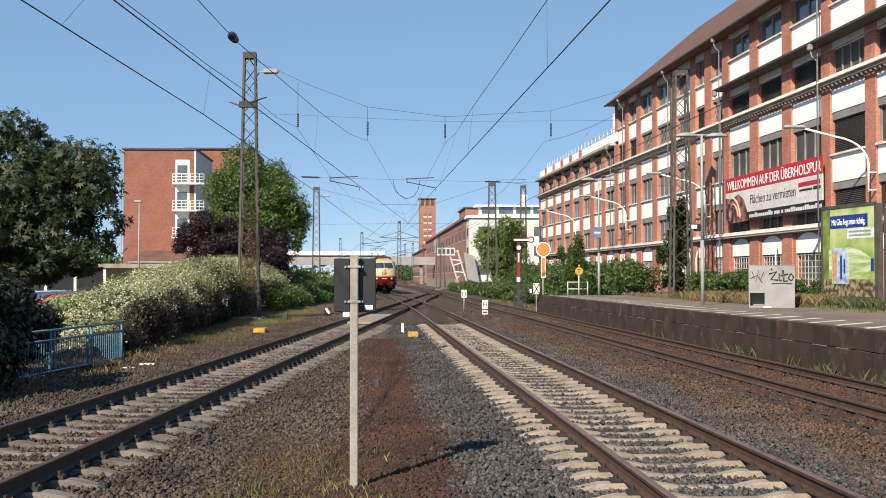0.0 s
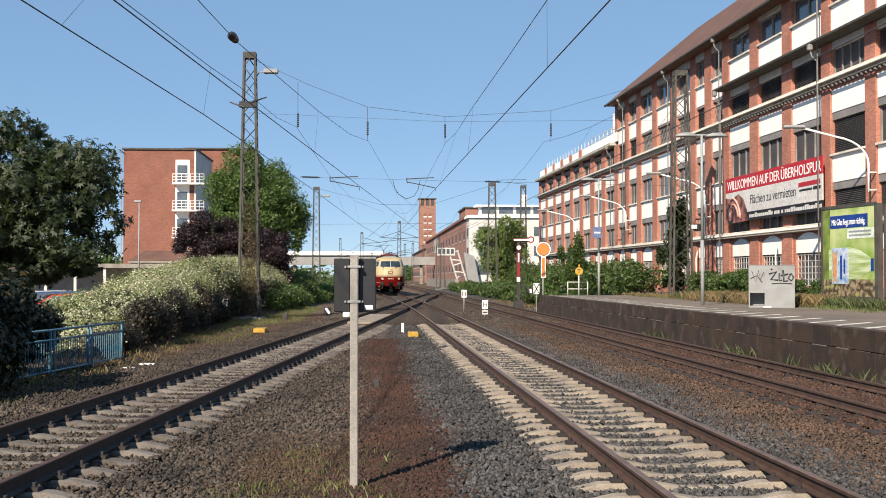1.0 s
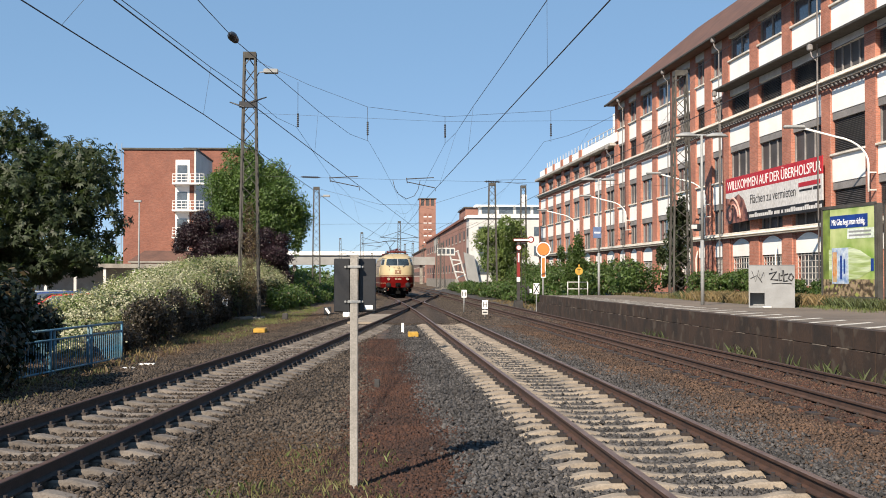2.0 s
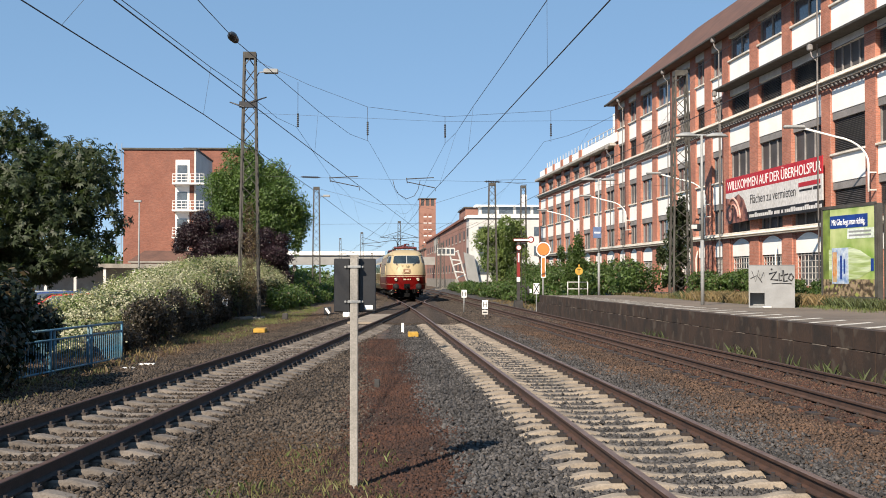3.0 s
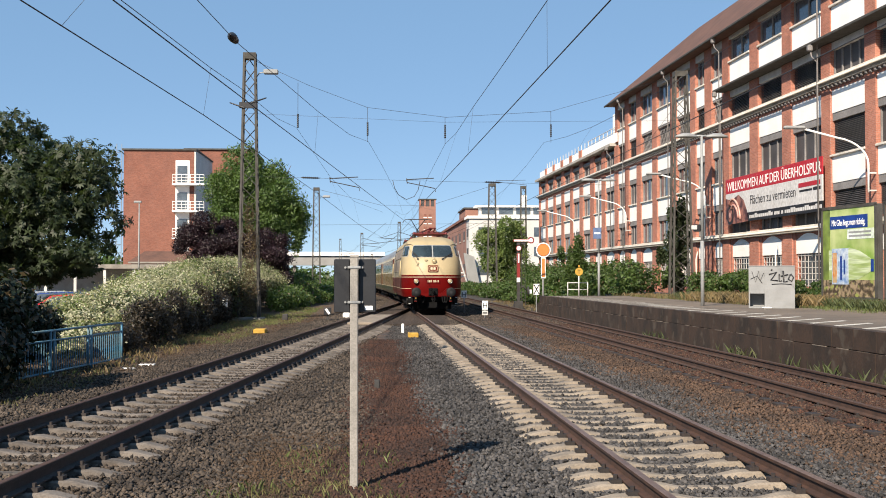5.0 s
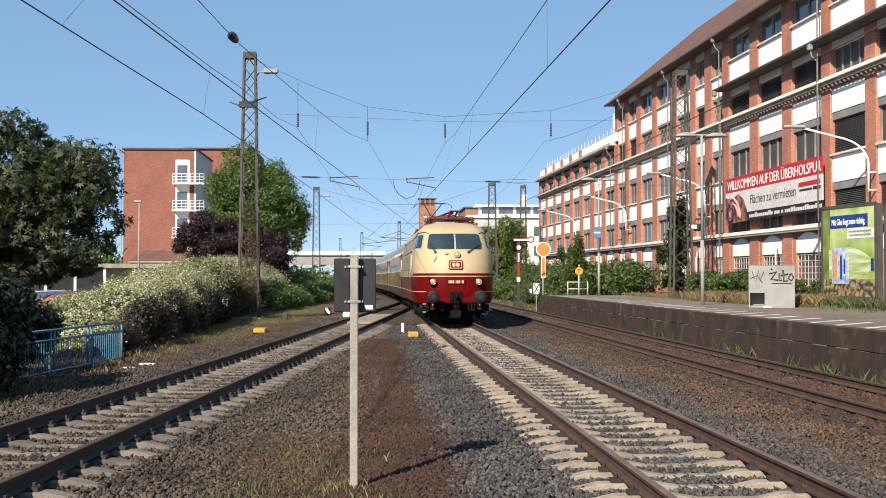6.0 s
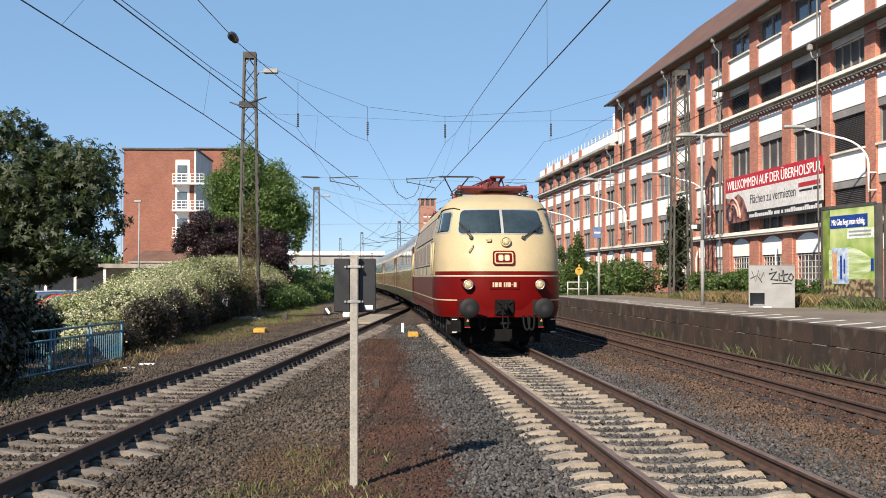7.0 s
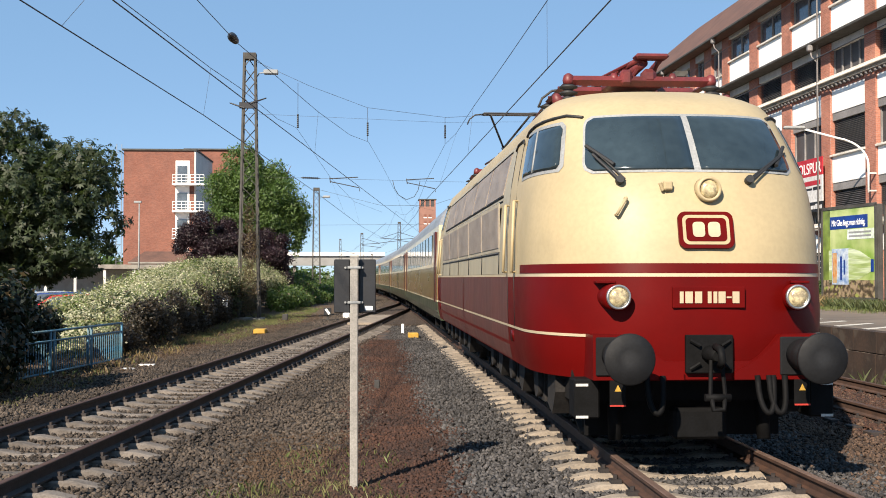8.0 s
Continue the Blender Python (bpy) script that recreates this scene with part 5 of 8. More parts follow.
def crown_blobs(c, r, n, rg, small=0.34):
    """Clumps filling an ellipsoid crown, uneven at its edge."""
    out = [(c, (r[0] * 0.6, r[1] * 0.6, r[2] * 0.62))]
    for _ in range(n):
        d = Vector((rg.gauss(0, 1), rg.gauss(0, 1), rg.gauss(0, 1))).normalized()
        q = rg.uniform(0.5, 1.02)
        k = rg.uniform(0.6, 1.15) * small
        out.append(((c[0] + d.x * r[0] * q, c[1] + d.y * r[1] * q, c[2] + d.z * r[2] * q), (r[0] * k, r[1] * k, r[2] * k * 0.8)))
    return out


def tree(name, x, y, z, height, crown_c, crown_r, material, label, n=14000, leaf=0.13, seed=1, clumps=26, gap=0.0, trunk=0.18, category="tree", aspect=0.6, droop=False, low=False, palm=0):
    rg = random.Random(seed)
    e = thing(name, pose(x, y, z), label, category)
    bm = bmesh.new()
    top = Vector(crown_c)
    rod(bm, (0, 0, 0), (top.x * 0.4, top.y * 0.4, top.z * 0.6), trunk, 10, trunk * 0.7)
    base = Vector((top.x * 0.4, top.y * 0.4, top.z * 0.6))
    for k in range(9):
        a = rg.uniform(0, 6.28)
        tip = top + Vector((math.cos(a) * crown_r[0] * rg.uniform(0.4, 0.8), math.sin(a) * crown_r[1] * rg.uniform(0.4, 0.8), crown_r[2] * rg.uniform(-0.5, 0.8)))
        s = base * rg.uniform(0.7, 1.0)
        mid = (s + tip) / 2 + Vector((0, 0, 0.15 * crown_r[2]))
        rod(bm, s, mid, trunk * 0.42, 7, trunk * 0.28)
        rod(bm, mid, tip, trunk * 0.28, 6, trunk * 0.08)
    part("trunk", bm, M_BARK, e, "brown bark trunk with limbs")
    blobs = crown_blobs(crown_c, crown_r, clumps, rg)
    if low:
        for _ in range(44):
            a = rg.uniform(0, 6.28)
            q = rg.uniform(0.2, 1.08)
            blobs.append(((crown_c[0] + math.cos(a) * crown_r[0] * q, crown_c[1] + math.sin(a) * crown_r[1] * q, crown_c[2] - crown_r[2] * rg.uniform(0.5, 1.05)), (1.2, 1.2, 0.6)))
    if droop:
        for _ in range(14):
            a = rg.uniform(0, 6.28)
            blobs.append(((crown_c[0] + math.cos(a) * crown_r[0] * 0.95, crown_c[1] + math.sin(a) * crown_r[1] * 0.95, crown_c[2] - crown_r[2] * rg.uniform(0.0, 0.8)), (0.45, 0.45, 1.3)))
    leaf_cloud("crown", blobs, n, leaf, material, e, seed, gap, aspect=aspect, palm=palm)
    return e


L_CHESTNUT = leafy("chestnut_leaves", (0.0493, 0.0669, 0.0281), (0.0253, 0.0422, 0.0169))
L_GREEN = leafy("green_leaves", (0.105, 0.166, 0.045), (0.055, 0.1, 0.0281))
L_PURPLE = leafy("purple_leaves", (0.022, 0.0055, 0.0095), (0.013, 0.004, 0.007), 0.1)
L_BUSH = leafy("bush_leaves", (0.0813, 0.13, 0.0326), (0.0456, 0.0813, 0.0209))
L_LIGHT = leafy("light_green_leaves", (0.165, 0.217, 0.0653), (0.0957, 0.148, 0.0391))
# leaf tones kept near black to hold the shade this hedge stands in
L_DARK = leafy("shade_dark_hedge_leaves", (0.0154, 0.0266, 0.0105), (0.0098, 0.0168, 0.007), 0.15)
L_HEDGE = leafy("knotweed_leaves", (0.0731, 0.0905, 0.0348), (0.0383, 0.0522, 0.0195), 0.22)
L_FLOWER = leafy("cream_flowers", (0.46, 0.44, 0.31), (0.24, 0.25, 0.12), 0.2, scale=0.9)
# dry brown, darkened further for the shade on the hedge's front
L_BRAMBLE = leafy("shaded_dead_bramble_leaves", (0.036, 0.026, 0.014), (0.019, 0.0145, 0.008), 0.1)
L_DRY = leafy("dry_twigs", (0.14, 0.10, 0.05), (0.08, 0.055, 0.03), 0.15)
L_GRASS = leafy("green_grass", (0.113, 0.148, 0.0435), (0.174, 0.157, 0.0653), 0.2)
L_WEED = leafy("dusty_weeds", (0.0666, 0.09, 0.0313), (0.094, 0.094, 0.0431), 0.2)
L_STRAW = leafy("straw_grass", (0.217, 0.157, 0.074), (0.148, 0.109, 0.0522), 0.2)

GZ = -0.27
tree("chestnut_tree", -17.6, 55.0, GZ, 10.6, (0.35, 0.0, 5.75), (4.6, 4.4, 3.65), L_CHESTNUT, "big dark green chestnut tree with broad drooping leaves", 38000, 0.12, 3, 74, 0.52, 0.3, aspect=0.34, low=True, palm=5)
tree("ash_tree", -8.9, 87.0, GZ, 12, (0, 0, 7.3), (3.7, 3.6, 4.5), L_GREEN, "tall bright green broadleaf tree with drooping twigs", 80000, 0.12, 5, 84, 0.16, 0.22, aspect=0.4, droop=True)
tree("copper_beech", -11.6, 81.0, GZ, 6.5, (0, 0, 3.8), (2.5, 2.4, 2.7), L_PURPLE, "low dark purple-leaved tree behind the hedge", 60000, 0.06, 7, 30, 0.1, 0.15)
tree("copper_beech", -8.0, 80.0, GZ, 6.0, (0, 0, 3.4), (2.4, 2.2, 2.5), L_PURPLE, "low dark purple-leaved tree behind the hedge", 55000, 0.06, 8, 30, 0.1, 0.15)
tree("birch_tree", 14.1, 118.0, GZ, 9, (0, 0, 4.6), (2.7, 2.7, 4.0), L_LIGHT, "light green tree beside the embankment", 30000, 0.12, 9, 40, 0.2, 0.14, aspect=0.45)
tree("conifer", 12.95, 71.0, 0.5, 4.3, (0, 0, 2.0), (0.95, 0.95, 2.0), L_BUSH, "small dark conifer before the factory", 5000, 0.10, 10, 18, 0.05, 0.09, aspect=0.3)
tree("cypress", 17.4, 63.0, 0.7, 5.4, (0, 0, 2.7), (0.95, 0.95, 2.8), L_CHESTNUT, "slim dark green ivy-grown tree beside the mast", 7000, 0.10, 11, 18, 0.05, 0.10)


def bank(name, pts, label, material, n, leaf, seed, category="bush", extra=None):
    """A run of shrubs: pts holds x, y, base, height, half width."""
    rg = random.Random(seed)
    e = thing(name, pose(pts[0][0], pts[0][1], pts[0][2]), label, category)
    blobs, tops = [], []
    for (x0, y0, z0, h0, w0), (x1, y1, z1, h1, w1) in zip(pts[:-1], pts[1:]):
        L = math.hypot(x1 - x0, y1 - y0)
        m = max(2, int(L / 0.8))
        for k in range(m):
            t = (k + rg.random()) / m
            h = (h0 + (h1 - h0) * t) * rg.uniform(0.82, 1.12)
            w = w0 + (w1 - w0) * t
            cx, cy, cz = x0 + (x1 - x0) * t + rg.uniform(-0.3, 0.3) * w, y0 + (y1 - y0) * t, z0 + (z1 - z0) * t
            for q in range(3):
                f = rg.uniform(0.2, 0.8)
                blobs.append(((cx + rg.uniform(-0.6, 0.6) * w - pts[0][0], cy + rg.uniform(-0.5, 0.5) - pts[0][1], cz + h * f - pts[0][2]), (w * 0.55, 0.6 + 0.25 * w, h * 0.30)))
            tops.append(((cx - pts[0][0], cy - pts[0][1], cz + h * 0.76 - pts[0][2]), (w * 0.95, 0.9, h * 0.26)))
    leaf_cloud("foliage", blobs, n, leaf, material, e, seed, 0.05)
    if extra:
        leaf_cloud("blossom", tops, extra[1], extra[2], extra[0], e, seed + 1, 0.12, 0.9, 0.7)
        leaf_cloud("young_leaves", tops, extra[1] // 7, extra[2] * 1.3, L_LIGHT, e, seed + 3, 0.3, 0.6, 0.75)
    leaf_cloud("dry_stem_tangle", blobs, int(n * (0.25 if category == "hedge" else 0.05)), leaf, L_DRY, e, seed + 2, 0.1)
    return e


RIDGE = [(-8.1, 26.5, GZ, 0.45, 1.0), (-8.2, 30, GZ, 0.75, 1.4), (-8.3, 35, GZ, 1.25, 1.7), (-8.3, 45, GZ, 2.15, 1.9), (-8.3, 54, GZ, 2.7, 2.0), (-8.2, 63, GZ, 3.0, 2.0), (-8.0, 76, GZ, 2.7, 2.0)]
bank("flowering_hedge", RIDGE, "overgrown hedge with cream blossom on top and dark dry stems below", L_HEDGE, 80000, 0.06, 21, "hedge", (L_FLOWER, 240000, 0.037))
bank("dark_hedge", [(-6.6, 17.2, GZ, 2.1, 0.9), (-7.2, 19.5, GZ, 2.2, 1.0), (-8.0, 22.5, GZ, 2.0, 1.1), (-7.35, 23.6, GZ, 1.75, 0.75), (-7.2, 25.0, GZ, 1.0, 0.6)], "dark hedge at the end of the railing, shade in its leaf colour", L_DARK, 44000, 0.06, 22, "hedge")
bank("bramble", [(-6.6, 27.3, GZ, 0.75, 0.4), (-6.5, 33, GZ, 1.25, 0.6), (-6.5, 42, GZ, 1.8, 0.7), (-6.85, 52, GZ, 2.05, 0.55), (-6.85, 57, GZ, 2.05, 0.55), (-6.5, 64, GZ, 1.9, 0.65)], "dry brown tangled brambles at the foot of the hedge, darkened with painted shade", L_BRAMBLE, 110000, 0.038, 23, "bush")
bank("green_bush", [(-5.6, 66, GZ, 1.2, 0.9), (-5.6, 76, GZ, 1.6, 1.2), (-6.0, 88, GZ, 2.1, 1.6), (-6.6, 104, GZ, 2.6, 1.9)], "fresh green bushes beside the track", L_BUSH, 30000, 0.09, 24)
bank("green_bush", [(-4.7, 76, GZ, 0.9, 0.8), (-4.3, 92, GZ, 1.3, 1.2), (-3.6, 112, GZ, 1.4, 1.4), (-6.5, 140, GZ, 1.8, 2.0)], "fresh green bushes and weeds beyond the hedge", L_BUSH, 34000, 0.09, 28)
bank("green_bush", [(11.9, 64, GZ, 1.2, 0.9), (12.4, 80, GZ, 1.4, 1.3), (12.6, 100, GZ, 1.5, 1.7), (12.4, 126, GZ, 1.4, 1.5), (12.6, 160, GZ, 1.3, 1.4)], "green bushes on the bank beyond the platform", L_BUSH, 50000, 0.11, 25)
bank("green_bush", [(15.5, 62, 0.6, 2.0, 1.2), (15.9, 74, 0.6, 2.2, 1.4), (15.8, 92, 0.4, 2.6, 1.6), (15.2, 118, 0.2, 3.0, 1.8)], "rounded green bushes along the factory wall", L_BUSH, 44000, 0.10, 26)
bank("green_bush", [(18.8, 44, 0.72, 0.9, 0.7), (18.4, 52, 0.72, 1.2, 0.8), (17.9, 60, 0.72, 1.5, 0.9)], "low green bushes along the factory wall", L_BUSH, 16000, 0.08, 27)


def grass(name, zones, material, label, seed, h=0.3, w=0.008):
    """Blades of grass: zones of x0, x1, y0, y1, z, count."""
    rg = np.random.default_rng(seed)
    vs = []
    for x0, x1, y0, y1, z, n in zones:
        tufts = max(1, n // 9)
        tx, ty = rg.uniform(x0, x1, tufts), rg.uniform(y0, y1, tufts)
        k = rg.integers(0, tufts, n)
        px, py = tx[k] + rg.normal(0, 0.09, n), ty[k] + rg.normal(0, 0.09, n)
        hh = h * (0.4 + 0.9 * rg.random(n))
        a = rg.uniform(0, 6.28, n)
        lean = rg.normal(0, 0.35, (n, 2)) * hh[:, None]
        dx, dy = np.cos(a) * w, np.sin(a) * w
        o = np.stack([np.stack([px - dx, py - dy, np.full(n, z - 0.02)], 1), np.stack([px + dx, py + dy, np.full(n, z - 0.02)], 1),
                      np.stack([px + lean[:, 0] * 0.4 + dx * 0.7, py + lean[:, 1] * 0.4 + dy * 0.7, z + hh * 0.6], 1),
                      np.stack([px + lean[:, 0], py + lean[:, 1], z + hh], 1)], 1)
        vs.append(o)
    v = np.concatenate(vs)
    n = len(v)
    me = bpy.data.meshes.new(name)
    me.vertices.add(n * 4)
    me.vertices.foreach_set("co", v.reshape(-1))
    me.loops.add(n * 4)
    me.loops.foreach_set("vertex_index", np.tile(np.array([0, 1, 2, 3], dtype=np.int32), n) + np.repeat(np.arange(n, dtype=np.int32) * 4, 4))
    me.polygons.add(n)
    me.polygons.foreach_set("loop_start", np.arange(0, n * 4, 4, dtype=np.int32))
    me.update(calc_edges=True)
    me.materials.append(material)
    return tagged(new(name, me), label, "grass", kind="stuff")


grass("grass", [(-1.6, 0.3, 8.4, 10.8, GZ, 900), (-1.4, 1.0, 8.2, 9.0, GZ, 1100), (-0.9, 0.3, 10.5, 13.5, GZ, 260), (-6.3, -5.4, 32, 62, GZ, 1800), (-7.2, -5.2, 17, 32, GZ, 600),
                 (13.7, 17.5, 30, 60, 0.75, 12000), (9.0, 9.25, 12, 40, GZ, 700), (-5.0, -3.2, 48, 75, GZ, 5000), (-5.9, -4.2, 34, 60, GZ, 4000)], L_GRASS, "thin green grass and weeds among the stones", 31, 0.10, 0.0038)
grass("dry_grass", [(13.6, 18.0, 36, 62, 0.75, 5500), (-6.6, -5.2, 20, 60, GZ, 1300), (9.6, 12.5, 62, 95, GZ, 2500)], L_STRAW, "dry straw-coloured grass tufts", 32, 0.17, 0.005)
grass("tall_grass", [(13.9, 15.6, 36.0, 40.0, 0.75, 2600), (13.6, 15.8, 40.0, 48.0, 0.75, 4200)], L_STRAW, "tall seeding straw-coloured grass round the cabinet", 34, 0.36, 0.004)
grass("tall_weeds", [(14.9, 16.2, 30.5, 37.0, 0.75, 2600), (14.0, 16.4, 37.0, 52.0, 0.75, 9000)], L_WEED, "tall green weeds before the factory wall", 35, 0.30, 0.005)
grass("weed_tuft", [(8.85, 9.2, 14.0, 19.5, GZ, 170), (9.0, 9.2, 19.5, 24.5, GZ, 110), (9.02, 9.24, 26.0, 29.0, GZ, 80), (9.0, 9.2, 34.0, 36.0, GZ, 60)], L_WEED, "thin green weeds at the foot of the platform wall", 33, 0.30, 0.004)

M_STONE_BROWN = mat("brownish_ballast_stone", (0.076, 0.058, 0.044), (0.042, 0.032, 0.025), rough=0.92, scale=0.7, fine=60, bump=0.3, vary=0.7, world_space=True)
M_STONE_EARTH = mat("earthy_gravel", (0.088, 0.053, 0.030), (0.050, 0.032, 0.019), rough=0.95, scale=0.9, fine=50, bump=0.3, vary=0.4, world_space=True)

vine = thing("climbing_vine", pose(-5.85, 53.6, GZ), "dry brown vine climbing up the lattice mast", "vine")
leaf_cloud("vine_stem_tangle", [((0.05, 0, 1.5), (0.5, 0.35, 1.4)), ((0.15, 0, 3.4), (0.42, 0.3, 1.3)), ((0.1, 0, 4.9), (0.28, 0.25, 0.7))], 2600, 0.07, L_DRY, vine, 61, 0.1, aspect=0.2)

# ---- loose ballast ----
def stones(name, n, seed, area, material, label, size=0.03, skip_tracks=True):
    """Angular stones lying on the ground, each a warped octahedron."""
    rg = np.random.default_rng(seed)
    base = np.array([(1, 0, 0), (-1, 0, 0), (0, 1, 0), (0, -1, 0), (0, 0, 1), (0, 0, -1)], float)
    tri = np.array([(0, 2, 4), (2, 1, 4), (1, 3, 4), (3, 0, 4), (2, 0, 5), (1, 2, 5), (3, 1, 5), (0, 3, 5)], dtype=np.int32)
    x0, x1, y0, y1 = area[:4]
    # denser towards the near end
    u = rg.random(n)
    y = y0 * (y1 / y0) ** u
    x = rg.uniform(x0, x1, n)
    ok = area[4](x, y)
    x, y = x[ok], y[ok]
    n = len(x)
    bed = (np.abs(x - MAIN_X) < 1.36) | (np.abs(x - (-3.92 + 0.0975 * (y - 9.9))) < 1.36)
    z = np.where(bed, -0.229, -0.240) + rg.uniform(-0.012, 0.012, n)
    z = np.where(np.abs(x - PLAT_X) < 1.15, -0.192 + rg.uniform(-0.02, 0.012, n), z)
    s = size * (0.55 + 0.8 * rg.random(n))
    w = base[None] * (0.45 + 0.85 * rg.random((n, 6, 1))) + rg.normal(0, 0.2, (n, 6, 3))
    w[:, :, 2] *= 0.75
    a = rg.uniform(0, 6.28, n)
    tl = rg.normal(0, 0.5, n)
    ca, sa, ct, st = np.cos(a)[:, None], np.sin(a)[:, None], np.cos(tl)[:, None], np.sin(tl)[:, None]
    X, Y, Z = w[:, :, 0], w[:, :, 1], w[:, :, 2]
    Y, Z = Y * ct - Z * st, Y * st + Z * ct
    X, Y = X * ca - Y * sa, X * sa + Y * ca
    v = np.stack([X * s[:, None] + x[:, None], Y * s[:, None] + y[:, None], Z * s[:, None] + z[:, None]], 2)
    me = bpy.data.meshes.new(name)
    me.vertices.add(n * 6)
    me.vertices.foreach_set("co", v.reshape(-1))
    idx = (tri[None] + (np.arange(n, dtype=np.int32) * 6)[:, None, None]).reshape(-1)
    me.loops.add(len(idx))
    me.loops.foreach_set("vertex_index", idx)
    me.polygons.add(n * 8)
    me.polygons.foreach_set("loop_start", np.arange(0, n * 24, 3, dtype=np.int32))
    me.update(calc_edges=True)
    me.materials.append(material)
    return tagged(new(name, me), label, "ballast", kind="stuff")


def strip(lo, hi, wob=0.25, seed=0.0):
    def inside(x, y):
        rg = np.random.default_rng(int(seed * 10) + 3)
        j = np.sin(y * 0.9 + seed) * wob * 0.5 + np.sin(y * 0.37 + x * 2 + seed) * wob * 0.5 + rg.normal(0, wob * 0.7, len(x))
        a = lo(y) if callable(lo) else lo
        b = hi(y) if callable(hi) else hi
        return (x > a + j) & (x < b + j)
    return inside


stones("brown_ballast", 84000, 41, (-6.6, 0.4, 8.0, 55.0, strip(lambda y: -6.75 + 0.0975 * (y - 9.9), lambda y: np.where(y < 13, -1.35, -0.1), 0.2)), M_STONE_BROWN, "grey-brown angular ballast stones")
stones("grey_ballast", 70000, 42, (0.4, 5.6, 8.0, 46.0, strip(0.80, 5.3, 0.14, 2.0)), M_STONE, "grey angular ballast stones")
stones("rusty_ballast", 62000, 43, (-0.6, 1.3, 8.0, 36.0, strip(-0.22, 0.82, 0.2, 1.0)), M_STONE_RUST, "rust-brown ballast stones", 0.024)
stones("earthy_gravel", 26000, 46, (-2.0, 0.2, 8.0, 14.5, strip(-1.5, -0.05, 0.25, 5.0)), M_STONE_EARTH, "fine brown gravel and earth around the post", 0.016)
stones("earthy_gravel", 24000, 47, (-8.5, -1.0, 17.0, 62.0, strip(lambda y: -9.2 + 0.0975 * (y - 9.9), lambda y: -6.5 + 0.0975 * (y - 9.9), 0.2, 2.5)), M_STONE_EARTH, "brown earth crumbs and gravel on the verge", 0.026)
stones("tan_ballast", 56000, 44, (4.6, 9.2, 9.5, 60.0, strip(4.9, 9.2, 0.3, 3.0)), M_STONE_TAN, "ochre and brown ballast stones before the platform")
stones("rusty_ballast", 46000, 48, (6.35, 8.75, 11.0, 64.0, strip(6.3, 8.8, 0.1, 3.0)), M_STONE_RUST, "rust-brown ballast filling the platform track", 0.034)
stones("rusty_ballast", 16000, 45, (6.0, 9.2, 10.0, 60.0, strip(6.2, 9.2, 0.2, 4.0)), M_STONE_RUST, "rust-brown ballast stones")

stones("brown_ballast", 60000, 49, (-3.0, 9.0, 46.0, 120.0, strip(lambda y: -5.0 + 0.05 * y, 9.0, 0.3, 6.0)), M_STONE_BROWN, "grey-brown ballast between the switch timbers", 0.05)


# ---- overhead line ----
def lattice_mast(name, x, y, z, h, wb, wt, label, legs=M_MAST, lamp=False, turn=0.0, panels=14):
    e = thing(name, pose(x, y, z, 0, 0, turn), label, "catenary mast", "overhead line masts")

    def corner(k, t):
        w = (wb + (wt - wb) * t) / 2
        return Vector(((-w, w, w, -w)[k], (-w, -w, w, w)[k] * 0.8, h * t))
    for k in range(4):
        bm = bmesh.new()
        rod(bm, corner(k, 0), corner(k, 1), 0.07, 4)
        part("leg", bm, legs, e)
    for k in range(4):
        bm = bmesh.new()
        tube(bm, [corner(k if j % 2 else (k + 1) % 4, j / panels) for j in range(panels + 1)], 0.032, 4)
        part("bracing", bm, legs, e, "zigzag bracing")
    part("cap", cubes((-wt / 2 - 0.05, wt / 2 + 0.05, -wt / 2, wt / 2, h - 0.3, h)), legs, e)
    part("footing", cubes((-wb * 0.75, wb * 0.75, -wb * 0.7, wb * 0.7, -0.4, 0.12), bevel=0.03), M_CONCRETE, e, "concrete footing")
    if lamp:
        bm = bmesh.new()
        tube(bm, [(0.25, 0, h - 2.2), (0.28, 0, h - 1.2), (0.45, 0, h - 0.95), (0.8, 0, h - 0.9)], 0.03, 6)
        part("lamp_arm", bm, M_GALV, e)
        part("floodlight", cubes((0.65, 1.35, -0.16, 0.16, h - 1.0, h - 0.78), bevel=0.04), M_GALV, e, "grey floodlight")
    return e


lattice_mast("catenary_mast", -5.80, 54.0, GZ, 12.8, 0.95, 0.5, "rusty steel lattice mast beside the hedge with a small floodlight", lamp=True, panels=18)
lattice_mast("catenary_mast", 17.3, 61.5, 0.7, 12.6, 1.1, 0.62, "grey-brown steel lattice mast on the platform side", panels=18)
lattice_mast("catenary_mast", -5.4, 112.0, GZ, 11.0, 0.8, 0.5, "distant steel lattice mast before open sky with a small floodlight", lamp=True, panels=16)
lattice_mast("catenary_mast", 12.2, 112.0, GZ, 11.5, 1.0, 0.6, "distant steel lattice mast among green trees", panels=16)
lattice_mast("catenary_mast", 16.6, 121.0, GZ, 12.0, 0.7, 0.5, "slim distant steel lattice mast near the factory corner", panels=16)
for mx, my, mh in ((-8.1, 300, 12.4), (-1.8, 230, 11.2), (5.1, 200, 12.0), (10.1, 330, 11.8), (11.3, 300, 11.2), (15.8, 340, 11.8), (10.9, 180, 8.4), (12.6, 196, 8.0), (0.3, 300, 8.4)):
    lattice_mast("catenary_mast", mx, my, GZ, mh, 0.7, 0.45, "far steel lattice mast over the railway yard", panels=12)


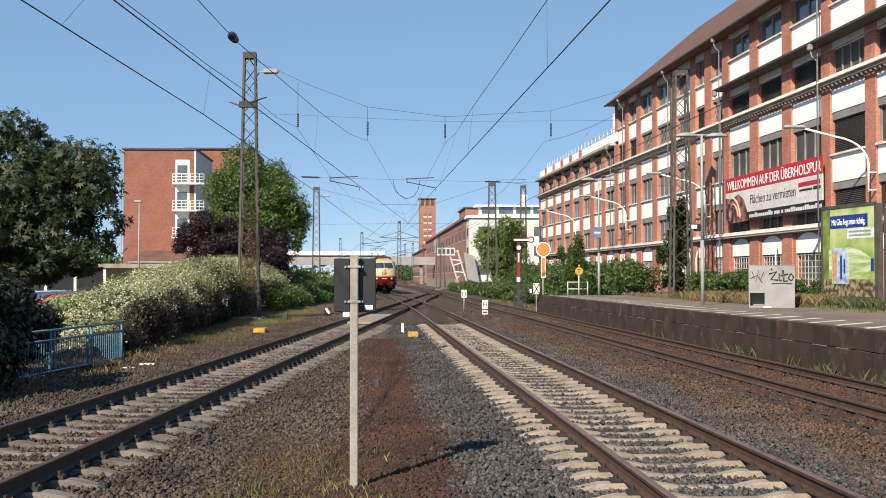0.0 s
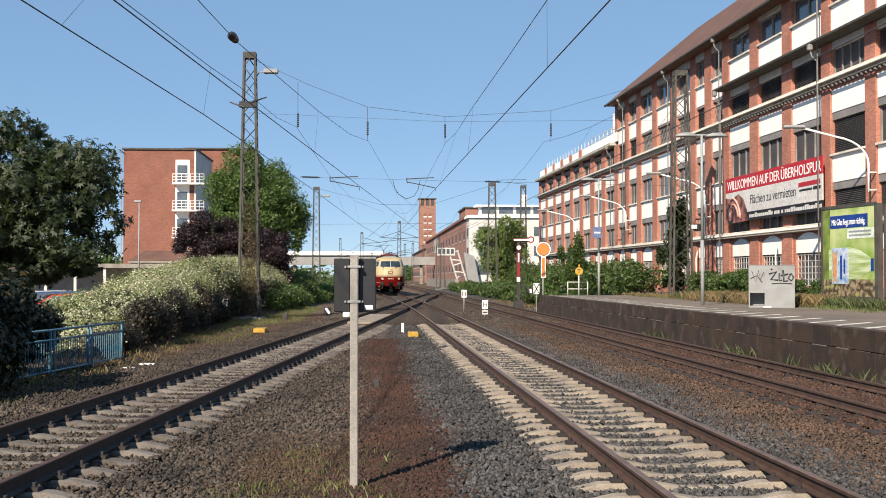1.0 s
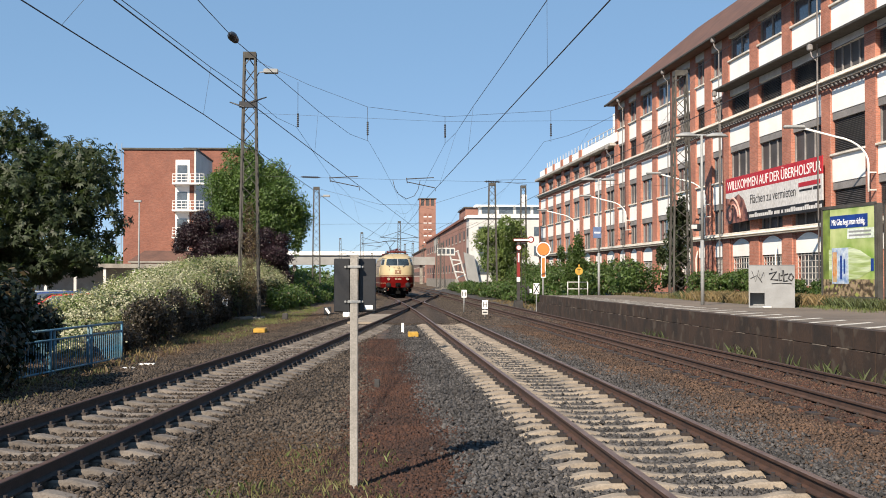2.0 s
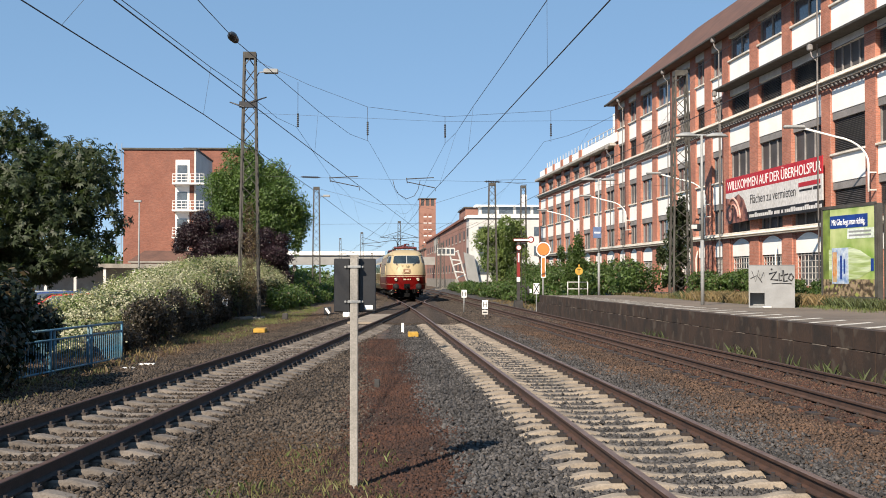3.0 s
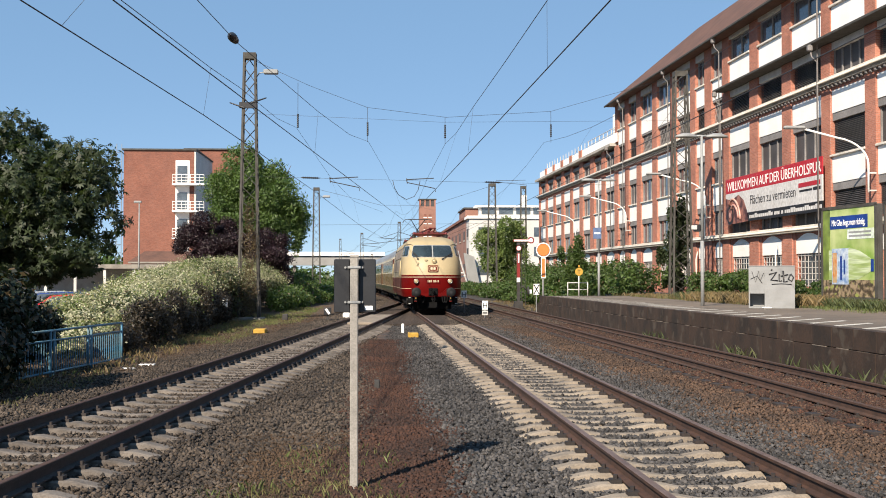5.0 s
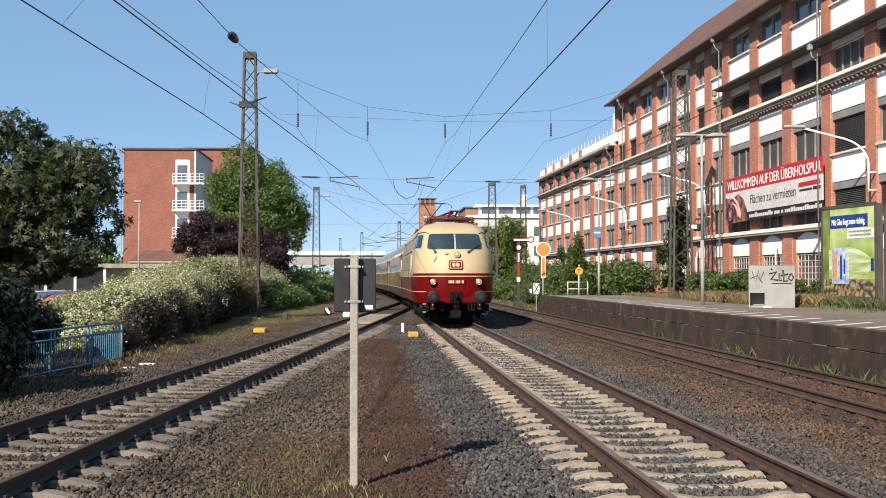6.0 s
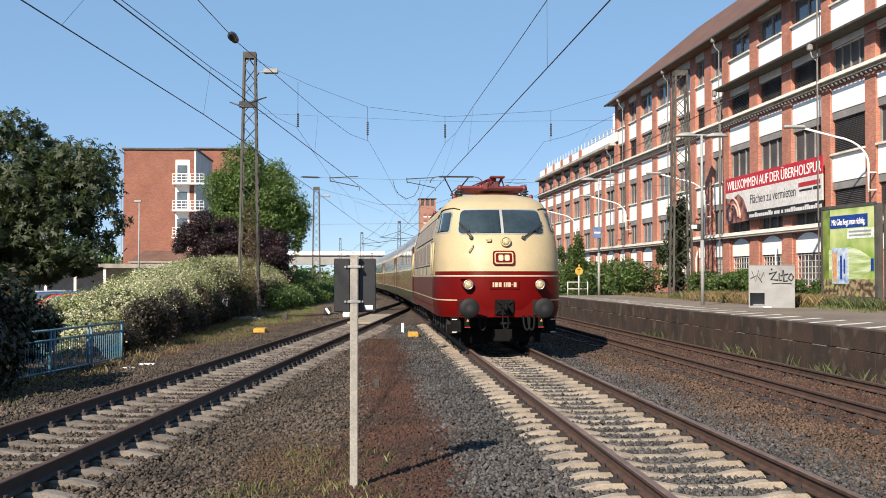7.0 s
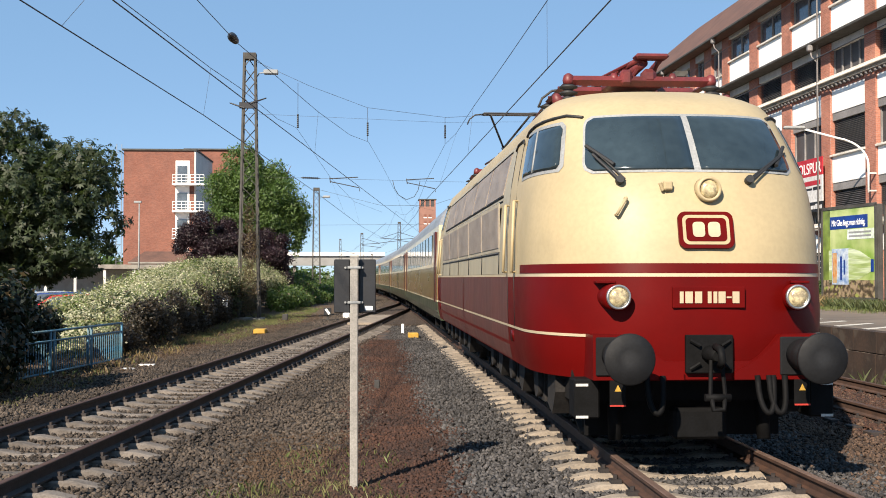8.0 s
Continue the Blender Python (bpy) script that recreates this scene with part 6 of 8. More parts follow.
def cantilever(x, y, z, reach):
    """A bracket arm on a far mast: tube, stay and insulator."""
    e = thing("cantilever_arm", pose(x, y, z), "dark bracket arm on a far mast", "overhead arm", "far bracket arms")
    bm = bmesh.new()
    rod(bm, (0, 0, 0), (reach, 0, 0.25), 0.06, 6)
    rod(bm, (0, 0, 1.3), (reach * 0.95, 0, 0.25), 0.045, 6)
    rod(bm, (0, 0, -0.2), (reach * 1.05, 0, -0.65), 0.05, 6)
    part("arm_tube", bm, M_IRON, e)


for x, y, z, reach in ((5.1, 200, 8.6, 3.4), (5.1, 200, 8.6, -3.4), (-1.8, 230, 8.6, 3.8), (-8.1, 300, 8.0, 4.0), (11.3, 300, 8.2, -3.6), (10.1, 330, 8.4, -3.6)):
    cantilever(x, y, z, reach)


def wire(name, pts, r, label, material=M_WIRE):
    bm = bmesh.new()
    tube(bm, pts, r, 5)
    return tagged(obj(name, bm, material), label, "wire", "overhead wires")


def sagged(p, q, sag, n=14):
    p, q = Vector(p), Vector(q)
    return [p.lerp(q, i / n) - Vector((0, 0, sag * 4 * (i / n) * (1 - i / n))) for i in range(n + 1)]


# the headspan between the two near masts
LM, RM = Vector((-5.85, 54.0, 12.3)), Vector((17.3, 61.5, 13.1))
top_pts = [LM, (-3.0, 54.9, 11.15), (-0.18, 55.82, 10.25), (3.87, 57.14, 9.98), (9.58, 58.99, 10.62), (13.2, 60.2, 11.8), RM]
wire("span_rope", top_pts, 0.009, "thin steel headspan rope between the near masts")
wire("span_rope", [(-5.85, 54.0, 9.63), (3.7, 57.1, 9.72), (17.3, 61.5, 10.55)], 0.006, "thin upper cross rope between the near masts")
wire("span_rope", [(-5.85, 54.0, 6.6), (3.7, 57.1, 6.68), (17.3, 61.5, 6.85)], 0.006, "thin lower cross rope between the near masts")


def hanger(x, y, z_top, z_bot):
    e = thing("rod_insulator", pose(x, y, 0), "dark rod insulator hanging from the headspan rope", "insulator", "headspan insulators")
    bm = bmesh.new()
    rod(bm, (0, 0, z_top), (0, 0, z_bot), 0.012, 5)
    part("hanger_rod", bm, M_WIRE, e)
    bm = bmesh.new()
    m = z_bot + (0.45 if z_top - z_bot > 2 else 0.75)
    prof = []
    for k in range(7):
        z = k * 0.1
        prof += [(0.03, z), (0.062, z + 0.04), (0.03, z + 0.08)]
    lathe(bm, (0, 0, m - 0.45), (0, 0, 1), prof, 10)
    part("insulator_body", bm, M_BLACK, e, "dark ribbed insulator")


for hx, hy, hz, hb in ((-0.16, 55.82, 10.25, 8.53), (3.80, 57.12, 9.98, 8.6), (9.58, 58.99, 10.62, 8.95), (-3.55, 54.7, 11.25, 9.05)):
    hanger(hx, hy, hz, hb)


def hung_line(label, contact, carrier, droppers, r=0.011):
    """A contact wire under a carrying wire, both through given points, with droppers between them at the y given."""
    def at(pts, y):
        for p, q in zip(pts[:-1], pts[1:]):
            if p[1] <= y <= q[1]:
                t = (y - p[1]) / (q[1] - p[1])
                return tuple(p[i] + (q[i] - p[i]) * t for i in range(3))
        return pts[-1]
    wire("contact_wire", contact, r, "dark contact wire over the " + label)
    wire("messenger_wire", carrier, 0.008, "thin messenger wire over the " + label)
    for y in droppers:
        wire("dropper_wire", [at(contact, y), at(carrier, y)], 0.0035, "thin dropper wire over the " + label)


def span_z(y, y0, length, high, sag):
    t = ((y - y0) / length) % 1.0
    return high - sag * 4 * t * (1 - t)


hung_line("main track", [(3.45 - 0.015 * y, y, 5.5) for y in (3, 15, 24, 34, 48, 57)] + [(main_x(y) - 0.45 * max(0, 1 - (y - 57) / 80), y, 5.5) for y in range(66, 300, 9)],
          [(3.25, 3, 8.0), (3.18, 11, 7.15), (3.15, 19.8, 6.72), (3.13, 26, 6.80), (3.11, 33.8, 6.95), (3.45, 45, 7.6), (3.80, 57.1, 8.6)] + [(main_x(y) + 0.3, y, span_z(y, 57.1, 56, 8.6, 1.7)) for y in range(66, 300, 9)],
          (11.0, 19.8, 33.8, 45.0, 75.0, 93.0, 120.0, 147.0))
hung_line("side track", [(left_x(y) - 0.08, y, 5.5) for y in (3, 15, 23, 34, 45, 55, 66, 80, 95, 110, 125)],
          [(-4.2, 3, 7.2), (-3.55, 11, 6.62), (-2.92, 19, 6.43), (-2.78, 23.4, 6.64), (-1.58, 33.7, 6.74), (-0.85, 45, 7.5), (-0.12, 55.8, 8.53), (0.7, 63, 7.95), (1.66, 75, 7.5), (3.2, 90, 7.6), (6.3, 112, 8.5)],
          (11.0, 33.7, 75.0, 90.0))
hung_line("side track's edge", [(-5.75, 3, 5.5), (-4.72, 15.4, 5.5), (-3.85, 26.0, 5.5), (-3.52, 31.1, 5.5), (-2.52, 47.3, 5.5), (-0.66, 82.1, 5.5), (1.6, 112, 5.5)],
          [(-5.2, 5, 6.9), (-4.4, 11, 6.3), (-3.96, 18, 6.16), (-3.69, 26, 6.59), (-3.48, 30, 6.81), (-3.5, 42, 7.7), (-3.62, 54.6, 9.05), (-2.4, 66, 7.7), (-1.2, 80, 7.2), (1.2, 112, 8.3)],
          (16.9, 26.0, 66.0, 80.0))
hung_line("platform track", [(plat_x(y), y, 5.5) for y in (4, 20, 40, 58, 80, 110, 150, 200, 290)],
          [(plat_x(y) + 1.6, y, span_z(y, 59, 56, 8.95, 1.3)) for y in (4, 12, 20, 30, 38, 46, 52, 59, 66, 76, 87, 98, 108, 115, 130, 145, 160, 171)],
          (30.0, 46.0, 76.0, 98.0))
sph = thing("line_weight", pose(-2.79, 22.9, 6.62, -88, 0, -2), "black egg insulator in the side track's messenger wire", "insulator")
bm = bmesh.new()
lathe(bm, (0, 0, -0.45), (0, 0, 1), [(0.012, 0), (0.05, 0.10), (0.09, 0.20), (0.095, 0.36), (0.06, 0.44), (0.085, 0.52), (0.07, 0.70), (0.012, 0.9)], 12)
part("insulator_body", bm, M_BLACK, sph)


def steady_arm(x, y, z, length, side):
    e = thing("steady_arm", pose(x, y, z), "dark steel registration arm holding the contact wire", "overhead arm", "registration arms")
    bm = bmesh.new()
    rod(bm, (0, 0, 0), (side * length, 0, 0.08), 0.026, 6)
    rod(bm, (-side * 0.02, 0.05, 0.06), (0.02 * side, 0, -0.20), 0.024, 6)
    rod(bm, (side * 0.03, 0, -0.15), (side * (length + 0.05), 0, -0.44), 0.024, 6)
    rod(bm, (side * (length + 0.05), 0, -0.44), (side * (length + 0.08), 0, -0.62), 0.014, 5)
    part("arm_tube", bm, M_IRON, e)


steady_arm(1.82, 56.4, 6.70, 1.37, 1)
steady_arm(-2.0, 55.2, 6.63, 1.38, 1)
steady_arm(13.7, 121.0, 12.3, 3.2, 1)
for x, y, z in ((-2.95, 55.0, 6.64), (6.35, 57.95, 6.72)):
    rope_ins = thing("rod_insulator", pose(x, y, z, 0, 0, 18), "dark rod insulator lying in the lower cross rope", "insulator", "cross rope insulators")
    bm = bmesh.new()
    lathe(bm, (-0.48, 0, 0), (1, 0, 0), [(0.015, 0)] + [v for q in range(8) for v in ((0.03, 0.08 + q * 0.1), (0.06, 0.12 + q * 0.1), (0.03, 0.16 + q * 0.1))] + [(0.015, 0.98)], 8)
    part("insulator_body", bm, M_BLACK, rope_ins, "dark ribbed insulator")
for mx, my in ((-5.4, 112.0), (12.2, 112.0)):
    wire("span_rope", [(-5.4, 112, 10.6), (1, 112, 9.0), (6, 112, 9.0), (12.2, 112, 11.0)], 0.014, "thin rope between the distant masts") if mx < 0 else wire("span_rope", [(-5.4, 112, 7.0), (12.2, 112, 7.2)], 0.012, "thin lower rope between the distant masts")
for k, (x0, x1) in enumerate(((-6.0, 5.0), (-2.5, 8.3), (-9.5, 1.6), (1.8, 11.0))):
    wire("contact_wire", [(x0 + (x1 - x0) * t, 300 - 185 * t, 6.2 + 1.2 * abs(2 * t - 1)) for t in (0, 0.2, 0.4, 0.6, 0.8, 1.0)], 0.016, "far overhead wire converging over the yard")


wire("jumper_cable", [(1.1, 56.26, 6.66), (1.2, 56.3, 6.25), (1.4, 56.35, 5.92), (1.8, 56.5, 5.70), (2.2, 56.6, 5.86), (2.4, 56.65, 6.2), (2.5, 56.71, 6.67)], 0.016, "drooping jumper cable under the headspan")
ins = thing("mast_insulator", pose(-5.85, 54.0, GZ), "dark ribbed insulators fixed across the lattice mast", "insulator")
for s, z in ((-1, 10.1), (1, 10.35)):
    bm = bmesh.new()
    lathe(bm, (s * 0.12, -0.3, z), (s, 0, 0.35), [(0.03, 0), (0.08, 0.06), (0.04, 0.1), (0.08, 0.16), (0.04, 0.2), (0.08, 0.26), (0.04, 0.3), (0.03, 0.75), (0.02, 0.8)], 10)
    part("insulator_body", bm, M_BLACK, ins)
part("clamp_plate", cubes((-0.42, 0.42, -0.33, -0.25, 10.1, 10.4), bevel=0.02), M_BLACK, ins)

# ---- the black sign on its post ----
def back_sign():
    e = thing("signal_sign", pose(-0.155, 10.65, GZ), "black sign boards seen from behind on a grey concrete post", "railway sign")
    part("post", cubes((-0.038, 0.038, -0.04, 0.04, -0.1, 2.22), bevel=0.008), M_POST, e, "grey concrete post")
    for x0, x1 in ((-0.195, -0.04), (0.04, 0.205)):
        part("board", cubes((x0 + 0.002, x1, 0.05, 0.12, 1.69, 2.20), bevel=0.008), M_BLACK, e, "black board")
    part("board", cubes((-0.04, 0.04, 0.056, 0.118, 1.69, 2.20)), M_BLACK, e, "black board")
    for z in (1.79, 2.12):
        bm = cubes((-0.062, 0.062, -0.05, 0.05, z - 0.012, z + 0.012), bevel=0.004)
        part("clamp", bm, M_GALV, e, "steel clamp")
        for x in (-0.085, 0.075):
            bm = bmesh.new()
            disc(bm, (x, 0.045, z), (0, 1, 0), 0.011, 0.03, 8)
            part("bolt", bm, M_GALV, e)
    part("sticker", cubes((0.10, 0.175, 0.044, 0.05, 1.715, 1.755)), M_WHITE, e, "small white sticker")
    part("cap", cubes((-0.042, 0.042, -0.044, 0.044, 2.215, 2.235)), M_POST, e)
    return e


back_sign()


# ---- signals and boards ----
def h_board(x, y, base, low=False):
    e = thing("stop_board", pose(x, y, GZ), "white board with a black letter on a thin post", "railway sign", "stop boards")
    bm = bmesh.new()
    rod(bm, (0, 0, 0), (0, 0, base + 0.1), 0.03, 8)
    part("post", bm, M_GALV, e)
    part("board", cubes((-0.145, 0.145, -0.03, 0.0, base, base + 0.43), bevel=0.005), M_WHITE, e, "white board")
    part("edge", cubes((-0.162, -0.145, -0.035, 0.0, base - 0.01, base + 0.44)), M_BLACK, e)
    text_mesh("letter", "H", 0.38, pose(-0.105, -0.036, base + 0.08, 90), e, M_BLACK, width=0.21)
    if low:
        part("lower_board", cubes((-0.145, 0.145, -0.03, 0.0, base - 0.27, base - 0.05), bevel=0.005), M_GREYWHITE, e, "small lower plate")
        part("bar", cubes((-0.11, 0.11, -0.036, -0.03, base - 0.19, base - 0.13)), M_BLACK, e)


h_board(5.22, 62.5, 0.87)
h_board(5.58, 54.5, 0.46, True)


M_SIGNALRED = mat("faded_signal_red", (0.26, 0.022, 0.02), (0.18, 0.018, 0.017), rough=0.5, scale=3, fine=40)


def semaphore():
    e = thing("semaphore_signal", pose(9.55, 72.0, GZ), "red and white semaphore signal with one arm", "railway signal")
    for k, (z0, z1, m) in enumerate(((0.5, 1.72, M_IRON), (1.72, 2.02, M_WHITE), (2.02, 2.95, M_SIGNALRED), (2.95, 3.6, M_SIGNALRED), (3.6, 4.3, M_IRON))):
        part("mast_section", cubes((-0.105, 0.105, -0.10, 0.10, z0 + 0.002, z1 - 0.002), bevel=0.01), m, e)
    part("white_strip", cubes((-0.045, 0.045, -0.115, -0.10, 2.98, 3.56)), M_WHITE, e, "white strip on the mast")
    part("base_frame", cubes((-0.28, 0.28, -0.25, 0.25, -0.1, 0.5), bevel=0.03), M_IRON, e, "dark iron base")
    part("arm", cubes((-0.34, 0.72, -0.16, -0.12, 4.33, 4.51), bevel=0.01), M_SIGNALRED, e, "red-edged signal arm")
    part("arm_field", cubes((-0.31, 0.70, -0.175, -0.16, 4.365, 4.475)), M_WHITE, e, "white arm field")
    bm = bmesh.new()
    disc(bm, (0.80, -0.14, 4.44), (0, 1, 0), 0.215, 0.05, 24)
    part("arm_disc", bm, M_SIGNALRED, e, "red ring")
    bm = bmesh.new()
    disc(bm, (0.80, -0.17, 4.44), (0, 1, 0), 0.13, 0.02, 24)
    part("arm_disc_field", bm, M_WHITE, e, "white disc")
    bm = bmesh.new()
    disc(bm, (0, -0.16, 3.92), (0, 1, 0), 0.18, 0.05, 24)
    part("lamp_disc", bm, M_SIGNALRED, e)
    bm = bmesh.new()
    disc(bm, (0, -0.19, 3.92), (0, 1, 0), 0.135, 0.02, 24)
    part("lamp_disc_field", bm, M_WHITE, e)
    bm = cubes((0.15, 0.5, -0.1, 0.1, 4.15, 4.42), bevel=0.04)
    rod(bm, (0.3, 0, 4.3), (0.15, 0, 5.1), 0.03, 6)
    part("lamp_box", bm, M_IRON, e, "dark lamp box")
    bm = bmesh.new()
    rod(bm, (0.2, 0, 0.2), (0.2, 0, 4.2), 0.02, 6)
    for j in range(8):
        rod(bm, (0.12, 0, 0.6 + j * 0.45), (0.45, 0, 0.6 + j * 0.45), 0.014, 5)
    rod(bm, (0.45, 0, 0.2), (0.42, 0, 4.2), 0.02, 6)
    part("ladder", bm, M_IRON, e, "dark ladder")
    bm = bmesh.new()
    lathe(bm, (0.55, -0.1, 1.15), (1, 0, 0), [(0.1, 0), (0.3, 0.04), (0.3, 0.1), (0.1, 0.12)], 16)
    tube(bm, [(0, 0, 1.3), (0.3, -0.1, 1.45), (0.6, -0.1, 1.15)], 0.05, 6)
    part("winding_wheel", bm, M_IRON, e)
    part("white_mark", cubes((0.62, 0.82, -0.3, -0.26, 1.0, 1.25)), M_WHITE, e)


semaphore()


def distant_signal():
    e = thing("distant_signal", pose(9.95, 64.2, GZ), "round orange distant signal disc with a tall orange arm below", "railway signal")
    bm = bmesh.new()
    rod(bm, (0, 0, 0), (0, 0, 3.9), 0.06, 8)
    part("post", bm, M_GALV, e)
    for r, y, m, nm in ((0.445, -0.08, M_BLACK, "disc_rim"), (0.43, -0.10, M_WHITE, "disc_ring"), (0.365, -0.12, M_BLACK, "disc_line"), (0.345, -0.14, M_ORANGE, "disc_field")):
        bm = bmesh.new()
        disc(bm, (0, y, 3.62), (0, 1, 0), r, 0.03, 32)
        part(nm, bm, m, e)
    for hw, z0, z1, y, m, nm in ((0.135, 1.98, 3.19, -0.08, M_WHITE, "arm"), (0.085, 2.04, 3.13, -0.10, M_ORANGE, "arm_field")):
        bm = bmesh.new()
        box(bm, -hw, hw, y - 0.02, y, z0, z1, bevel=0.008)
        part(nm, bm, m, e)
    part("ne_board", cubes((-0.60, -0.26, -0.3, -0.27, 1.04, 1.66), bevel=0.005), M_WHITE, e, "white board with black crossing strokes")
    bm = bmesh.new()
    for x in (-0.58, -0.28):
        for z in (1.62, 1.08):
            rod(bm, (x, -0.31, z), (-0.43, -0.31, 1.35), 0.028, 4)
    part("stroke", bm, M_BLACK, e)
    bm = bmesh.new()
    rod(bm, (-0.43, -0.26, 0), (-0.43, -0.26, 1.1), 0.03, 6)
    part("short_post", bm, M_GALV, e)


distant_signal()

ts = thing("t_sign", pose(11.25, 60.0, 0.75), "round yellow sign with a black letter on a white post", "railway sign")
bm = bmesh.new()
rod(bm, (0, 0, 0), (0, 0, 1.1), 0.035, 8)
part("post", bm, M_GREYWHITE, ts)
bm = bmesh.new()
disc(bm, (0, -0.05, 1.32), (0, 1, 0), 0.215, 0.02, 24)
part("disc", bm, M_YELLOW, ts)
text_mesh("letter", "T", 0.30, pose(-0.09, -0.064, 1.22, 90), ts, M_BLACK, width=0.18)
part("peak", cubes((-0.04, 0.04, -0.05, -0.03, 1.56, 1.68)), M_YELLOW, ts)
br = thing("end_barrier", pose(11.3, 60.6, 0.75), "low white tubular barrier at the platform end", "barrier")
for x in (-0.55, 0.55):
    bm = bmesh.new()
    rod(bm, (x, 0, 0), (x, 0, 0.75), 0.03, 8)
    part("barrier_post", bm, M_GREYWHITE, br)
for z in (0.35, 0.72):
    bm = bmesh.new()
    rod(bm, (-0.55, 0, z), (0.55, 0, z), 0.025, 8)
    part("barrier_rail", bm, M_GREYWHITE, br)


# ---- lamps on the platform ----
def platform_lamp(x, y, h=6.05, box_at=None, sign=False):
    e = thing("street_lamp", pose(x, y, 0.755), "grey steel lamp post with two flat lamp heads", "street lamp", "platform lamps")
    bm = bmesh.new()
    rod(bm, (0, 0, 0), (0, 0, 2.3), 0.068, 12)
    rod(bm, (0, 0, 2.3), (0, 0, h), 0.058, 12, 0.045)
    part("pole", bm, M_GALV, e, "galvanised pole")
    bm = bmesh.new()
    rod(bm, (-0.5, 0, h), (0.5, 0, h), 0.035, 8)
    part("cross_arm", bm, M_GALV, e)
    for s in (-1, 1):
        bm = bmesh.new()
        lathe(bm, (0, 0, -0.06), (0, 0, 1), [(0.36, 0), (0.42, 0.01), (0.36, 0.08), (0.15, 0.15), (0.0, 0.16)], 20)
        for v in bm.verts:
            v.co.y *= 0.55
        o = part("lamp_head", bm, M_GALV, e, "flat grey lamp head")
        o.matrix_local = pose(s * 0.55, 0, h)
    if box_at:
        part("switch_box", cubes((-0.30, -0.08, -0.1, 0.1, box_at - 0.12, box_at + 0.14), bevel=0.02), M_BLACK, e, "small dark loudspeaker box")
        part("white_box", cubes((-0.42, -0.22, -0.14, -0.08, box_at - 0.05, box_at + 0.1), bevel=0.01), M_GREYWHITE, e)
    if sign:
        part("station_sign", cubes((-0.32, 0.12, -0.10, -0.07, 3.1, 3.7), bevel=0.008), M_BLUE, e, "blue sign")
        part("sign_bar", cubes((-0.26, 0.06, -0.108, -0.10, 3.36, 3.44)), M_WHITE, e)


M_BLUE = mat("blue_enamel", (0.12, 0.18, 0.33), (0.10, 0.15, 0.27), rough=0.4, scale=2, fine=40, bump=0.02)
platform_lamp(11.77, 39.1, box_at=2.75)
platform_lamp(12.35, 60.0, 6.3, sign=True)


def wall_lamp(y):
    """A white gooseneck arm on the factory's facade."""
    e = thing("wall_lamp", pose(FA + FB * y, y, 0), "white gooseneck lamp arm on the factory wall", "wall lamp", "factory wall lamps")
    bm = bmesh.new()
    pts = [(-0.35, 0, 5.4)] + [(-0.35 - 1.7 * (1 - math.cos(a)), 0, 6.6 + 1.15 * math.sin(a)) for a in [k * math.pi / 16 for k in range(8)]] + [(-3.2, 0, 8.1)]
    tube(bm, pts, 0.045, 8)
    part("arm", bm, M_WHITE, e, "white tubular arm")
    for z in (5.45, 6.2):
        part("bracket", cubes((-0.36, 0.02, -0.035, 0.035, z, z + 0.06)), M_GREYWHITE, e)
    bm = cubes((-4.05, -3.1, -0.12, 0.12, 8.08, 8.22), bevel=0.05)
    part("lamp_head", bm, M_GALV, e, "grey lamp head")


for wy in (46.5, 67.9, 87.1, 106.0):
    wall_lamp(wy)


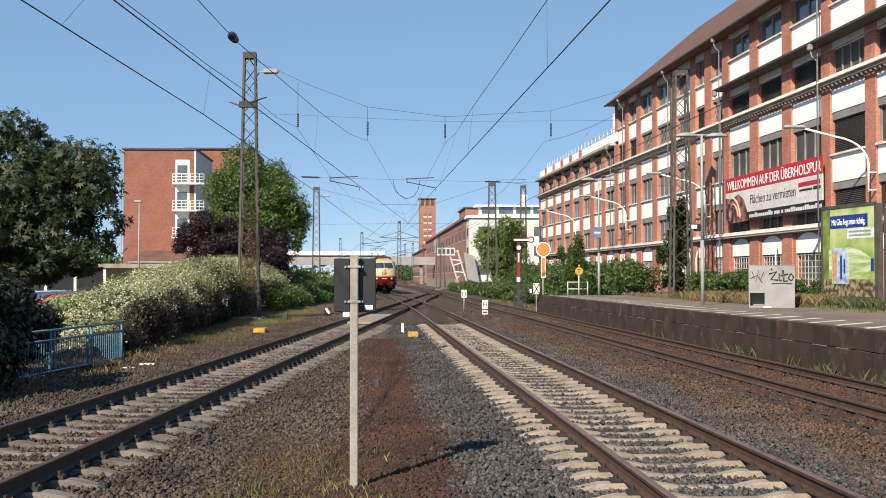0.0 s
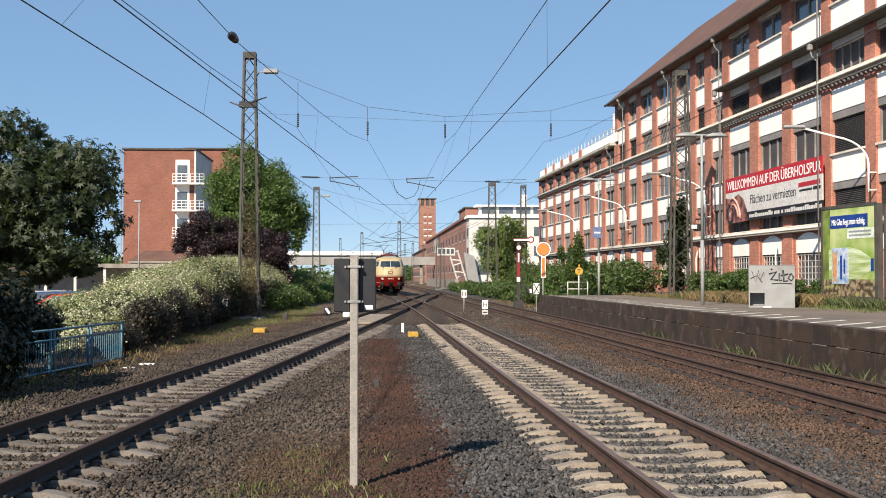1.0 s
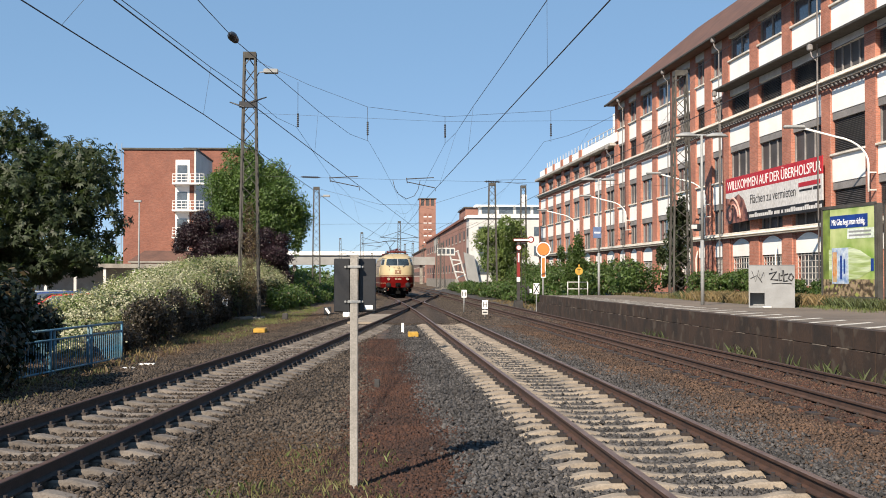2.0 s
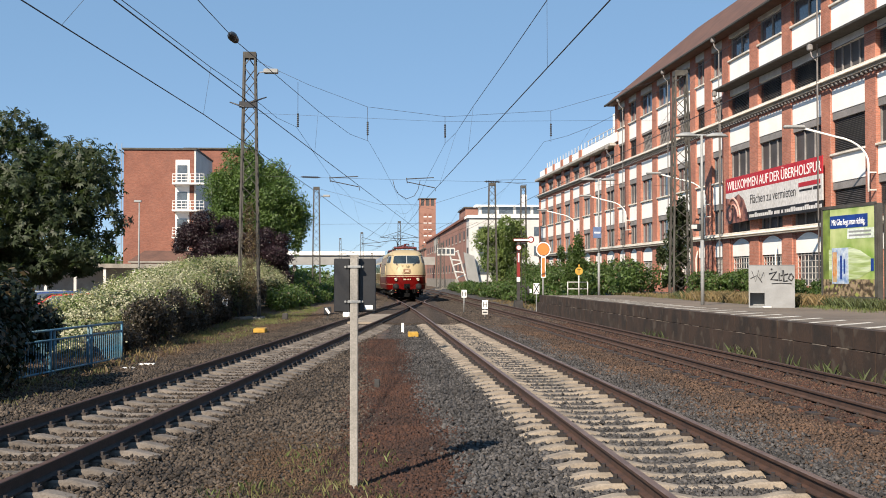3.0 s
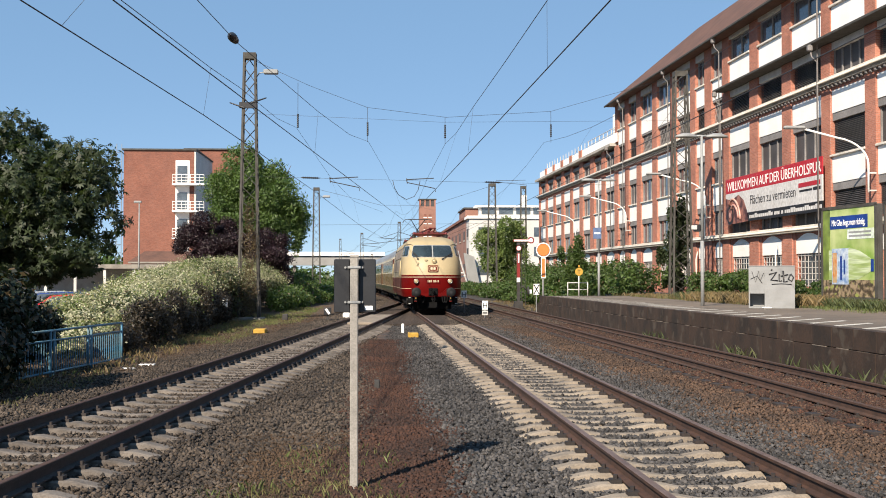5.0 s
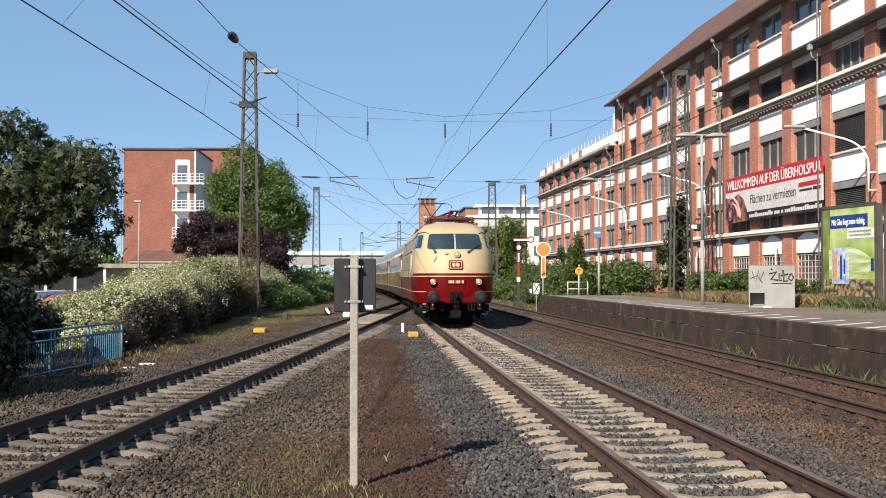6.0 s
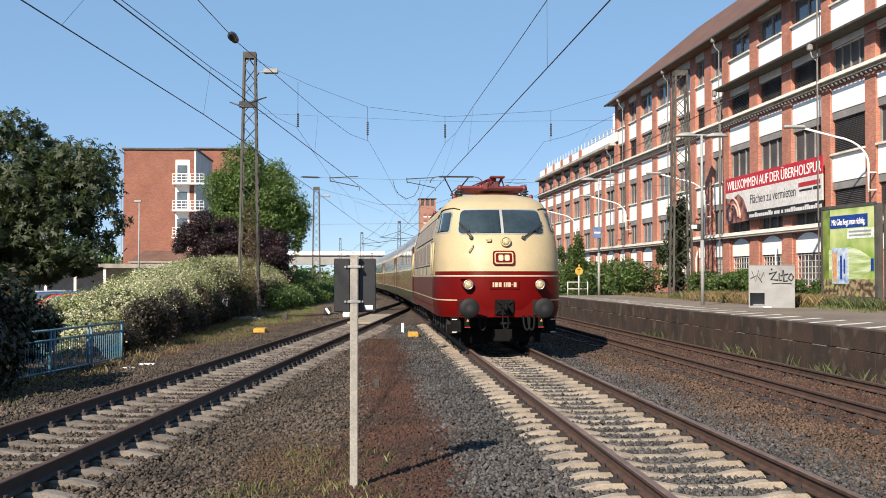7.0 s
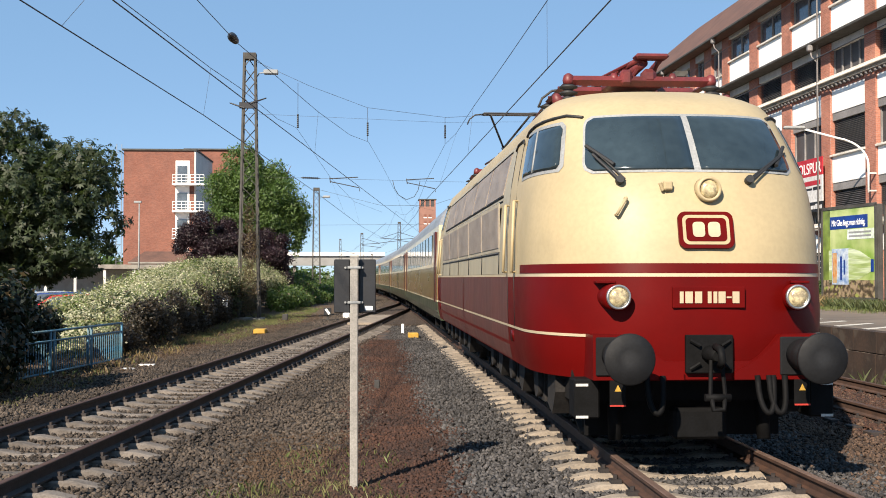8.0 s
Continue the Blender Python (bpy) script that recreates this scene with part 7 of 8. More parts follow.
# ---- banner on the facade ----
def banner():
    y0, y1 = 51.05, 64.2
    e = thing("banner", factory_local() @ pose(-0.36, y1, 0, 0, 0, -90), "large printed banner in red, white and black on the factory wall", "banner")
    W = y1 - y0
    M_BRED = mat("banner_red", (0.50, 0.02, 0.03), (0.43, 0.02, 0.03), rough=0.5, scale=0.6, fine=8, bump=0.1)
    M_BWHITE = mat("banner_white", (0.72, 0.70, 0.68), (0.62, 0.60, 0.58), rough=0.5, scale=0.5, fine=6, bump=0.1)
    M_BBLACK = mat("banner_black", (0.02, 0.018, 0.02), rough=0.5, scale=1, fine=8)
    for nm, z0, z1, m in (("red_field", 6.60, 7.45, M_BRED), ("white_field", 5.36, 6.60, M_BWHITE), ("black_field", 4.88, 5.36, M_BBLACK)):
        part(nm, cubes((0.0 if nm != "black_field" else 3.55, W, -0.015, 0.03, z0, z1)), m, e)
    words("headline_word", "WILLKOMMEN AUF DER \u00dcBERHOLSPUR", 0.74, 0.3, -0.018, 6.74, e, M_WHITE, W - 0.45)
    words("subline_word", "Fl\u00e4chen zu vermieten", 0.72, 3.9, -0.018, 5.78, e, M_BBLACK, 6.15)
    # small print and the logo as plain bars
    for x, w, z, h, m in ((10.4, 2.5, 6.16, 0.22, M_BRED), (10.5, 1.5, 5.94, 0.10, M_BBLACK), (12.1, 0.85, 5.92, 0.16, M_BBLACK)):
        part("print_bar", cubes((x, x + w, -0.022, -0.012, z, z + h)), m, e)
    x = 3.75
    rg = random.Random(4)
    while x < W - 0.25:
        w = rg.choice((0.16, 0.2, 0.24, 0.3))
        part("print_bar", cubes((x, min(x + w, W - 0.1), -0.022, -0.012, 5.02, 5.02 + rg.choice((0.17, 0.17, 0.24)))), M_BWHITE, e)
        x += w + rg.choice((0.05, 0.05, 0.05, 0.22))
    # the pictured machine: brown field, curved tubes and wheel in plain shapes
    M_BPIC = mat("brown_print", (0.36, 0.15, 0.11), (0.08, 0.03, 0.03), rough=0.5, scale=1.6, fine=9, bump=0, low=0.42, high=0.58)
    M_BPINK = mat("rose_print", (0.62, 0.36, 0.30), (0.45, 0.2, 0.16), rough=0.5, scale=2, fine=9, bump=0)
    bm = bmesh.new()
    pts = [(0.0, 4.80), (3.55, 4.88), (3.4, 5.5), (2.9, 6.1), (2.1, 6.45), (1.0, 6.2), (0.0, 6.35)]
    bm.faces.new([bm.verts.new((x, -0.02, z)) for x, z in pts])
    part("picture_field", bm, M_BPIC, e, "brown printed picture")
    for r, m in ((0.95, M_BPINK), (0.6, M_BPINK)):
        bm = bmesh.new()
        tube(bm, [(2.0 - 0.35 * math.cos(t) * r - 0.5 + r * 0.9 * math.sin(t), -0.024, 5.3 + r * math.cos(t)) for t in [q * 0.25 - 0.9 for q in range(12)]], 0.07, 6)
        part("picture_tube", bm, m, e, "pale curved printed tube")
    for c, r, m in (((0.75, 5.35), 0.55, M_BBLACK), ((0.75, 5.35), 0.38, M_BPIC), ((0.75, 5.35), 0.16, M_BPINK)):
        bm = bmesh.new()
        disc(bm, (c[0], -0.026 - 0.004 * (0.55 - r) * 10, c[1]), (0, 1, 0), r, 0.006, 20)
        part("picture_wheel", bm, m, e)


banner()


# ---- billboard ----
def billboard(x0, y0, x1, y1, z0, z1, full):
    """A poster board whose face runs from (x0, y0) to (x1, y1)."""
    W = math.hypot(x1 - x0, y1 - y0)
    a = math.degrees(math.atan2(y1 - y0, x1 - x0))
    e = thing("billboard", pose(x0, y0, 0.755, 0, 0, a), "tall advertising billboard with a green poster" if full else "advertising billboard with an orange poster edge", "billboard", "billboards")
    part("panel", cubes((0, W, 0.0, 0.12, z0, z1), bevel=0.01), M_MAST, e, "dark backing panel")
    for x in (0.02, W - 0.1):
        part("post", cubes((x, x + 0.1, 0.12, 0.24, 0, z1)), M_MAST, e, "dark steel post")
    for nm, b in (("frame", (-0.05, W + 0.05, -0.04, 0.0, z1 - 0.06, z1 + 0.04)), ("frame", (-0.05, W + 0.05, -0.04, 0.0, z0 - 0.04, z0 + 0.05)),
                  ("frame", (-0.05, 0.05, -0.04, 0.0, z0, z1)), ("frame", (W - 0.05, W + 0.05, -0.04, 0.0, z0, z1))):
        part(nm, cubes(b), M_MAST, e, "dark frame")
    if not full:
        part("poster", cubes((0.05, W - 0.05, -0.012, 0.0, z0 + 0.05, z1 - 0.06)), M_ORANGE, e, "orange poster")
        return
    M_POSTER = mat("green_poster_print", (0.20, 0.33, 0.05), (0.52, 0.58, 0.26), rough=0.35, scale=0.9, fine=2.5, bump=0, low=0.35, high=0.62, grain=0.5)
    M_PDARK = mat("olive_poster_print", (0.10, 0.14, 0.03), (0.25, 0.34, 0.06), rough=0.35, scale=1.2, fine=4, bump=0)
    M_PBLUE = mat("blue_print", (0.01, 0.05, 0.28), rough=0.35, scale=2, fine=20, bump=0)
    M_PLIGHT = mat("pale_print", (0.75, 0.80, 0.78), (0.55, 0.66, 0.45), rough=0.35, scale=2, fine=8, bump=0)
    M_PBLUELT = mat("silver_blue_print", (0.55, 0.62, 0.70), (0.20, 0.32, 0.55), rough=0.35, scale=4, fine=12, bump=0)
    M_PFOOD = mat("salad_print", (0.36, 0.27, 0.17), (0.07, 0.05, 0.03), rough=0.4, scale=5, fine=14, bump=0, low=0.42, high=0.56, spots=((0.28, 0.30, 0.08), 4))
    M_PGLASS = mat("glass_print", (0.34, 0.44, 0.16), (0.66, 0.74, 0.52), rough=0.35, scale=2.2, fine=6, bump=0, stretch=(0.3, 1, 3))
    M_PORANGE = mat("orange_print", (0.62, 0.22, 0.05), (0.55, 0.40, 0.22), rough=0.35, scale=3, fine=10, bump=0)
    H = z1 - z0
    part("poster", cubes((0.05, W - 0.05, -0.012, 0.0, z0 + 0.05, z1 - 0.06)), M_POSTER, e, "green blurred poster")
    part("poster_shade", cubes((0.05, 0.5, -0.016, -0.012, z0 + 0.6, z1 - 0.06)), M_PDARK, e)
    part("headline_field", cubes((0.5, W - 0.45, -0.02, -0.012, z0 + H * 0.76, z0 + H * 0.90)), M_PBLUE, e, "blue headline field")
    words("headline_word", "Mit Glas liegt man richtig.", 0.3, 0.62, -0.023, z0 + H * 0.795, e, M_WHITE, W - 1.2)
    part("subline_field", cubes((1.55, W - 0.1, -0.02, -0.012, z0 + H * 0.64, z0 + H * 0.75)), M_PLIGHT, e, "pale subline field")
    for z in (0.665, 0.705):
        part("print_bar", cubes((1.65, W - 0.25, -0.023, -0.019, z0 + H * z, z0 + H * (z + 0.02))), M_GALV, e)
    part("can_print", cubes((0.62, 1.62, -0.026, -0.0215, z0 + H * 0.15, z0 + H * 0.545), bevel=0.002), M_PBLUELT, e, "printed drinks can")
    part("can_label", cubes((0.66, 0.92, -0.029, -0.025, z0 + H * 0.17, z0 + H * 0.50)), M_PORANGE, e, "orange printed strip")
    part("print_bar", cubes((1.12, 1.24, -0.029, -0.025, z0 + H * 0.20, z0 + H * 0.46)), M_PBLUE, e)
    part("print_bar", cubes((1.34, 1.42, -0.029, -0.025, z0 + H * 0.26, z0 + H * 0.42)), M_PBLUE, e)
    bm = bmesh.new()
    pts = [(0.42, 0.17), (0.42, 0.53), (1.7, 0.55), (2.3, 0.51), (2.9, 0.43), (W - 0.15, 0.40), (W - 0.15, 0.31), (2.9, 0.29), (2.3, 0.22), (1.7, 0.18)]
    bm.faces.new([bm.verts.new((x, -0.021, z0 + H * z)) for x, z in pts][::-1])
    part("bottle_print", bm, M_PGLASS, e, "printed glass bottle lying down")
    part("bottle_cap", cubes((W - 0.28, W - 0.12, -0.026, -0.020, z0 + H * 0.29, z0 + H * 0.42)), M_PBLUE, e)
    part("food_print", cubes((0.05, W - 0.05, -0.021, -0.012, z0 + 0.05, z0 + H * 0.20)), M_PFOOD, e, "printed salad")


billboard(15.83, 38.3, 16.30, 35.15, 0.30, 3.40, True)
billboard(16.38, 34.65, 16.95, 31.0, 0.30, 3.40, False)


# ---- grey cabinet with graffiti ----
cab = thing("switch_cabinet", pose(13.0, 35.6, 0.755, 0, 0, -19), "pale grey concrete switch cabinet with black graffiti", "cabinet")
part("body", cubes((-0.22, 0.72, 0.0, 0.75, 0.0, 1.36), (-0.72, -0.68, 0.0, 0.75, 0.0, 1.36), (-0.679, -0.221, 0.002, 0.75, 0.48, 1.359), (-0.679, -0.221, 0.002, 0.75, 0.0, 0.06), (-0.679, -0.221, 0.55, 0.748, 0.061, 0.479)), M_CABGREY, cab, "grey painted body with a broken opening")
part("top_slab", cubes((-0.725, 0.725, -0.004, 0.754, 1.362, 1.39), bevel=0.01), M_CABGREY, cab)
bm = bmesh.new()
rg = random.Random(12)


def scrawl(pts, r):
    tube(bm, [(x, -0.008, z) for x, z in pts], r * 1.35, 6)


scrawl([(-0.08, 1.10), (0.16, 1.18), (-0.02, 0.92), (0.20, 0.90)], 0.018)
scrawl([(0.24, 1.12), (0.24, 0.88), (0.32, 0.90)], 0.018)
scrawl([(0.36, 1.22), (0.38, 0.86), (0.50, 0.88)], 0.02)
scrawl([(0.28, 1.04), (0.52, 1.10)], 0.016)
scrawl([(0.58, 1.10), (0.52, 0.95), (0.62, 0.88), (0.68, 1.0), (0.60, 1.12)], 0.018)
scrawl([(-0.02, 1.26), (0.02, 1.24)], 0.02)
scrawl([(0.0, 0.78), (0.30, 0.80), (0.62, 0.78)], 0.010)
scrawl([(-0.62, 1.2), (-0.50, 0.85), (-0.40, 1.22), (-0.35, 0.9), (-0.25, 1.15)], 0.008)
scrawl([(-0.66, 0.95), (-0.45, 1.05), (-0.30, 0.82)], 0.008)
part("graffiti", bm, M_BLACK, cab, "black sprayed scrawl")
lit = thing("litter", pose(12.75, 35.3, 0.757), "white paper litter on the platform", "litter")
bm = cubes((-0.15, 0.12, -0.08, 0.08, 0, 0.05), bevel=0.02)
part("paper", bm, M_WHITE, lit)


# ---- turquoise railing ----
def railing():
    p, q = Vector((-6.75, 21.4, 0)), Vector((-5.95, 27.3, 0))
    L = (q - p).length
    a = math.degrees(math.atan2(q.y - p.y, q.x - p.x))
    e = thing("railing", pose(p.x, p.y, GZ, 0, 0, a), "worn turquoise steel railing with upright bars", "fence")
    n = 4
    for k in range(n):
        x = L * k / (n - 1)
        for o in ((0,) if k in (0, n - 1) else (-0.09, 0.09)):
            bm = bmesh.new()
            rod(bm, (x + o, 0, 0), (x + o, 0, 0.94), 0.028, 8)
            part("rail_post", bm, M_TURQ, e)
    for z, r in ((0.94, 0.026), (0.74, 0.022), (0.10, 0.022)):
        bm = bmesh.new()
        rod(bm, (0, 0, z), (L, 0, z), r, 8)
        part("cross_rail", bm, M_TURQ, e)
    me = None
    m = int(L / 0.12)
    for k in range(1, m):
        if me is None:
            bm = bmesh.new()
            rod(bm, (0, 0, 0.10), (0, 0, 0.74), 0.010, 6)
            o = part("bar", bm, M_TURQ, e)
            me = o.data
        else:
            o = new("bar", me)
            o.parent = e
        o.matrix_local = pose(L * k / m, 0, 0)


railing()


# ---- small things by the tracks ----
def block(name, x, y, z, sx, sy, sz, m, label, cat):
    e = thing(name, pose(x, y, z), label, cat)
    part("body", cubes((-sx / 2, sx / 2, -sy / 2, sy / 2, 0, sz), bevel=min(sx, sy, sz) * 0.15), m, e)
    part("base", cubes((-sx * 0.4, sx * 0.4, -sy * 0.4, sy * 0.4, -0.05, 0.004)), M_IRON, e)


block("track_magnet", -3.95, 40.6, GZ + 0.03, 0.42, 0.9, 0.16, M_YELLOW, "yellow track magnet box on the ballast", "track box")
block("track_magnet", 1.42, 37.4, GZ + 0.03, 0.34, 0.8, 0.16, M_YELLOW, "yellow track magnet box beside the rail", "track box")
block("marker_post", 1.16, 40.5, GZ, 0.09, 0.09, 0.36, M_WHITE, "small white marker post", "marker")
block("cable_box", 0.12, 20.2, GZ, 0.10, 0.10, 0.19, M_IRON, "small dark cable box on the ground", "track box")
block("cable_box", -4.0, 53.0, GZ, 0.28, 0.25, 0.32, M_IRON, "small rusty cable box beside the track", "track box")
block("marker_post", -1.2, 56.0, GZ, 0.35, 0.3, 0.28, M_WHITE, "small white switch motor cover", "track box")
block("litter", -5.1, 26.0, GZ, 0.35, 0.25, 0.05, M_WHITE, "white paper litter below the railing", "litter")
block("litter", -5.3, 25.0, GZ, 0.30, 0.25, 0.04, M_WHITE, "white paper litter below the railing", "litter")
block("litter", -0.85, 8.75, GZ + 0.01, 0.12, 0.08, 0.03, M_WHITE, "crumpled white litter in the grass", "litter")
block("litter", -0.62, 8.7, GZ + 0.01, 0.10, 0.06, 0.03, M_GALV, "crumpled silver litter in the grass", "litter")
block("paper_cup", -5.9, 46.0, 0.55, 0.2, 0.2, 0.36, M_WHITE, "white sack caught in the hedge", "litter")
sw = thing("switch_lantern", pose(-2.0, 52.5, GZ), "small black switch lantern with a white arrow", "railway sign")
part("stand", cubes((-0.05, 0.05, -0.05, 0.05, 0, 0.3)), M_IRON, sw)
part("lantern", cubes((-0.17, 0.17, -0.15, 0.15, 0.28, 0.62), bevel=0.02), M_BLACK, sw)
bm = bmesh.new()
bm.faces.new([bm.verts.new(v) for v in ((-0.13, -0.155, 0.55), (-0.03, -0.155, 0.60), (0.13, -0.155, 0.36), (0.05, -0.155, 0.30))])
part("arrow", bm, M_WHITE, sw)


# ---- parked cars ----
def car(x, y, turn, paint, label, estate=False):
    e = thing("car", pose(x, y, GZ, 0, 0, turn), label, "car", "parked cars")
    side = [(-2.15, 0.32), (-2.18, 0.68), (-2.05, 0.86), (-1.15, 0.95), (-0.45, 1.40), (0.9, 1.45), (1.75, 1.38 if estate else 1.0), (2.1, 0.95), (2.15, 0.35)]

    def shell(pts, w0, w1, zsplit):
        bm = bmesh.new()
        L = [bm.verts.new((px, -(w0 if pz < zsplit else w1), pz)) for px, pz in pts]
        R = [bm.verts.new((px, (w0 if pz < zsplit else w1), pz)) for px, pz in pts]
        n = len(pts)
        for k in range(n):
            bm.faces.new((L[k], L[(k + 1) % n], R[(k + 1) % n], R[k]))
        bm.faces.new(L[::-1])
        bm.faces.new(R)
        bmesh.ops.recalc_face_normals(bm, faces=bm.faces)
        bmesh.ops.bevel(bm, geom=list(bm.edges), offset=0.04, segments=2, affect="EDGES")
        return bm
    part("body", shell(side, 0.88, 0.68, 1.2), paint, e, smooth=False)
    glassy = [(-1.0, 0.98), (-0.42, 1.36), (0.9, 1.41), (1.6, 1.30 if estate else 1.02)]
    for s in (-1, 1):
        bm = bmesh.new()
        bm.faces.new([bm.verts.new((px, s * (0.90 - (pz - 0.95) * 0.42), pz)) for px, pz in glassy])
        part("side_window", bm, M_GLASS, e)
    bm = bmesh.new()
    bm.faces.new([bm.verts.new(v) for v in ((-1.13, -0.72, 0.985), (-1.13, 0.72, 0.985), (-0.49, 0.62, 1.40), (-0.49, -0.62, 1.40))])
    part("windscreen", bm, M_GLASS, e)
    for px in (-1.35, 1.3):
        for s in (-1, 1):
            bm = bmesh.new()
            lathe(bm, (px, s * 0.72, 0.31), (0, s, 0), [(0.31, 0), (0.31, 0.17), (0.2, 0.19), (0.18, 0.17), (0, 0.17)], 20)
            part("wheel", bm, M_RUBBER, e)


P_BLUE = mat("blue_car_paint", (0.02, 0.05, 0.20), rough=0.25, scale=1, fine=10, bump=0, coat=1.0, grain=0.1)
P_RED = mat("red_car_paint", (0.50, 0.02, 0.02), rough=0.25, scale=1, fine=10, bump=0, coat=1.0, grain=0.1)
P_SILVER = mat("silver_car_paint", (0.45, 0.47, 0.50), rough=0.3, metal=0.6, scale=1, fine=10, bump=0, coat=1.0, grain=0.1)
car(-13.0, 46.5, 15, P_BLUE, "dark blue estate car parked behind the hedge", True)
car(-10.9, 40.6, 20, P_RED, "bright red car parked behind the hedge")
car(-14.6, 50.0, 12, P_SILVER, "silver car parked behind the hedge", True)
car(-17.5, 56.0, 12, P_BLUE, "dark blue car parked behind the hedge")


# ---- buildings in the distance ----
def pane_grid(parent, x0, x1, y, zs, n, w, h, material, axis="x"):
    me = None
    for z in zs:
        for k in range(n):
            c = x0 + (x1 - x0) * (k + 0.5) / n
            if me is None:
                bm = cubes((-w / 2, w / 2, -0.06, 0.06, 0, h)) if axis == "x" else cubes((-0.06, 0.06, -w / 2, w / 2, 0, h))
                o = part("window", bm, material, parent)
                me = o.data
            else:
                o = new("window", me)
                o.parent = parent
            o.matrix_local = pose(c, y, z) if axis == "x" else pose(y, c, z)


M_PALEWALL = mat("pale_grey_render", (0.607, 0.599, 0.574), (0.541, 0.533, 0.508), rough=0.85, scale=0.5, fine=12)


def office_block():
    e = thing("office_block", pose(-30.5, 136.0, GZ), "red brick office block with grey side wall and white balconies", "building")
    H = 17.3
    part("front_wall", cubes((0.95, 9.3, 0, 0.3, 0, H)), M_BRICK_OFFICE, e, "red brick front")
    part("side_wall", cubes((9.3, 9.5, 0.0, 14, 0, H)), M_PALEWALL, e, "grey rendered side wall")
    part("core", cubes((0.97, 9.28, 0.32, 14, 0, H - 0.05)), M_BRICK_DARK, e)
    part("roof_edge", cubes((0.75, 9.6, -0.2, 14.2, H, H + 0.2)), M_MAST, e, "dark roof edge")
    part("stair_strip", cubes((7.1, 8.75, -0.06, 0.0, 3.0, H - 1.2)), M_WHITE, e, "white stair strip")
    part("stair_brick", cubes((8.76, 9.3, -0.03, 0.0, 3.0, H - 3.5)), M_BRICK_DARK, e)
    for k in range(4):
        z = 3.6 + k * 3.22
        w = part("window", cubes((7.3, 8.5, -0.12, -0.05, z + 0.2, z + 2.2)), M_GLASS, e)
        part("window_bar", cubes((7.3, 8.5, -0.14, -0.12, z + 1.1, z + 1.2)), M_WHITE, w)
        b = part("balcony", cubes((6.9, 10.7, -1.3, 0, z - 0.2, z), bevel=0.02), M_WHITE, e, "white balcony slab")
        bm = bmesh.new()
        for x in np.linspace(6.95, 10.65, 8):
            rod(bm, (x, -1.25, z), (x, -1.25, z + 1.05), 0.025, 5)
        for zz in (0.35, 0.7, 1.05):
            rod(bm, (6.95, -1.25, z + zz), (10.65, -1.25, z + zz), 0.03, 5)
            rod(bm, (6.95, -1.25, z + zz), (6.95, 0, z + zz), 0.03, 5)
        part("balcony_rail", bm, M_WHITE, b)
    # outside ladder
    bm = bmesh.new()
    for x in (0.05, 0.65):
        rod(bm, (x, 0.3, 2), (x, 0.3, H + 0.8), 0.04, 5)
    for k in range(16):
        rod(bm, (0.05, 0.3, 2 + k), (0.65, 0.3, 2 + k), 0.03, 5)
        rod(bm, (0.05, -0.4, 2 + k), (0.65, 0.3, 2 + k), 0.02, 5)
    part("ladder", bm, M_GALV, e, "outside ladder with cage")
    e2 = thing("office_block", pose(-21.5, 152.0, GZ), "red brick office block behind the first one", "building")
    part("front_wall", cubes((-3.4, 5.6, 0, 0.3, 0, 19.0)), M_BRICK_OFFICE, e2, "red brick front")
    part("core", cubes((-3.4, 5.6, 0.3, 14, 0, 19.2)), M_BRICK_DARK, e2)
    part("roof_edge", cubes((-3.6, 5.8, -0.2, 14.2, 19.2, 19.4)), M_MAST, e2, "dark roof edge")
    # low white deck before the block
    e3 = thing("car_deck", pose(-40, 118.0, GZ), "low white parking deck with columns", "building")
    part("deck", cubes((0, 22, 0, 12, 2.95, 3.4)), M_CONCRETE, e3, "pale parapet")
    part("back_wall", cubes((0, 22, 6, 6.3, 0, 2.95)), M_GREYWHITE, e3)
    for k in range(8):
        part("column", cubes((0.3 + k * 3, 0.58 + k * 3, 0.2, 0.48, 0, 2.95)), M_GREYWHITE, e3)
    e4 = thing("annex", pose(-26.5, 126.0, GZ), "low brick annex with a white roof edge", "building")
    part("wall", cubes((0, 8, 0, 5, 0, 3.6)), M_BRICK_OFFICE, e4)
    part("roof_edge", cubes((-0.3, 8.3, -0.3, 5.3, 3.6, 3.78)), M_CONCRETE, e4, "thin pale roof edge")
    bm = bmesh.new()
    vs = [bm.verts.new(v) for v in ((-0.3, -0.3, 3.785), (8.3, -0.3, 3.785), (8.3, 5.3, 3.785), (-0.3, 5.3, 3.785), (1.0, 2.5, 5.0), (7.0, 2.5, 5.0))]
    for q in ((0, 1, 5, 4), (1, 2, 5), (2, 3, 4, 5), (3, 0, 4), (3, 2, 1, 0)):
        bm.faces.new([vs[i] for i in q])
    part("roof", bm, M_ROOF, e4, "brown hipped roof")


office_block()
lp = thing("street_lamp", pose(-15.88, 78.0, GZ), "slim grey street lamp beside the office block", "street lamp")
bm = bmesh.new()
rod(bm, (0, 0, 0), (0, 0, 7.2), 0.07, 8, 0.04)
part("pole", bm, M_GALV, lp)
part("lamp_head", cubes((-0.35, 0.15, -0.1, 0.1, 7.15, 7.3), bevel=0.03), M_GALV, lp)


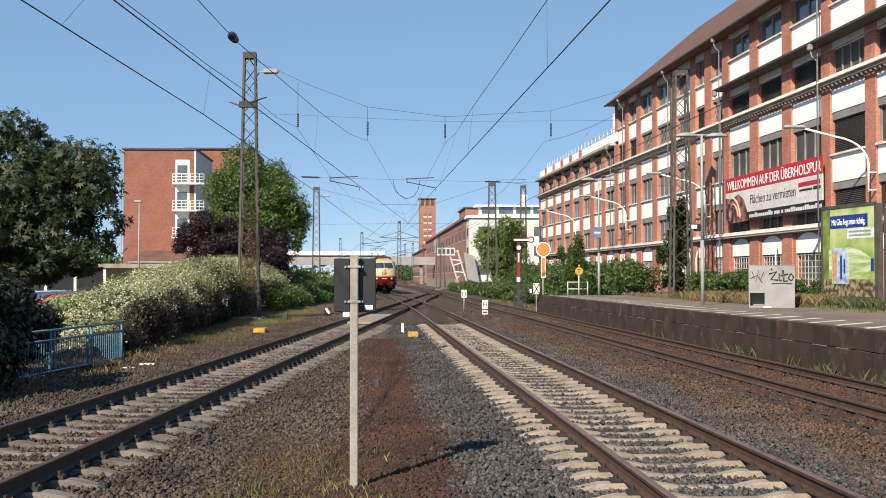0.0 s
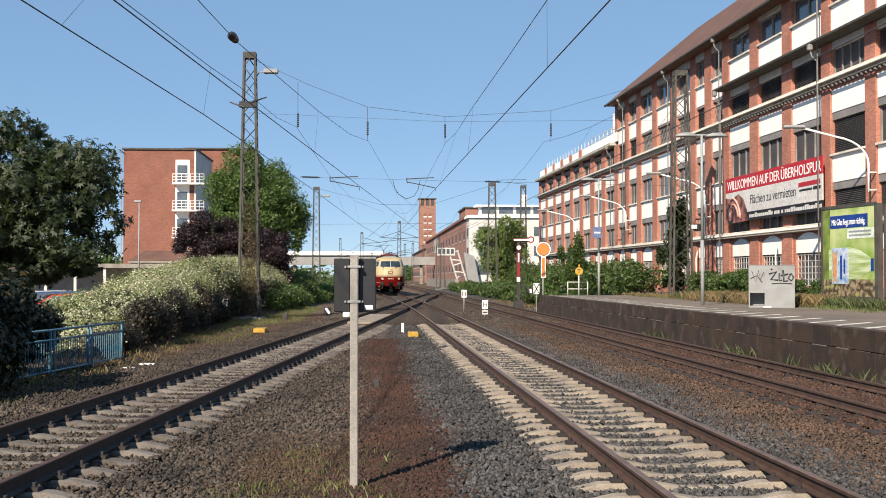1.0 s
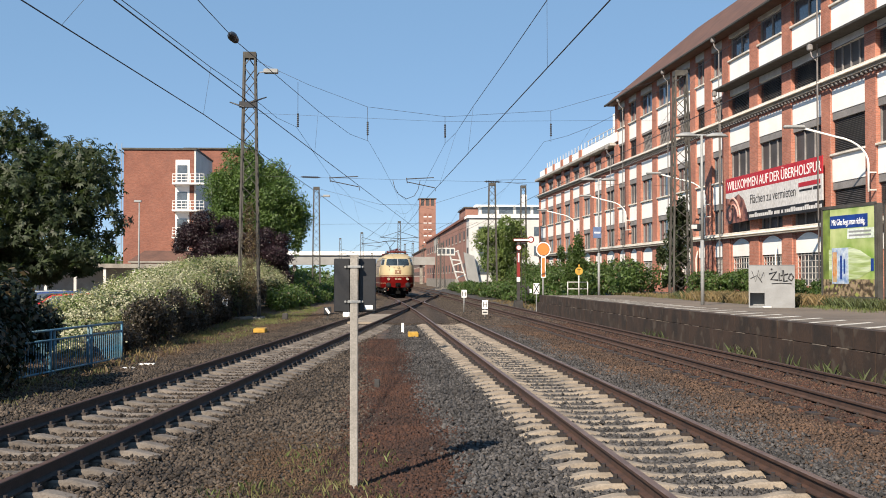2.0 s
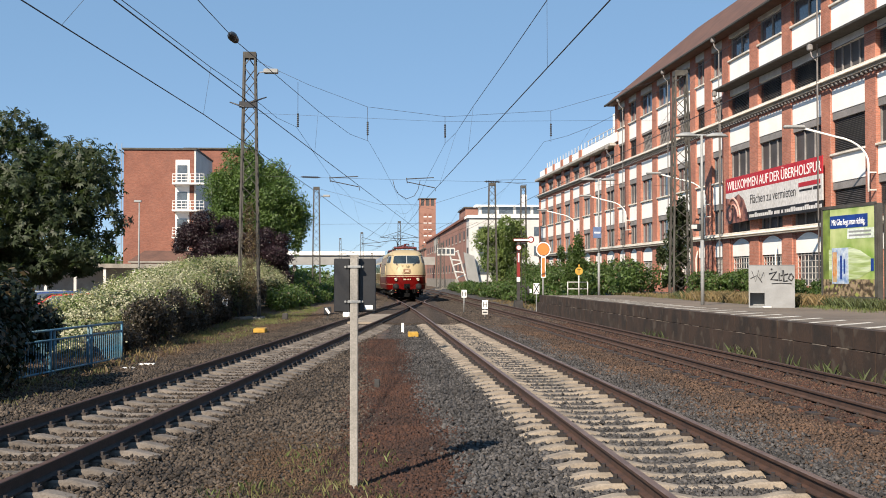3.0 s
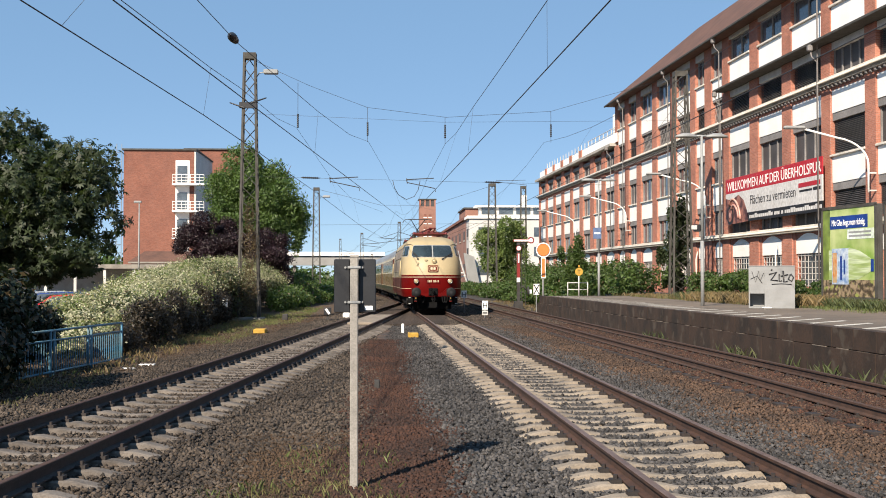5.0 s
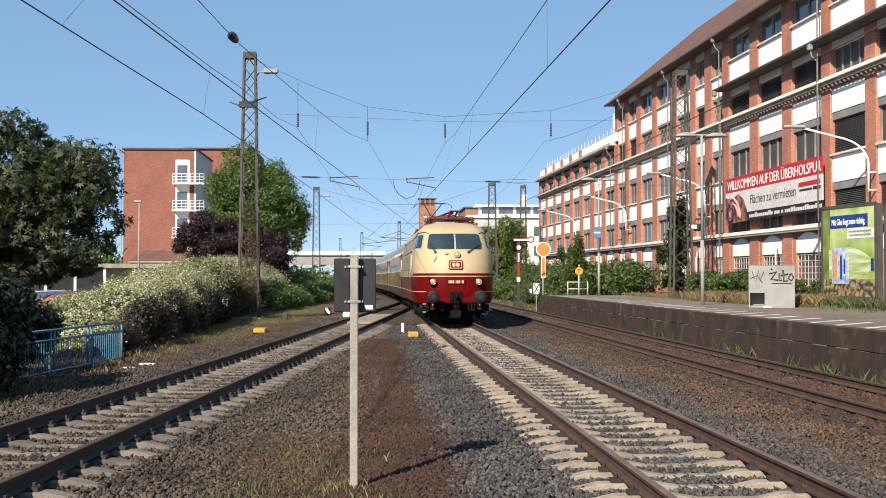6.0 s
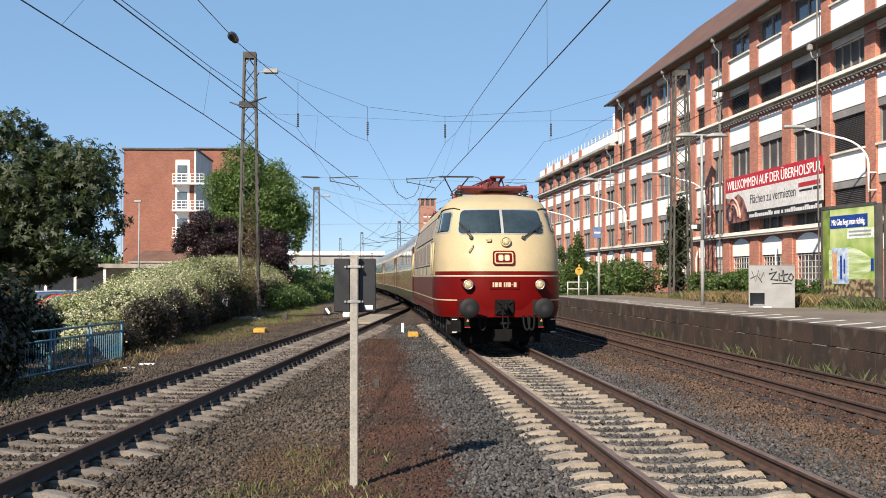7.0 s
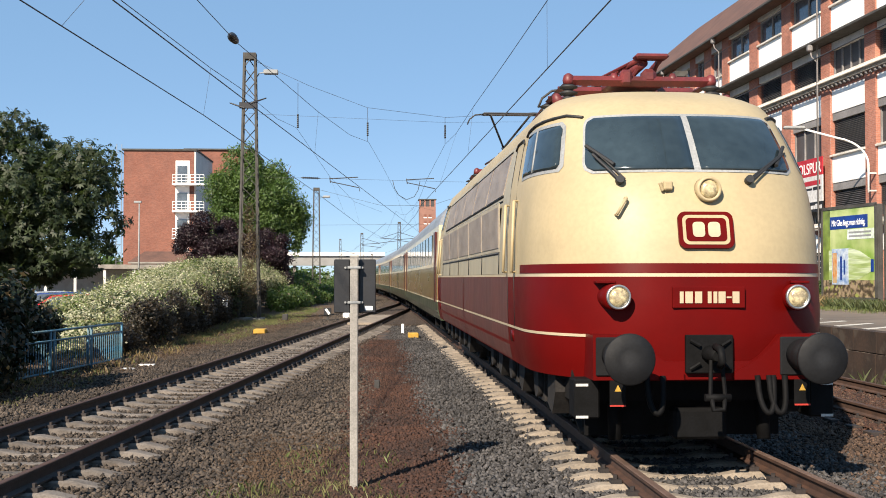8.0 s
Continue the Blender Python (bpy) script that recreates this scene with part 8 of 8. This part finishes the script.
def tower():
    e = thing("clock_tower", pose(30.5, 600.0, 0), "tall red brick tower with a dark top gallery", "tower")
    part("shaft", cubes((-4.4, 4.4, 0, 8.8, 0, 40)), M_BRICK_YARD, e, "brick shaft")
    part("gallery", cubes((-4.2, 4.2, 0.3, 8.6, 40, 43.6)), M_BLIND, e, "dark gallery")
    part("roof_slab", cubes((-4.8, 4.8, -0.3, 9.1, 43.6, 44.1)), M_MAST, e)
    for x in (-4.0, -1.4, 1.4, 4.0):
        part("gallery_pier", cubes((x - 0.35, x + 0.35, 0.0, 0.3, 40, 43.6)), M_BRICK, e)
    pane_grid(e, -2.6, 2.6, -0.05, [10 + k * 3.4 for k in range(8)], 2, 1.7, 0.5, M_WHITE)
    pane_grid(e, -2.6, 2.6, -0.03, [10.9 + k * 3.4 for k in range(8)], 2, 1.5, 1.2, M_BRICK_DARK)


tower()


def yard_house(x, y, w, d, h, wall, label, rows, cols, side_cols=8, roof=M_MAST, head=None):
    e = thing("industrial_building", pose(x, y, GZ), label, "building")
    part("wall", cubes((0, w, 0, d, 0, h)), wall, e)
    part("roof_edge", cubes((-0.4, w + 0.4, -0.4, d + 0.4, h, h + 0.5)), roof, e)
    pane_grid(e, 1, w - 1, -0.03, rows, cols, w / cols * 0.55, 1.7, M_GLASS)
    pane_grid(e, 1, d - 1, -0.03, rows, side_cols, min(2.6, d / side_cols * 0.6), 1.5, M_BLIND, "y")
    pane_grid(e, 1, d - 1, -0.05, [r - 0.35 for r in rows], side_cols, min(3.2, d / side_cols * 0.7), 0.25, M_STONE_TRIM, "y")
    if head:
        part("penthouse", cubes((2, w - 1, 2, d - 2, h + 0.5, h + head)), M_GREYWHITE, e, "glazed penthouse")
        pane_grid(e, 2.2, w - 1.2, 1.97, (h + 0.9,), cols, (w - 4) / cols * 0.85, head - 0.9, M_GLASS)
        part("penthouse_roof", cubes((1.2, w, 1.2, d - 1.2, h + head, h + head + 0.3)), M_WHITE, e)
    return e


yard_house(18.1, 205.0, 26, 6, 12.9, M_PALEWALL, "white rendered works building with a glazed top storey", (2.5, 6.0, 9.6), 7, 1, M_WHITE, 2.2)
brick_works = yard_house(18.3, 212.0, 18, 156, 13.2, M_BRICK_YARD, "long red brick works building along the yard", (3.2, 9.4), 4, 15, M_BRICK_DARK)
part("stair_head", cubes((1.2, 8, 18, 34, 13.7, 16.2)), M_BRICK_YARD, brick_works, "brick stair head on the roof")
part("stair_head_roof", cubes((0.9, 8.3, 17.7, 34.3, 16.2, 16.5)), M_MAST, brick_works)
part("pale_wall_panel", cubes((-0.04, 0.0, 92, 112, 8.8, 13.0)), M_STONE_TRIM, brick_works, "pale rendered panel")
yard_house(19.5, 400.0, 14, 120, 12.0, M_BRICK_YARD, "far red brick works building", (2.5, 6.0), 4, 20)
ch = thing("roof_chimney", pose(29.5, 214.0, 14.6), "white roof chimney on the works building", "chimney")
part("flue", cubes((-0.5, 0.5, -0.5, 0.5, 0, 3.0), bevel=0.05), M_WHITE, ch)


def footbridge():
    e = thing("footbridge", pose(-62, 318.0, 0), "long pale enclosed bridge across the far yard", "bridge")
    part("deck_wall", cubes((0, 88, 0, 3.5, 5.2, 7.5)), M_SIDEGREY, e, "grey glazed parapet")
    part("roof", cubes((0, 66, -0.6, 4, 7.9, 9.0)), M_WHITE, e, "white roof band")
    part("window_band", cubes((0, 66, 0.4, 3.2, 7.5, 7.9)), M_GLASS, e)
    for x in range(4, 88, 12):
        part("column", cubes((x, x + 0.8, 1, 2.5, -0.3, 5.2)), M_CONCRETE, e)
    st = thing("bridge_stair", pose(14.2, 203.0, GZ) @ Matrix.Diagonal((0.55, 0.55, 0.78, 1)), "white slanted stair house at the end of the bridge", "stairs")
    bm = bmesh.new()
    for s0, s1 in (((0, 8.5), (3.4, 0.5)), ((3.0, 8.5), (6.4, 0.5))):
        rod(bm, (s0[0], 0, s0[1]), (s1[0], 0, s1[1]), 0.26, 4)
    for k in range(6):
        z = 1 + k * 1.4
        x = 3.4 - (z - 0.5) / 8 * 3.4
        rod(bm, (x, 0, z), (x + 3.0, 0, z + (0.7 if k % 2 else -0.2)), 0.18, 4)
    part("truss", bm, M_GREYWHITE, st, "pale truss")
    bm = bmesh.new()
    vs = [bm.verts.new(v) for v in ((5, 1, 8.4), (8.5, 1, 7.5), (10.5, 1, 0.5), (6.6, 1, 0.5), (5, 2.5, 8.4), (8.5, 2.5, 7.5), (10.5, 2.5, 0.5), (6.6, 2.5, 0.5))]
    for q in ((0, 1, 2, 3), (7, 6, 5, 4), (0, 4, 5, 1), (1, 5, 6, 2), (2, 6, 7, 3), (3, 7, 4, 0)):
        bm.faces.new([vs[i] for i in q])
    part("flank", bm, M_SIDEGREY, st, "grey stair flank")
    part("landing", cubes((-4, 2, -0.5, 2, 7.6, 9.4)), M_GREYWHITE, st, "white landing house")
    for k in range(4):
        part("pane", cubes((-3.6 + k * 1.4, -2.6 + k * 1.4, -0.56, -0.5, 8.0, 9.1)), M_GLASS, st)
    wl = thing("yard_wall", pose(13.2, 175, GZ), "low pale concrete wall along the yard", "wall")
    part("wall_run", cubes((0, 0.4, 0, 90, 0, 1.7)), M_CONCRETE, wl)


footbridge()

# far woods that close the view
rgw = random.Random(8)
blobs = []
for k in range(260):
    x = rgw.uniform(-420, 420)
    blobs.append(((x, 640 + rgw.uniform(-30, 60), 2.5), (14, 8, rgw.uniform(4, 8))))
tagged(leaf_cloud("far_wood", blobs, 26000, 1.6, L_BUSH, None, 77), "hazy green belt of far woods", "wood", kind="stuff")
blobs = []
for k in range(60):
    blobs.append(((rgw.uniform(-90, -16), 160 + rgw.uniform(-6, 40), 2.0), (4, 4, rgw.uniform(2.0, 4.5))))
tagged(leaf_cloud("yard_bushes", blobs, 14000, 0.45, L_BUSH, None, 78), "green bushes across the far yard", "bushes", kind="stuff")


motions()
